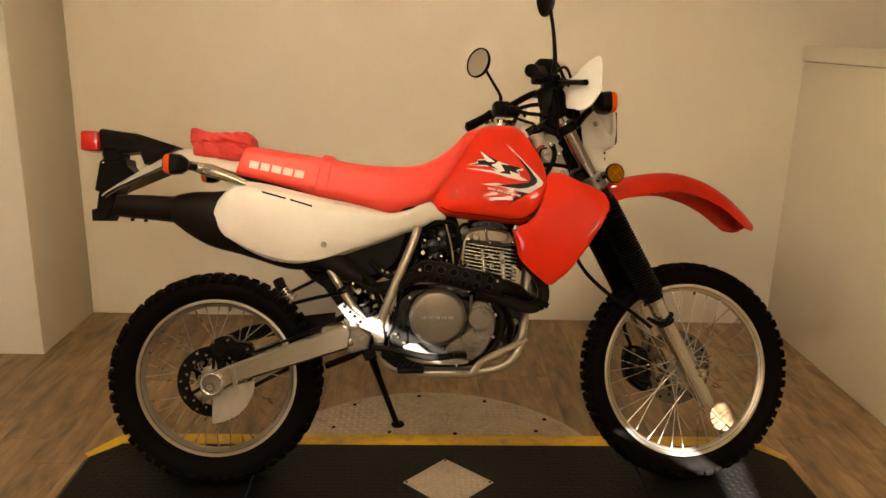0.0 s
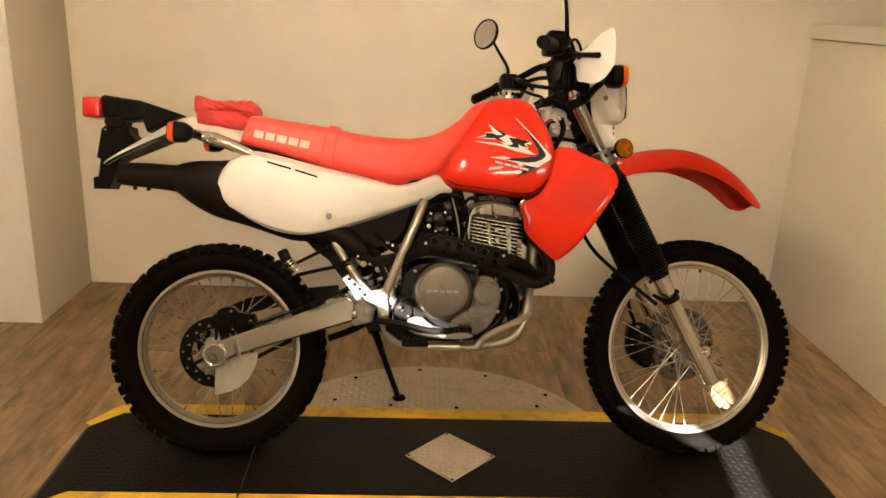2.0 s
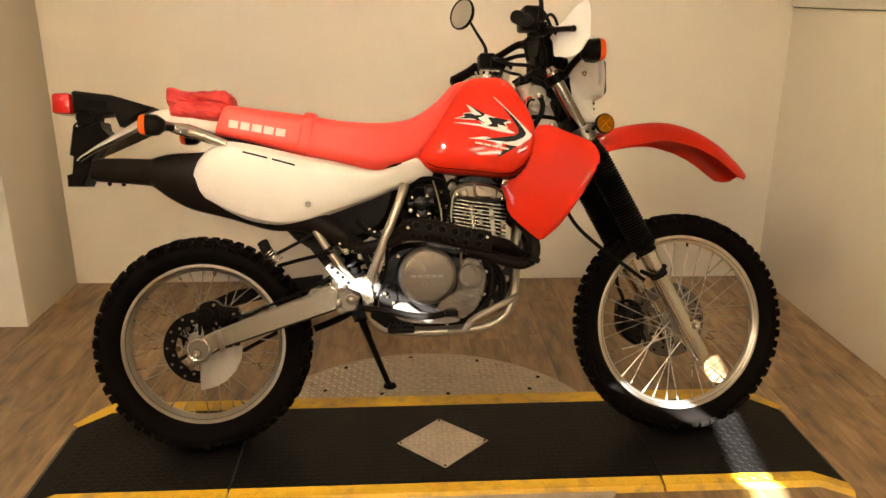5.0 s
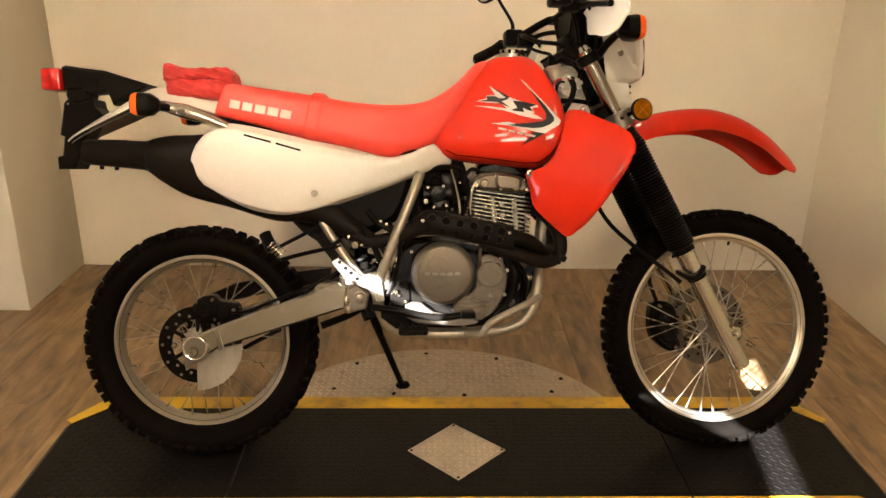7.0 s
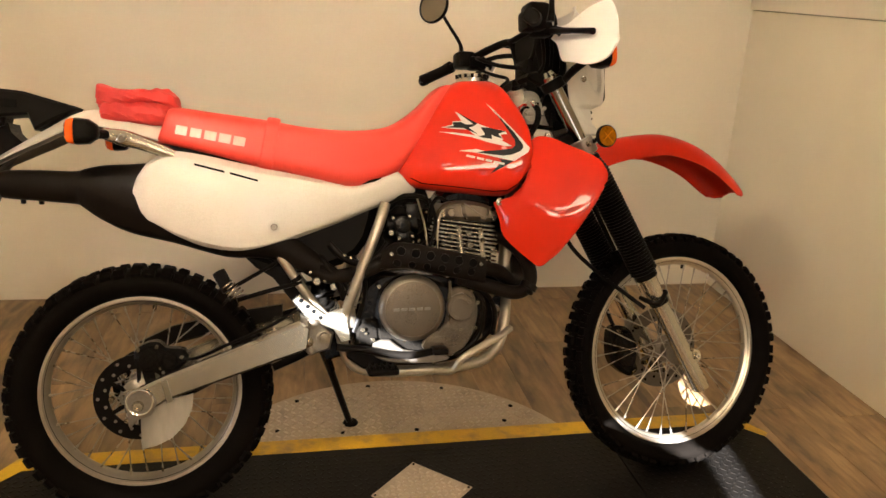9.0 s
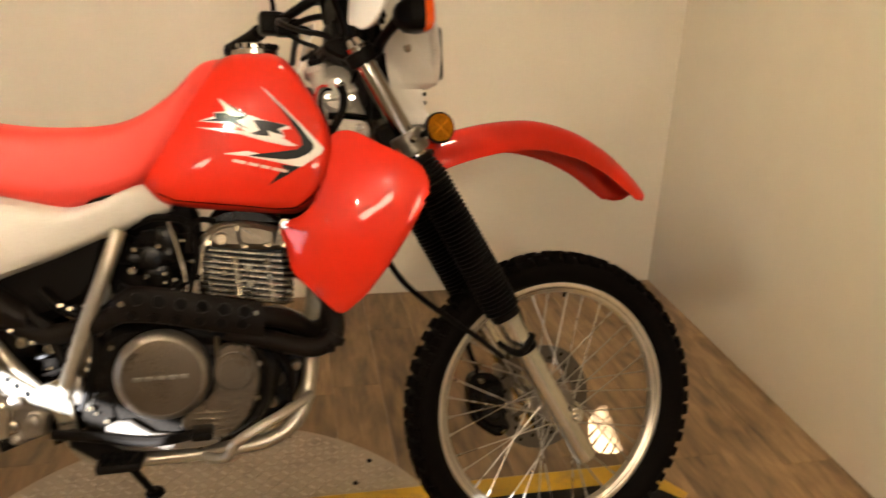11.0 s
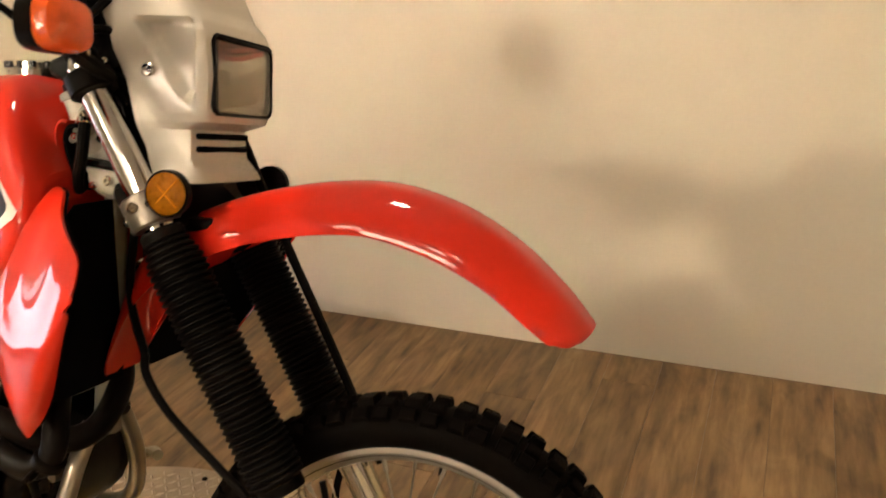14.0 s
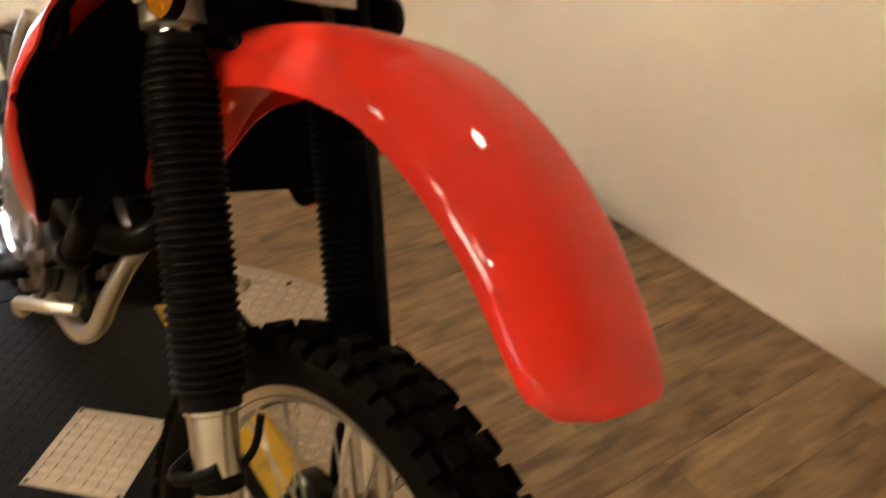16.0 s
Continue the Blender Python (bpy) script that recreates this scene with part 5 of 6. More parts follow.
for x, z, r, h in ((0.398, 0.498, 0.011, 0.016), (0.424, 0.462, 0.013, 0.020), (0.394, 0.432, 0.010, 0.014)):
    part("bracket_stud", lathe(bmesh.new(), [(0, r * 1.3), (0.004, r * 1.3), (0.005, r), (h, r * 0.95), (h + 0.002, r * 0.6)], (x, -0.127, z), (0.1, -1, 0.05), 16), CAST, F)
part("pivot_bolt", lathe(bmesh.new(), [(0, 0.014), (0.006, 0.014), (0.008, 0.009)], (0.385, -0.128, 0.452), (0, -1, 0), 16), BRASS, F)
part("down_tube", tube(bmesh.new(), [(0.922, 0, 0.56), (0.945, 0, 0.75), (0.965, 0, 0.92), (0.985, 0, 1.0)], 0.020, 12), SILVER, F)
part("head_tube", lathe(bmesh.new(), [(-0.085, 0.030), (-0.075, 0.034), (-0.06, 0.030), (0.075, 0.030), (0.085, 0.035), (0.10, 0.030)], HEAD + Vector((-0.02, 0, 0.0)), RAKE, 24), CAST, F)
gus = part("head_gusset", slab(bmesh.new(), [(0.930, 1.000), (0.945, 1.048), (0.975, 1.080), (1.012, 1.070), (1.030, 1.015), (1.052, 0.958), (1.030, 0.935), (0.978, 0.952), (0.945, 0.965)], -0.048, 0.048, 0.014, 3), BRIGHTCAST, F, "bright cast alloy frame head")
part("head_web", slab(bmesh.new(), [(0.952, 1.030), (0.972, 1.062), (1.006, 1.058), (1.020, 1.010), (1.000, 0.990), (0.965, 0.998)], -0.062, -0.040, 0.008, 3), BRIGHTCAST, gus)
part("lower_web", slab(bmesh.new(), [(0.985, 0.985), (1.020, 0.992), (1.046, 0.960), (1.038, 0.936), (1.000, 0.940), (0.980, 0.958)], -0.066, -0.040, 0.008, 3), BRIGHTCAST, gus)
part("web_rib", tube(bmesh.new(), [(0.935, -0.050, 1.010), (0.965, -0.062, 1.018), (1.000, -0.064, 1.022), (1.022, -0.056, 1.035)], 0.006, 8), BRIGHTCAST, gus)
part("web_rib", tube(bmesh.new(), [(0.968, -0.052, 0.985), (1.005, -0.064, 0.984), (1.045, -0.060, 0.978)], 0.007, 8), ENGINE, gus)
neck = part("filler_neck", lathe(bmesh.new(), [(-0.02, 0.017), (0.010, 0.017), (0.012, 0.020), (0.020, 0.020), (0.022, 0.016)], (0.952, -0.040, 1.060), (-0.25, -0.1, 0.96), 20), BRIGHTCAST, gus)
part("dip_cap", lathe(bmesh.new(), [(0.0, 0.013), (0.010, 0.013), (0.012, 0.010), (0.026, 0.005), (0.028, 0.002)], (0.947, -0.042, 1.081), (-0.25, -0.1, 0.96), 16), BLACK, neck)
part("breather_hose", tube(bmesh.new(), [(0.990, -0.068, 1.042), (0.996, -0.078, 1.022), (0.992, -0.080, 0.995), (0.978, -0.074, 0.968), (0.965, -0.062, 0.945)], 0.008, 10), RUBBER, F)
part("hose_clip", lathe(bmesh.new(), [(-0.004, 0.009), (-0.003, 0.0105), (0.003, 0.0105), (0.004, 0.009)], (0.991, -0.069, 1.040), (0.25, -0.4, -0.88), 14), CHROME, F)
for x, y, z, r in ((0.985, -0.063, 1.048, 0.007), (1.012, -0.062, 1.018, 0.006), (0.968, -0.063, 1.020, 0.0055), (1.024, -0.067, 0.962, 0.007), (0.998, -0.067, 0.955, 0.005)):
    bolt("web_bolt", (x, y, z), (0, -1, 0.1), r, CHROME, gus)
part("skid_rail", tube(bmesh.new(), [(0.908, -0.120, 0.460), (0.865, -0.152, 0.445), (0.795, -0.165, 0.414), (0.765, -0.165, 0.395), (0.745, -0.155, 0.366), (0.705, -0.130, 0.362)], 0.0095, 10), SILVER, bike, "silver engine guard rail")
part("skid_rail", mirrored(tube(bmesh.new(), [(0.908, -0.120, 0.460), (0.865, -0.152, 0.445), (0.795, -0.165, 0.414), (0.765, -0.165, 0.395), (0.745, -0.155, 0.366), (0.705, -0.130, 0.362)], 0.0095, 10)), SILVER, bike)

# air box, carburettor, shock and the dark things between frame and engine
part("air_box", slab(bmesh.new(), [(0.20, 0.88), (0.20, 0.70), (0.30, 0.64), (0.42, 0.62), (0.52, 0.66), (0.56, 0.74), (0.56, 0.83), (0.40, 0.86)], -0.085, 0.085, 0.02, 2), BLACK, bike)
part("inner_mudguard", slab(bmesh.new(), [(0.22, 0.68), (0.30, 0.665), (0.335, 0.64), (0.385, 0.56), (0.40, 0.48), (0.385, 0.48), (0.355, 0.55), (0.31, 0.61), (0.265, 0.632)], -0.06, 0.06, 0.006), RUBBER, bike)
carb = part("carburettor", lathe(bmesh.new(), [(-0.05, 0.03), (-0.045, 0.036), (0.0, 0.034), (0.005, 0.04), (0.03, 0.04), (0.045, 0.03)], (0.640, -0.045, 0.735), (1, 0, 0.1), 20), ENGINE, bike, "dark carburettor")
part("float_bowl", block(bmesh.new(), (0.615, -0.080, 0.675), (0.665, -0.02, 0.725), 0.008), ENGINE, carb)
part("slide_cap", lathe(bmesh.new(), [(0, 0.026), (0.010, 0.026), (0.014, 0.020), (0.022, 0.012), (0.024, 0.004)], (0.628, -0.055, 0.758), (-0.05, -0.25, 1), 20), BLACK, carb)
part("throttle_drum", lathe(bmesh.new(), [(-0.01, 0.020), (0.0, 0.022), (0.003, 0.016), (0.008, 0.020), (0.010, 0.008)], (0.632, -0.090, 0.735), (0, -1, 0), 22), ENGINE, carb)
for x, z in ((0.622, 0.700), (0.655, 0.705), (0.606, 0.752), (0.648, 0.756)):
    bolt("carb_screw", (x, -0.092, z), (0, -1, 0), 0.0045, BRASS, carb)
# added black slab fills the open gap behind the carburettor
part("gap_filler", slab(bmesh.new(), [(0.545, 0.660), (0.600, 0.655), (0.690, 0.668), (0.722, 0.700), (0.716, 0.760), (0.700, 0.835), (0.600, 0.850), (0.545, 0.830)], -0.020, 0.030, 0.010, 2), RUBBER, bike)
part("choke_body", block(bmesh.new(), (0.640, -0.082, 0.742), (0.682, -0.030, 0.790), 0.007), ENGINE, carb)
part("vent_pipe", tube(bmesh.new(), [(0.600, -0.060, 0.790), (0.640, -0.078, 0.806), (0.690, -0.076, 0.800), (0.712, -0.060, 0.770)], 0.007, 8), RUBBER, bike)
for k in range(4):
    bolt("guard_rivet", (0.656 + k * 0.016, -0.092, 0.688 + k * k * 0.004), (0, -1, 0.3), 0.0035, BRASS, carb)
part("intake_boot", tube(bmesh.new(), [(0.54, -0.03, 0.755), (0.60, -0.04, 0.742), (0.64, -0.045, 0.735), (0.70, -0.03, 0.745), (0.745, -0.01, 0.74)], 0.028, 14), RUBBER, bike)
for p, r in ([[(0.575, -0.09, 0.70), (0.60, -0.10, 0.67), (0.66, -0.10, 0.665), (0.70, -0.09, 0.70)], 0.006], [[(0.70, -0.09, 0.80), (0.715, -0.098, 0.74), (0.700, -0.098, 0.68), (0.692, -0.09, 0.63)], 0.005],
             [[(0.50, -0.10, 0.66), (0.53, -0.11, 0.60), (0.52, -0.12, 0.53), (0.50, -0.12, 0.47)], 0.007], [[(0.42, -0.10, 0.66), (0.46, -0.11, 0.60), (0.48, -0.11, 0.55)], 0.009]):
    part("hose", tube(bmesh.new(), p, r, 8), RUBBER, bike)
part("cable", tube(bmesh.new(), [(0.668, -0.096, 0.80), (0.684, -0.099, 0.74), (0.690, -0.10, 0.69), (0.680, -0.098, 0.64)], 0.0035, 8), CHROME, bike)
shock = part("rear_shock", lathe(bmesh.new(), [(-0.16, 0.02), (-0.15, 0.026), (0.12, 0.026), (0.14, 0.03), (0.16, 0.02)], (0.43, 0, 0.58), (0.12, 0, 1), 18), ENGINE, bike)
coil = [(0.43 + 0.12 * t * 0.26 - 0.0156 + 0.036 * math.cos(t * 44), 0.036 * math.sin(t * 44), 0.45 + 0.26 * t) for t in (k / 60 for k in range(61))]
part("spring", tube(bmesh.new(), coil, 0.006, 6, 2), RUBBER, shock)
part("linkage", slab(bmesh.new(), [(0.40, 0.46), (0.50, 0.45), (0.50, 0.40), (0.43, 0.38)], -0.05, 0.05, 0.008), ENGINE, bike)
for at, mat_, r in (((0.455, -0.105, 0.585), BRASS, 0.011), ((0.500, -0.115, 0.50), BRASS, 0.014), ((0.600, -0.10, 0.715), BRASS, 0.007), ((0.412, -0.112, 0.60), BRASS, 0.010), ((0.53, -0.125, 0.455), CHROME, 0.009)):
    bolt("bolt", at, (0, -1, 0), r, mat_, F)
# invented bolts, strewn to read as glints among the dark parts
for x, y, z, r in ((0.505, -0.135, 0.436, 0.006), (0.528, -0.138, 0.468, 0.0045), (0.515, -0.13, 0.400, 0.007), (0.548, -0.142, 0.418, 0.005), (0.488, -0.128, 0.565, 0.006), (0.516, -0.122, 0.545, 0.005), (0.455, -0.12, 0.552, 0.004), (0.430, -0.118, 0.60, 0.0055),
                   (0.582, -0.118, 0.640, 0.004), (0.61, -0.11, 0.665, 0.005), (0.655, -0.10, 0.690, 0.004), (0.69, -0.098, 0.765, 0.0045), (0.57, -0.095, 0.735, 0.006)):
    bolt("glint_bolt", (x, y, z), (0.15, -1, 0.1), r * 0.85, BRASS, F)
part("starter_housing", lathe(bmesh.new(), [(-0.05, 0.024), (-0.045, 0.030), (0.030, 0.030), (0.036, 0.024), (0.038, 0.008)], (0.560, -0.070, 0.585), (0.3, -0.9, 0.2), 22), ENGINE, bike)
part("sprocket_shield", slab(bmesh.new(), [(0.505, 0.470), (0.530, 0.500), (0.556, 0.495), (0.560, 0.440), (0.540, 0.410), (0.512, 0.425)], -0.138, -0.120, 0.006, 3), ENGINE, bike)
part("bracket_plate", slab(bmesh.new(), [(0.490, 0.590), (0.518, 0.600), (0.545, 0.560), (0.548, 0.505), (0.530, 0.490), (0.508, 0.520)], -0.112, -0.104, 0.003, 2), HEADCAST, bike)
part("wiring_loom", tube(bmesh.new(), [(0.445, -0.098, 0.690), (0.480, -0.108, 0.655), (0.520, -0.108, 0.640), (0.560, -0.112, 0.655), (0.590, -0.110, 0.690)], 0.0085, 10), BLACK, bike)
part("wiring_loom", tube(bmesh.new(), [(0.300, -0.090, 0.660), (0.360, -0.100, 0.628), (0.430, -0.104, 0.640), (0.470, -0.104, 0.610), (0.500, -0.110, 0.560)], 0.007, 10), BLACK, bike)
# more bolts added for glints beside the clutch cover
for x, y, z, r in ((0.520, -0.140, 0.478, 0.007), (0.545, -0.140, 0.452, 0.006), (0.525, -0.113, 0.560, 0.010), (0.512, -0.113, 0.582, 0.006), (0.480, -0.112, 0.662, 0.006), (0.495, -0.112, 0.655, 0.006), (0.395, -0.110, 0.622, 0.006)):
    bolt("bolt", (x, y, z), (0.1, -1, 0.15), r * 0.8, BRASS, bike, tall=0.008)
part("pipe_clamp", lathe(bmesh.new(), [(-0.008, 0.021), (-0.006, 0.023), (0.006, 0.023), (0.008, 0.021)], (0.952, -0.137, 0.572), (-0.5, -0.1, -0.8), 18), HEAT, bike)
bolt("clamp_screw", (0.945, -0.158, 0.560), (0.2, -1, -0.2), 0.006, HEAT, bike, tall=0.014)
part("brake_reservoir", block(bmesh.new(), (0.475, -0.125, 0.480), (0.505, -0.095, 0.535), 0.006), CAST, bike)

# pegs, pedal, stand
for s in (-1,):
    hang = part("passenger_peg", tube(bmesh.new(), [(0.182, s * 0.150, 0.634), (0.196, s * 0.160, 0.608), (0.205, s * 0.163, 0.592)], 0.016, 12), RUBBER, bike, "black passenger footrest")
    for k in range(5):
        c = Vector((0.200 + 0.0062 * k, s * 0.163, 0.606 - 0.0060 * k))
        part("peg_rib", lathe(bmesh.new(), [(-0.0016, 0.0165), (0.0016, 0.0165)], c, (0.62, 0, -0.78), 14), ALLOY, hang)
    part("hanger_rod", tube(bmesh.new(), [(0.212, s * 0.150, 0.596), (0.26, s * 0.13, 0.620), (0.315, s * 0.108, 0.648)], 0.005, 8), BLACK, hang)
    part("hanger_rod", tube(bmesh.new(), [(0.222, s * 0.155, 0.566), (0.29, s * 0.135, 0.582), (0.375, s * 0.112, 0.598)], 0.0055, 8), BLACK, hang)
peg = part("footpeg", block(bmesh.new(), (0.527, -0.190, 0.370), (0.604, -0.13, 0.388), 0.006), RUBBER, bike, "black toothed footpeg")
for k in range(5):
    part("tooth", block(bmesh.new(), (0.532 + 0.0150 * k, -0.188, 0.386), (0.538 + 0.0150 * k, -0.135, 0.394), 0.001), RUBBER, peg)
part("peg_bracket", slab(bmesh.new(), [(0.48, 0.44), (0.53, 0.43), (0.60, 0.39), (0.59, 0.37), (0.52, 0.38), (0.48, 0.41)], -0.145, -0.120, 0.005), BLACK, bike)
ped = part("brake_pedal", tube(bmesh.new(), [(0.455, -0.150, 0.440), (0.52, -0.158, 0.432), (0.58, -0.160, 0.418), (0.64, -0.160, 0.412), (0.700, -0.160, 0.420)], 0.0095, 10), BLACK, bike, "black brake pedal")
part("pedal_pad", block(bmesh.new(), (0.690, -0.190, 0.414), (0.728, -0.140, 0.430), 0.004), RUBBER, ped)
# added paler slab stands for the lit patch on the lower case
part("lower_highlight", slab(bmesh.new(), [(0.545, 0.445), (0.585, 0.452), (0.62, 0.425), (0.70, 0.412), (0.738, 0.398), (0.70, 0.388), (0.60, 0.392), (0.55, 0.41)], -0.152, -0.140, 0.003, 2), CAST, bike)
st = part("side_stand", tube(bmesh.new(), [(0.435, 0.135, 0.385), (0.47, 0.22, 0.275), (0.505, 0.305, 0.165), (0.530, 0.365, 0.088)], [0.013, 0.011, 0.010, 0.010], 10), BLACK, bike, "black side stand leg")
foot = Matrix.Translation((0.5345, 0.373, 0.078)) @ Matrix.Rotation(radians(14), 4, "X")
part("stand_foot", lathe(bmesh.new(), [(-0.008, 0.020), (-0.006, 0.0235), (0.002, 0.0245), (0.008, 0.021), (0.012, 0.012)], (0, 0, 0), (0, 0, 1), 22), BLACK, st, m=foot)
part("stand_spring", tube(bmesh.new(), [(0.44, 0.12, 0.40), (0.47, 0.19, 0.30)], 0.006, 8), ENGINE, st)
part("shift_lever", tube(bmesh.new(), [(0.50, 0.14, 0.44), (0.58, 0.15, 0.42), (0.66, 0.155, 0.43)], 0.007, 8), ALLOY, bike)

# -- fork and front end, turned a little to the left --
for s in (-1, 1):
    y = s * 0.098
    leg = part("fork_leg", lathe(bmesh.new(), [(0.0, 0.0200), (0.60, 0.0200)], fork_at(1.100, y), FORK, 24), CHROME, bike, "chrome fork tube with black rubber gaiter", m=STEER)
    part("fork_cap", lathe(bmesh.new(), [(0, 0.02), (0.006, 0.021), (0.012, 0.018), (0.02, 0.014), (0.021, 0.005)], fork_at(1.100, y), -FORK, 18), CHROME, leg, m=STEER)
    top, length = 0.900, 0.372
    prof = [(0, 0.026), (0.004, 0.029), (0.014, 0.029)]
    ridges = 38
    for k in range(ridges):
        a0 = 0.016 + (length - 0.032) * k / ridges
        st_ = (length - 0.032) / ridges
        big = 0.0375 if k > 2 else 0.0305 + 0.0023 * k
        prof += [(a0, big - 0.0042), (a0 + st_ * 0.35, big), (a0 + st_ * 0.6, big), (a0 + st_ * 0.92, big - 0.0042)]
    prof += [(length - 0.014, 0.031), (length, 0.031)]
    part("gaiter", lathe(bmesh.new(), prof, fork_at(top, y), FORK, 36), RUBBER, leg, "ribbed black rubber gaiter", m=STEER)
    part("slider", lathe(bmesh.new(), [(0.0, 0.0285), (0.006, 0.0285), (0.008, 0.0255), (0.05, 0.0245), (0.10, 0.0235), (0.30, 0.0235), (0.345, 0.025), (0.365, 0.024), (0.370, 0.016)], fork_at(0.5735, y), FORK, 28), ALLOY, leg, "machined alloy fork slider", m=STEER)
    lug = Vector((1.442, y * 1.0, 0.347))
    b = lathe(bmesh.new(), [(-0.017, 0.016), (-0.014, 0.018), (0.014, 0.018), (0.017, 0.016)], lug, (0, 1, 0), 20)
    tube(b, [lug, fork_at(0.375, y)], 0.014, 12)
    part("axle_lug", b, ALLOY, leg, m=STEER)
    bolt("axle_end", (1.442, s * 0.116, 0.347), (0, s, 0), 0.0085, CHROME, leg, m=STEER, tall=0.010)
    bolt("pinch_bolt", (1.428, s * 0.114, 0.366), (0, s, 0), 0.005, BRASS, leg, m=STEER)
    part("clamp", lathe(bmesh.new(), [(-0.022, 0.030), (-0.019, 0.033), (0.019, 0.033), (0.022, 0.030)], fork_at(0.925, y), FORK, 24), CAST, leg, m=STEER)
    bolt("clamp_bolt", fork_at(0.93, y) + Vector((0.0, s * 0.034, 0)), (0.5, s * 0.6, 0.2), 0.007, BRASS, leg, m=STEER)
    bolt("clamp_bolt", fork_at(0.915, y) + Vector((-0.03, s * 0.012, -0.005)), (-0.6, s * 0.8, 0), 0.007, BRASS, leg, m=STEER)
    part("top_clamp", lathe(bmesh.new(), [(-0.014, 0.028), (-0.012, 0.031), (0.012, 0.031), (0.014, 0.028)], fork_at(1.085, y), FORK, 24), BLACK, leg, m=STEER)
part("lower_yoke", slab(bmesh.new(), [(1.045, 0.955), (1.085, 0.965), (1.135, 0.925), (1.125, 0.895), (1.085, 0.900), (1.045, 0.930)], -0.095, 0.095, 0.008, 2), BLACK, bike, m=STEER)
part("upper_yoke", slab(bmesh.new(), [(0.955, 1.115), (1.0, 1.122), (1.055, 1.095), (1.045, 1.070), (1.0, 1.078), (0.955, 1.095)], -0.098, 0.098, 0.006, 2), BLACK, bike, m=STEER)
part("axle", tube(bmesh.new(), [(1.442, -0.112, 0.347), (1.442, 0.112, 0.347)], 0.009, 12), ALLOY, bike, m=STEER)
refl = part("side_reflector", lathe(bmesh.new(), [(-0.006, 0.022), (-0.004, 0.0295), (0.005, 0.0295), (0.008, 0.027), (0.006, 0.026)], (1.156, -0.132, 0.951), (0.08, -1, 0), 32), BLACK, bike, "round amber side reflector", m=STEER)
part("lens", lathe(bmesh.new(), [(0.0, 0.027), (0.0065, 0.0265), (0.008, 0.022), (0.0085, 0.002)], (1.156, -0.132, 0.951), (0.08, -1, 0), 32), AMBER, refl, m=STEER)
part("reflector_stay", tube(bmesh.new(), [(1.118, -0.12, 0.935), (1.13, -0.127, 0.942), (1.15, -0.13, 0.95)], 0.006, 8), BLACK, refl, m=STEER)
for a in (45, 135):
    c, q = math.cos(radians(a)) * 0.023, math.sin(radians(a)) * 0.023
    part("lens_rib", tube(bmesh.new(), [(1.156 - c, -0.1398, 0.951 - q), (1.156, -0.1405, 0.951), (1.156 + c, -0.1398, 0.951 + q)], 0.0012, 6), AMBERRIB, refl, m=STEER)
refl = part("side_reflector", lathe(bmesh.new(), [(-0.006, 0.022), (-0.004, 0.0295), (0.005, 0.0295), (0.008, 0.027), (0.006, 0.026)], (1.156, 0.132, 0.951), (0.08, 1, 0), 32), BLACK, bike, m=STEER)
part("lens", lathe(bmesh.new(), [(0.0, 0.027), (0.0065, 0.0265), (0.008, 0.022), (0.0085, 0.002)], (1.156, 0.132, 0.951), (0.08, 1, 0), 32), AMBER, refl, m=STEER)

# front fender
spine = [(0.985, 0.675, 0.040), (0.998, 0.740, 0.050), (1.022, 0.815, 0.056), (1.070, 0.880, 0.062), (1.140, 0.921, 0.066), (1.225, 0.949, 0.069), (1.320, 0.966, 0.071), (1.407, 0.967, 0.073), (1.494, 0.943, 0.075), (1.570, 0.900, 0.075), (1.625, 0.852, 0.073), (1.650, 0.825, 0.070), (1.659, 0.814, 0.064), (1.665, 0.807, 0.052), (1.668, 0.803, 0.038)]
dense = curve_points([(x, w, z) for x, z, w in spine], 5)
loops = []
for i, q in enumerate(dense):
    a, c = dense[max(i - 1, 0)], dense[min(i + 1, len(dense) - 1)]
    t = Vector((c.x - a.x, 0, c.z - a.z)).normalized()
    nrm = Vector((-t.z, 0, t.x))
    f = i / (len(dense) - 1)
    drop = 0.062 * min(1.0, max(0.0, (f - 0.02) / 0.2)) * (1 - 0.55 * max(0.0, (f - 0.55) / 0.45)) * (0.6 + 0.4 * min(1.0, (1 - f) / 0.2))
    loop = []
    for k in range(25):
        s = k / 12 - 1
        e = abs(s)
        yy = q.y * math.copysign(min(1.0, e * 1.12) ** 0.92, s)
        dz = drop * (0.32 * e * e + 0.68 * max(0.0, (e - 0.25) / 0.75) ** 2.2)
        loop.append(Vector((q.x, yy, q.z)) - nrm * dz)
    loops.append(loop)
part("front_fender", sheet(bmesh.new(), loops, -0.0035), RED, bike, "glossy red high front fender", m=STEER)
part("fender_stay", block(bmesh.new(), (1.06, -0.06, 0.895), (1.17, 0.06, 0.915), 0.006), BLACK, bike, m=STEER)

# headlight cowl


def clamp(v):
    return max(0.0, min(1.0, v))


cowl_sections = [  # height, rear x, front x, half width rear, half width front
    (0.962, 1.105, 1.170, 0.082, 0.086), (0.972, 1.100, 1.166, 0.084, 0.085), (0.992, 1.092, 1.152, 0.090, 0.078), (1.030, 1.078, 1.150, 0.098, 0.074), (1.040, 1.076, 1.178, 0.100, 0.084), (1.051, 1.074, 1.182, 0.101, 0.087),
    (1.100, 1.066, 1.186, 0.105, 0.090), (1.150, 1.056, 1.182, 0.107, 0.090), (1.166, 1.050, 1.176, 0.108, 0.089), (1.185, 1.044, 1.158, 0.108, 0.089), (1.225, 1.060, 1.142, 0.104, 0.085), (1.270, 1.088, 1.128, 0.094, 0.074), (1.300, 1.108, 1.120, 0.070, 0.055)]
dense = []
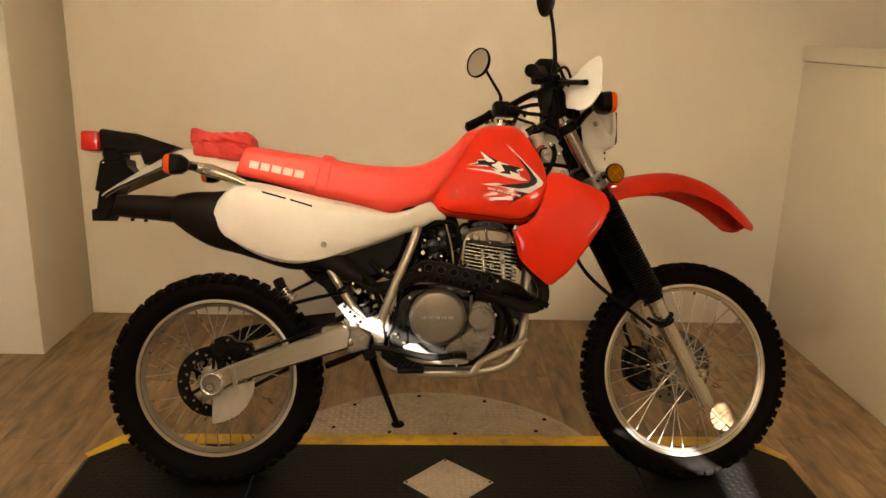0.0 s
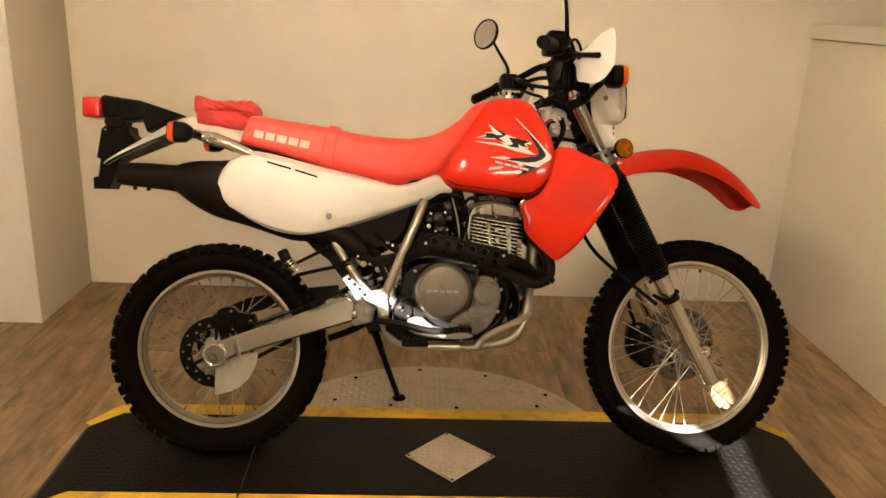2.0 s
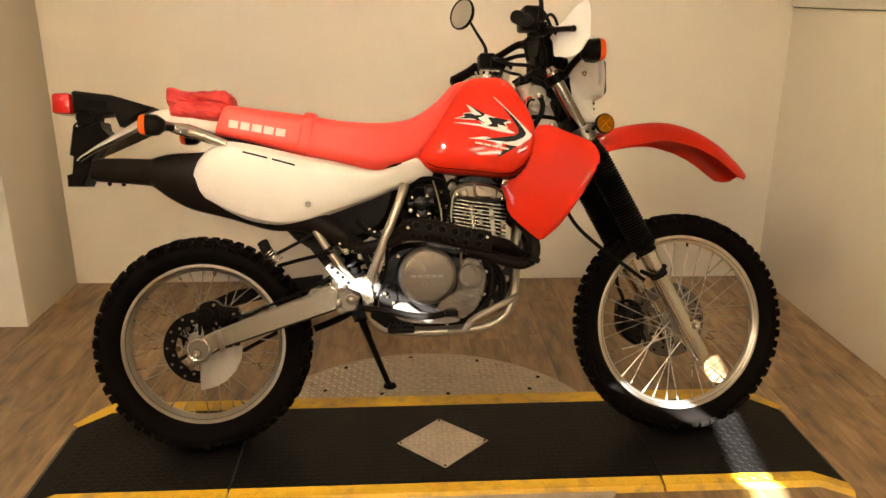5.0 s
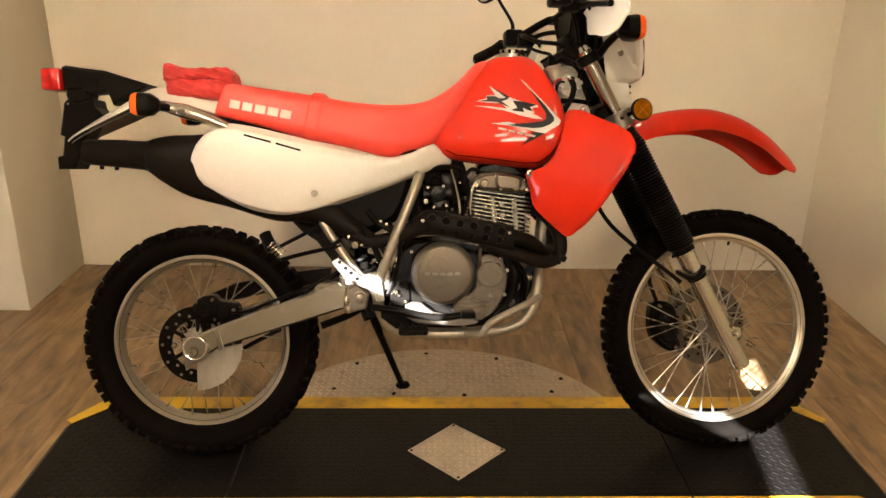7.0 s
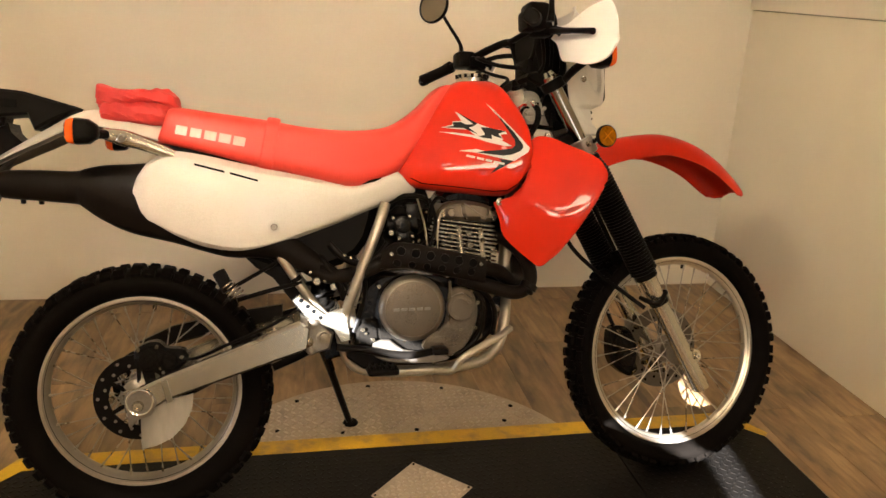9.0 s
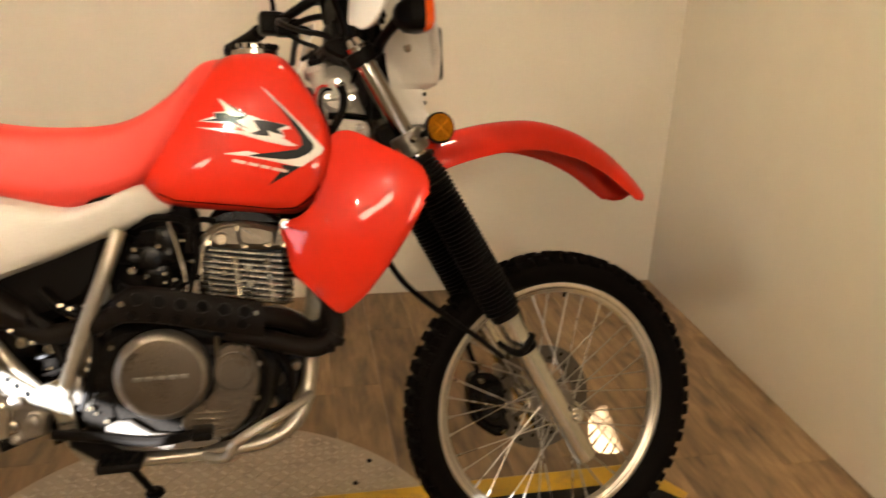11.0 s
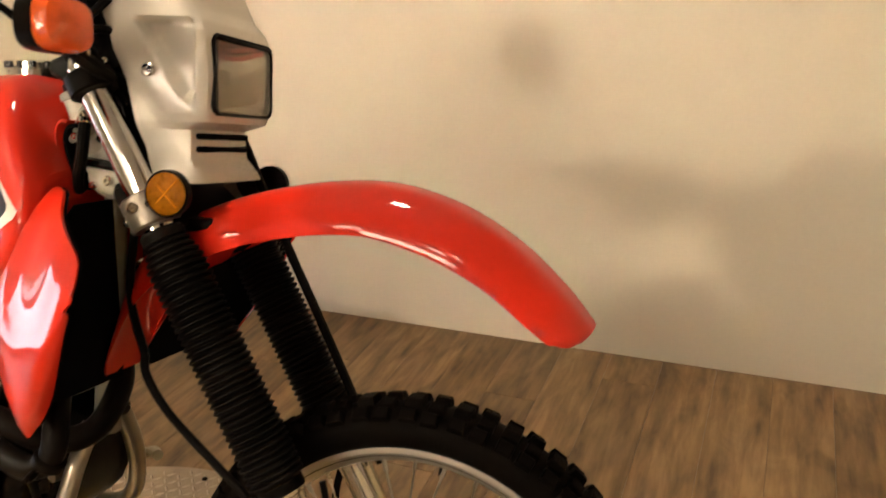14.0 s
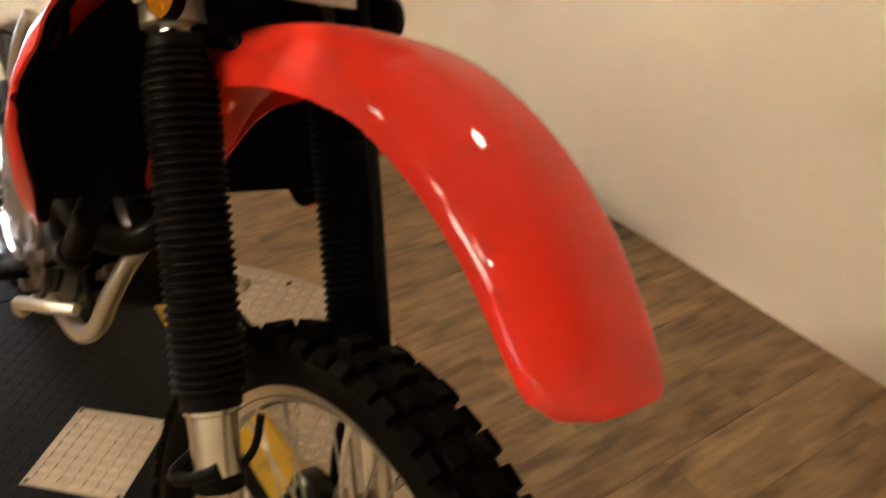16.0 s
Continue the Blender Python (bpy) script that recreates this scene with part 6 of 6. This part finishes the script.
for i in range(len(cowl_sections) - 1):
    a, c = cowl_sections[i], cowl_sections[i + 1]
    for k in range(5):
        dense.append([p + (q - p) * k / 5 for p, q in zip(a, c)])
dense.append(list(cowl_sections[-1]))
loops = []
for z, xr, xf, wr, wf in dense:
    pts = []
    for k in range(33):
        f = k / 32
        x = xr + (xf - 0.014 - xr) * f
        left, right = 1.090 + (1.160 - z) * 0.66, min(1.167, xf - 0.012)
        dip = 0.013 * clamp((x - left) / 0.009) * clamp((right - x) / 0.006) * clamp((z - 1.066) / 0.014) * clamp((1.170 - z) / 0.008)
        ridge = 1.071 + (1.127 - z) * 0.753
        tuck = min(0.014, 0.5 * max(0.0, ridge - x - 0.004)) * clamp((1.130 - z) / 0.015) * clamp((z - 0.975) / 0.03)
        pts.append((x, -(wr + (wf - wr) * f) + dip + tuck))
    pts += [(xf - 0.004, -wf + 0.006), (xf, -wf + 0.018), (xf + 0.002, -wf * 0.4), (xf + 0.003, 0)]
    pts = pts + [(x, -y) for x, y in pts[-2::-1]]
    loops.append([Vector((x, y, z)) for x, y in pts])
cowl_mesh = sheet(bmesh.new(), loops, -0.003)
# the opening for the lamp
hole = [f for f in cowl_mesh.faces if f.calc_center_median().x > 1.165 and abs(f.calc_center_median().y) < 0.071 and abs(f.calc_center_median().z - 1.1005) < 0.049]
bmesh.ops.delete(cowl_mesh, geom=hole, context="FACES")
cowl = part("headlight_cowl", cowl_mesh, WHITE, bike, "cream white headlight cowl", 40, m=STEER)


def lamp_loop(x, hw, hh):
    """A rounded rectangle round the headlight's axis, closed."""
    pts = [(-1, -0.80), (-0.95, -0.93), (-0.86, -1), (0.86, -1), (0.95, -0.93), (1, -0.80), (1, 0.80), (0.95, 0.93), (0.86, 1), (-0.86, 1), (-0.95, 0.93), (-1, 0.80), (-1, -0.80)]
    return [Vector((x - 0.003, sy * hw, 1.1005 + sz * hh)) for sy, sz in pts]


bz = part("headlight", sheet(bmesh.new(), [lamp_loop(x, a, c) for x, a, c in ((1.150, 0.0755, 0.0510), (1.1875, 0.0755, 0.0510), (1.1895, 0.0745, 0.0500), (1.1888, 0.0728, 0.0484), (1.172, 0.0722, 0.0478))], 0.0008), BLACK, bike, "rectangular headlight with clear glass", m=STEER)
bowl = []
for k in range(15):
    f = 1 - k / 14.4
    hw, hh = 0.0724 * f, 0.0480 * f ** 0.9
    bowl.append([Vector((1.112 + 0.060 * f * f, math.copysign(abs(math.cos(a)) ** (0.35 + 0.65 * (1 - f)), math.cos(a)) * hw, 1.1005 + math.copysign(abs(math.sin(a)) ** (0.35 + 0.65 * (1 - f)), math.sin(a)) * hh)) for a in (2 * math.pi * q / 48 for q in range(49))])
part("reflector_bowl", sheet(bmesh.new(), bowl, 0.0008), REFLECTOR, bz, m=STEER)
part("bulb", lathe(bmesh.new(), [(0, 0.009), (0.016, 0.009), (0.024, 0.006), (0.026, 0.002)], (1.116, 0, 1.1005), (1, 0, 0), 16), CHROME, bz, m=STEER)
lens = part("lens", rings(bmesh.new(), [lamp_loop(x, a, c)[:-1] for x, a, c in ((1.1838, 0.0722, 0.0478), (1.1880, 0.0716, 0.0472), (1.1898, 0.068, 0.0440))]), GLASS, bz, m=STEER)
for k in range(9):
    part("lens_flute", block(bmesh.new(), (1.1722, -0.052 + k * 0.0052, 1.092), (1.1734, -0.0492 + k * 0.0052, 1.112), 0.0006), GLASS, bz, m=STEER)
# black bar puts the recess's shade along the top of the glass
part("top_shade_bar", block(bmesh.new(), (1.1850, -0.0715, 1.1435), (1.1885, 0.0715, 1.1485), 0.002), RUBBER, bz, m=STEER)
for z in (1.022, 1.005):
    part("vent_slot", block(bmesh.new(), (1.1495, -0.064, z - 0.0042), (1.1555, 0.064, z + 0.0042), 0.003), DEEPBLACK, cowl, m=STEER)
bolt("cowl_screw", (1.108, -0.1005, 1.103), (0.15, -1, 0), 0.0085, CHROME, cowl, m=STEER)
bolt("cowl_screw", (1.108, 0.1005, 1.103), (0.15, 1, 0), 0.0085, CHROME, cowl, m=STEER)
for s in (-1, 1):
    turn_signal((1.094, -0.236 if s < 0 else 0.196, 1.137), (1, s * 0.05, 0.02), [(1.058, s * 0.20, 1.128), (1.050, s * 0.15, 1.112), (1.048, s * 0.10, 1.095)], m=STEER, R=0.031 if s < 0 else 0.028, wide=1.25 if s < 0 else 1.1)

# bars, controls, mirrors
bar = part("handlebar", tube(bmesh.new(), [(0.825, 0.39, 1.177), (0.88, 0.29, 1.200), (0.925, 0.21, 1.216), (0.984, 0.10, 1.236), (0.992, 0.06, 1.180), (0.994, 0, 1.150),
                                             (0.992, -0.06, 1.180), (0.984, -0.10, 1.236), (0.925, -0.21, 1.216), (0.88, -0.29, 1.200), (0.825, -0.39, 1.177)], 0.011, 12), BLACK, bike, "black handlebar", m=STEER)
part("cross_bar", tube(bmesh.new(), [(0.984, 0.10, 1.236), (0.984, -0.10, 1.236)], 0.008, 10), BLACK, bar, m=STEER)
part("bar_clamp", block(bmesh.new(), (0.975, -0.045, 1.105), (1.015, 0.045, 1.165), 0.006), BLACK, bar, m=STEER)
for s in (-1, 1):
    part("grip", tube(bmesh.new(), [(0.822, s * 0.395, 1.176), (0.826, s * 0.388, 1.178), (0.86, s * 0.325, 1.191), (0.878, s * 0.292, 1.200)], [0.019, 0.017, 0.016, 0.018], 16), RUBBER, bar, m=STEER)
    part("switch_box", block(bmesh.new(), (0.872, s * 0.235 - 0.028, 1.185), (0.925, s * 0.235 + 0.028, 1.232), 0.008), BLACK, bar, m=STEER)
    part("lever_perch", block(bmesh.new(), (0.905, s * 0.215 - 0.02, 1.178), (0.955, s * 0.215 + 0.02, 1.215), 0.006), BLACK, bar, m=STEER)
    part("lever", tube(bmesh.new(), [(0.940, s * 0.21, 1.192), (0.955, s * 0.25, 1.186), (0.960, s * 0.33, 1.168), (0.966, s * 0.405, 1.150)], [0.009, 0.0085, 0.007, 0.008], 10), BLACK, bar, m=STEER)
    stem = part("mirror_stem", tube(bmesh.new(), [(0.913, s * 0.29, 1.205), (0.913, s * 0.295, 1.245), (0.910, s * 0.30, 1.275), (0.885, s * 0.315, 1.325), (0.868, s * 0.325, 1.360)] if s > 0 else
                [(0.908, -0.315, 1.19), (0.910, -0.318, 1.23), (0.904, -0.325, 1.30), (0.892, -0.33, 1.37)], [0.010, 0.007, 0.0055, 0.005, 0.005], 10), BLACK, bike, "black mirror on a thin stem", m=STEER)
    mc = Vector((0.843, 0.335, 1.390)) if s > 0 else Vector((0.878, -0.335, 1.395))
    look_back = Vector((-0.80, -0.58 * s, 0.10))
    part("mirror_shell", lathe(bmesh.new(), [(0.003, 0.0475), (0.008, 0.0488), (0.0085, 0.0505), (0.006, 0.0530), (0.0, 0.0535), (-0.006, 0.050), (-0.014, 0.040), (-0.020, 0.021), (-0.022, 0.001)], mc, look_back, 32, caps=False), BLACK, stem, m=STEER)
    part("mirror_glass", lathe(bmesh.new(), [(0.0035, 0.0482), (0.0052, 0.0482)], mc, look_back, 32), MIRROR, stem, "round mirror glass", m=STEER)
# white hand guards ahead of the levers
guard_rows = [(0.165, 1.188, 1.220), (0.21, 1.164, 1.209), (0.245, 1.130, 1.206), (0.268, 1.112, 1.209), (0.30, 1.104, 1.216), (0.34, 1.094, 1.221), (0.39, 1.080, 1.220), (0.432, 1.074, 1.214), (0.455, 1.073, 1.198), (0.475, 1.074, 1.178), (0.492, 1.077, 1.156), (0.504, 1.084, 1.134), (0.510, 1.096, 1.118)]
for s in (-1, 1):
    rows = curve_points([(y, lo, hi) for y, lo, hi in (guard_rows if s < 0 else [r for r in guard_rows if 0.2 < r[0] < 0.38])], 4)
    loops = []
    for y, lo, hi in rows:
        loop = []
        for j in range(11):
            z = lo + (hi - lo) * j / 10
            x = 0.957 + 0.30 * (z - 1.10) + 0.006 * math.sin(math.pi * j / 10)
            loop.append(Vector((x, s * y, z)))
        loops.append(loop)
    g = part("hand_guard", sheet(bmesh.new(), loops, 0.003), GUARDW, bike, "milky white plastic hand guard", m=STEER)
    part("guard_stay", tube(bmesh.new(), [(0.935, s * 0.225, 1.200), (0.972, s * 0.225, 1.197), (0.985, s * 0.24, 1.19)], 0.007, 8), BLACK, g, m=STEER)
part("brake_cylinder", block(bmesh.new(), (0.880, -0.265, 1.205), (0.935, -0.205, 1.250), 0.010), BLACK, bar, m=STEER)
part("instrument_pod", slab(bmesh.new(), [(0.985, 1.18), (1.00, 1.245), (1.045, 1.235), (1.075, 1.17), (1.06, 1.10), (1.01, 1.10)], -0.085, 0.085, 0.012, 2), BLACK, bike, m=STEER)
for x, y, z, r in ((1.02, -0.088, 1.205, 0.007), (1.05, -0.088, 1.15, 0.006), (1.00, -0.10, 1.10, 0.008), (1.035, -0.086, 1.115, 0.005), (0.955, -0.13, 1.215, 0.006)):
    bolt("bracket_bolt", (x, y, z), (0, -1, 0), r, CHROME, bike, m=STEER)
part("cowl_bracket", tube(bmesh.new(), [(1.050, -0.155, 1.150), (1.052, -0.125, 1.172), (1.056, -0.100, 1.195)], 0.006, 8), BLACK, bike, m=STEER)
part("cowl_bracket", tube(bmesh.new(), [(1.046, -0.160, 1.140), (1.050, -0.120, 1.150), (1.058, -0.098, 1.150)], 0.006, 8), BLACK, bike, m=STEER)
bolt("bracket_bolt", (1.052, -0.150, 1.118), (0.8, -0.6, 0), 0.008, CHROME, bike, m=STEER)
part("wiring_box", slab(bmesh.new(), [(1.025, 1.10), (1.08, 1.10), (1.10, 1.02), (1.08, 0.98), (1.05, 1.0)], -0.07, 0.07, 0.010), BLACK, bike, m=STEER)
part("horn", lathe(bmesh.new(), [(-0.02, 0.02), (-0.012, 0.032), (0.008, 0.034), (0.012, 0.028), (0.013, 0.008)], (1.130, 0.115, 0.945), (1, 0.2, 0), 24), BLACK, bike, m=STEER)
cables = [
    ([(0.935, -0.215, 1.215), (0.960, -0.17, 1.262), (1.00, -0.12, 1.235), (1.018, -0.10, 1.17), (1.022, -0.07, 1.10)], 0.0055), ([(0.93, 0.20, 1.21), (0.90, 0.12, 1.19), (0.93, 0.05, 1.16), (0.97, -0.03, 1.135), (1.00, -0.04, 1.10)], 0.006),
    ([(0.92, 0.24, 1.19), (0.965, 0.16, 1.205), (1.0, 0.06, 1.19), (1.03, -0.04, 1.15), (1.050, -0.04, 1.06), (1.045, -0.02, 0.97)], 0.007), ([(1.00, -0.09, 1.12), (0.985, -0.095, 1.105), (0.985, -0.08, 1.09), (1.00, -0.06, 1.08)], 0.006),
    ([(0.93, -0.20, 1.20), (0.99, -0.16, 1.255), (1.04, -0.08, 1.22), (1.04, -0.03, 1.10), (0.99, -0.05, 1.02)], 0.0045), ([(0.91, 0.22, 1.205), (0.96, 0.19, 1.24), (1.02, 0.12, 1.22), (1.05, 0.06, 1.12), (1.04, 0.04, 1.0)], 0.0045),
    ([(0.93, -0.23, 1.21), (0.99, -0.20, 1.19), (1.03, -0.13, 1.14), (1.05, -0.07, 1.06)], 0.005), ([(0.92, 0.22, 1.19), (0.95, 0.15, 1.155), (0.97, 0.08, 1.13), (0.93, 0.03, 1.10)], 0.005),
    ([(0.94, -0.20, 1.19), (0.97, -0.15, 1.15), (0.985, -0.10, 1.12), (0.95, -0.05, 1.085)], 0.005),
    ([(1.02, 0.05, 1.13), (1.105, 0.100, 1.045), (1.155, 0.100, 0.955), (1.198, 0.099, 0.867), (1.254, 0.099, 0.757), (1.310, 0.098, 0.645), (1.360, 0.095, 0.545)], 0.0075),
    ([(1.062, -0.055, 0.720), (1.068, -0.060, 0.690), (1.105, -0.062, 0.640), (1.180, -0.064, 0.576), (1.238, -0.072, 0.532), (1.285, -0.105, 0.488)], 0.006),
    ([(1.040, -0.04, 1.0), (1.045, -0.05, 0.90), (1.040, -0.055, 0.80), (1.062, -0.055, 0.720)], 0.006),
    ([(1.318, -0.112, 0.500), (1.336, -0.088, 0.512), (1.344, -0.072, 0.545), (1.336, -0.066, 0.580)], 0.0045)]
for pts, r in cables:
    part("control_cable", tube(bmesh.new(), pts, r, 8), RUBBER, bike, m=STEER)
part("cable_clip", tube(bmesh.new(), [(1.283, -0.085, 0.515), (1.300, -0.128, 0.502), (1.322, -0.128, 0.508), (1.346, -0.110, 0.530)], [0.006, 0.008, 0.007, 0.009], 10), RUBBER, bike, m=STEER)
part("cable_band", lathe(bmesh.new(), [(-0.008, 0.0255), (-0.006, 0.027), (0.006, 0.027), (0.008, 0.0255)], fork_at(0.505, -0.098), FORK, 24), RUBBER, bike, m=STEER)
cal = part("front_caliper", slab(bmesh.new(), [(1.268, 0.402), (1.292, 0.420), (1.330, 0.410), (1.352, 0.376), (1.350, 0.320), (1.362, 0.285), (1.335, 0.268), (1.298, 0.288), (1.268, 0.325)], 0.046, 0.092, 0.010, 3), ENGINE, bike, "dark cast front brake caliper", m=STEER)
part("caliper_bridge", slab(bmesh.new(), [(1.282, 0.392), (1.330, 0.396), (1.345, 0.350), (1.335, 0.300), (1.300, 0.305), (1.280, 0.340)], 0.026, 0.050, 0.006, 3), ENGINE, cal, m=STEER)
for z in (0.330, 0.372):
    part("caliper_cup", lathe(bmesh.new(), [(-0.004, 0.017), (0.004, 0.017), (0.006, 0.012), (0.006, 0.004)], (1.312, 0.028, z), (0, -1, 0), 18), ENGINE, cal, m=STEER)
part("caliper_bracket", slab(bmesh.new(), [(1.330, 0.430), (1.362, 0.420), (1.372, 0.360), (1.385, 0.300), (1.366, 0.292), (1.345, 0.345)], 0.066, 0.080, 0.004, 2), CAST, cal, m=STEER)
for x, z in ((1.290, 0.405), (1.340, 0.285), (1.352, 0.412), (1.376, 0.306)):
    bolt("bolt", (x, 0.046, z), (0, -1, 0), 0.006, BRASS, cal, m=STEER, tall=0.012)
part("brake_hose", tube(bmesh.new(), [(1.31, 0.09, 0.40), (1.285, 0.10, 0.47), (1.29, 0.115, 0.55), (1.26, 0.118, 0.64)], 0.006, 8), RUBBER, bike, m=STEER)

# ---- floor planks ----
PW, PL = 0.150, 1.22
rng = random.Random(5)


def plank_mesh(length):
    b = bmesh.new()
    loops = []
    for z, k in ((-0.006, 0.0), (-0.0007, 0.0), (0.0, 0.0007)):
        loops.append([Vector((x, y, z)) for x, y in ((-PW / 2 + 0.0004 + k, k + 0.0004), (PW / 2 - 0.0004 - k, k + 0.0004), (PW / 2 - 0.0004 - k, length - k - 0.0004), (-PW / 2 + 0.0004 + k, length - k - 0.0004))])
    rings(b, loops)
    return mesh_of("plank", b, PLANK, 20)


full = plank_mesh(PL)
rows = int((RIGHT + 1.0 - WEST) / PW) + 1
for i in range(rows):
    x = RIGHT - PW / 2 - i * PW + PW * 6
    off = rng.uniform(0, PL)
    y = BACK
    first = off
    while y > SOUTH:
        length = first if first and first > 0.08 else PL
        first = None
        me = full if length == PL else plank_mesh(length)
        ob = new("plank", me)
        ob.location = (x, y - length, 0)
        ob.parent = floor_ob
        y -= length
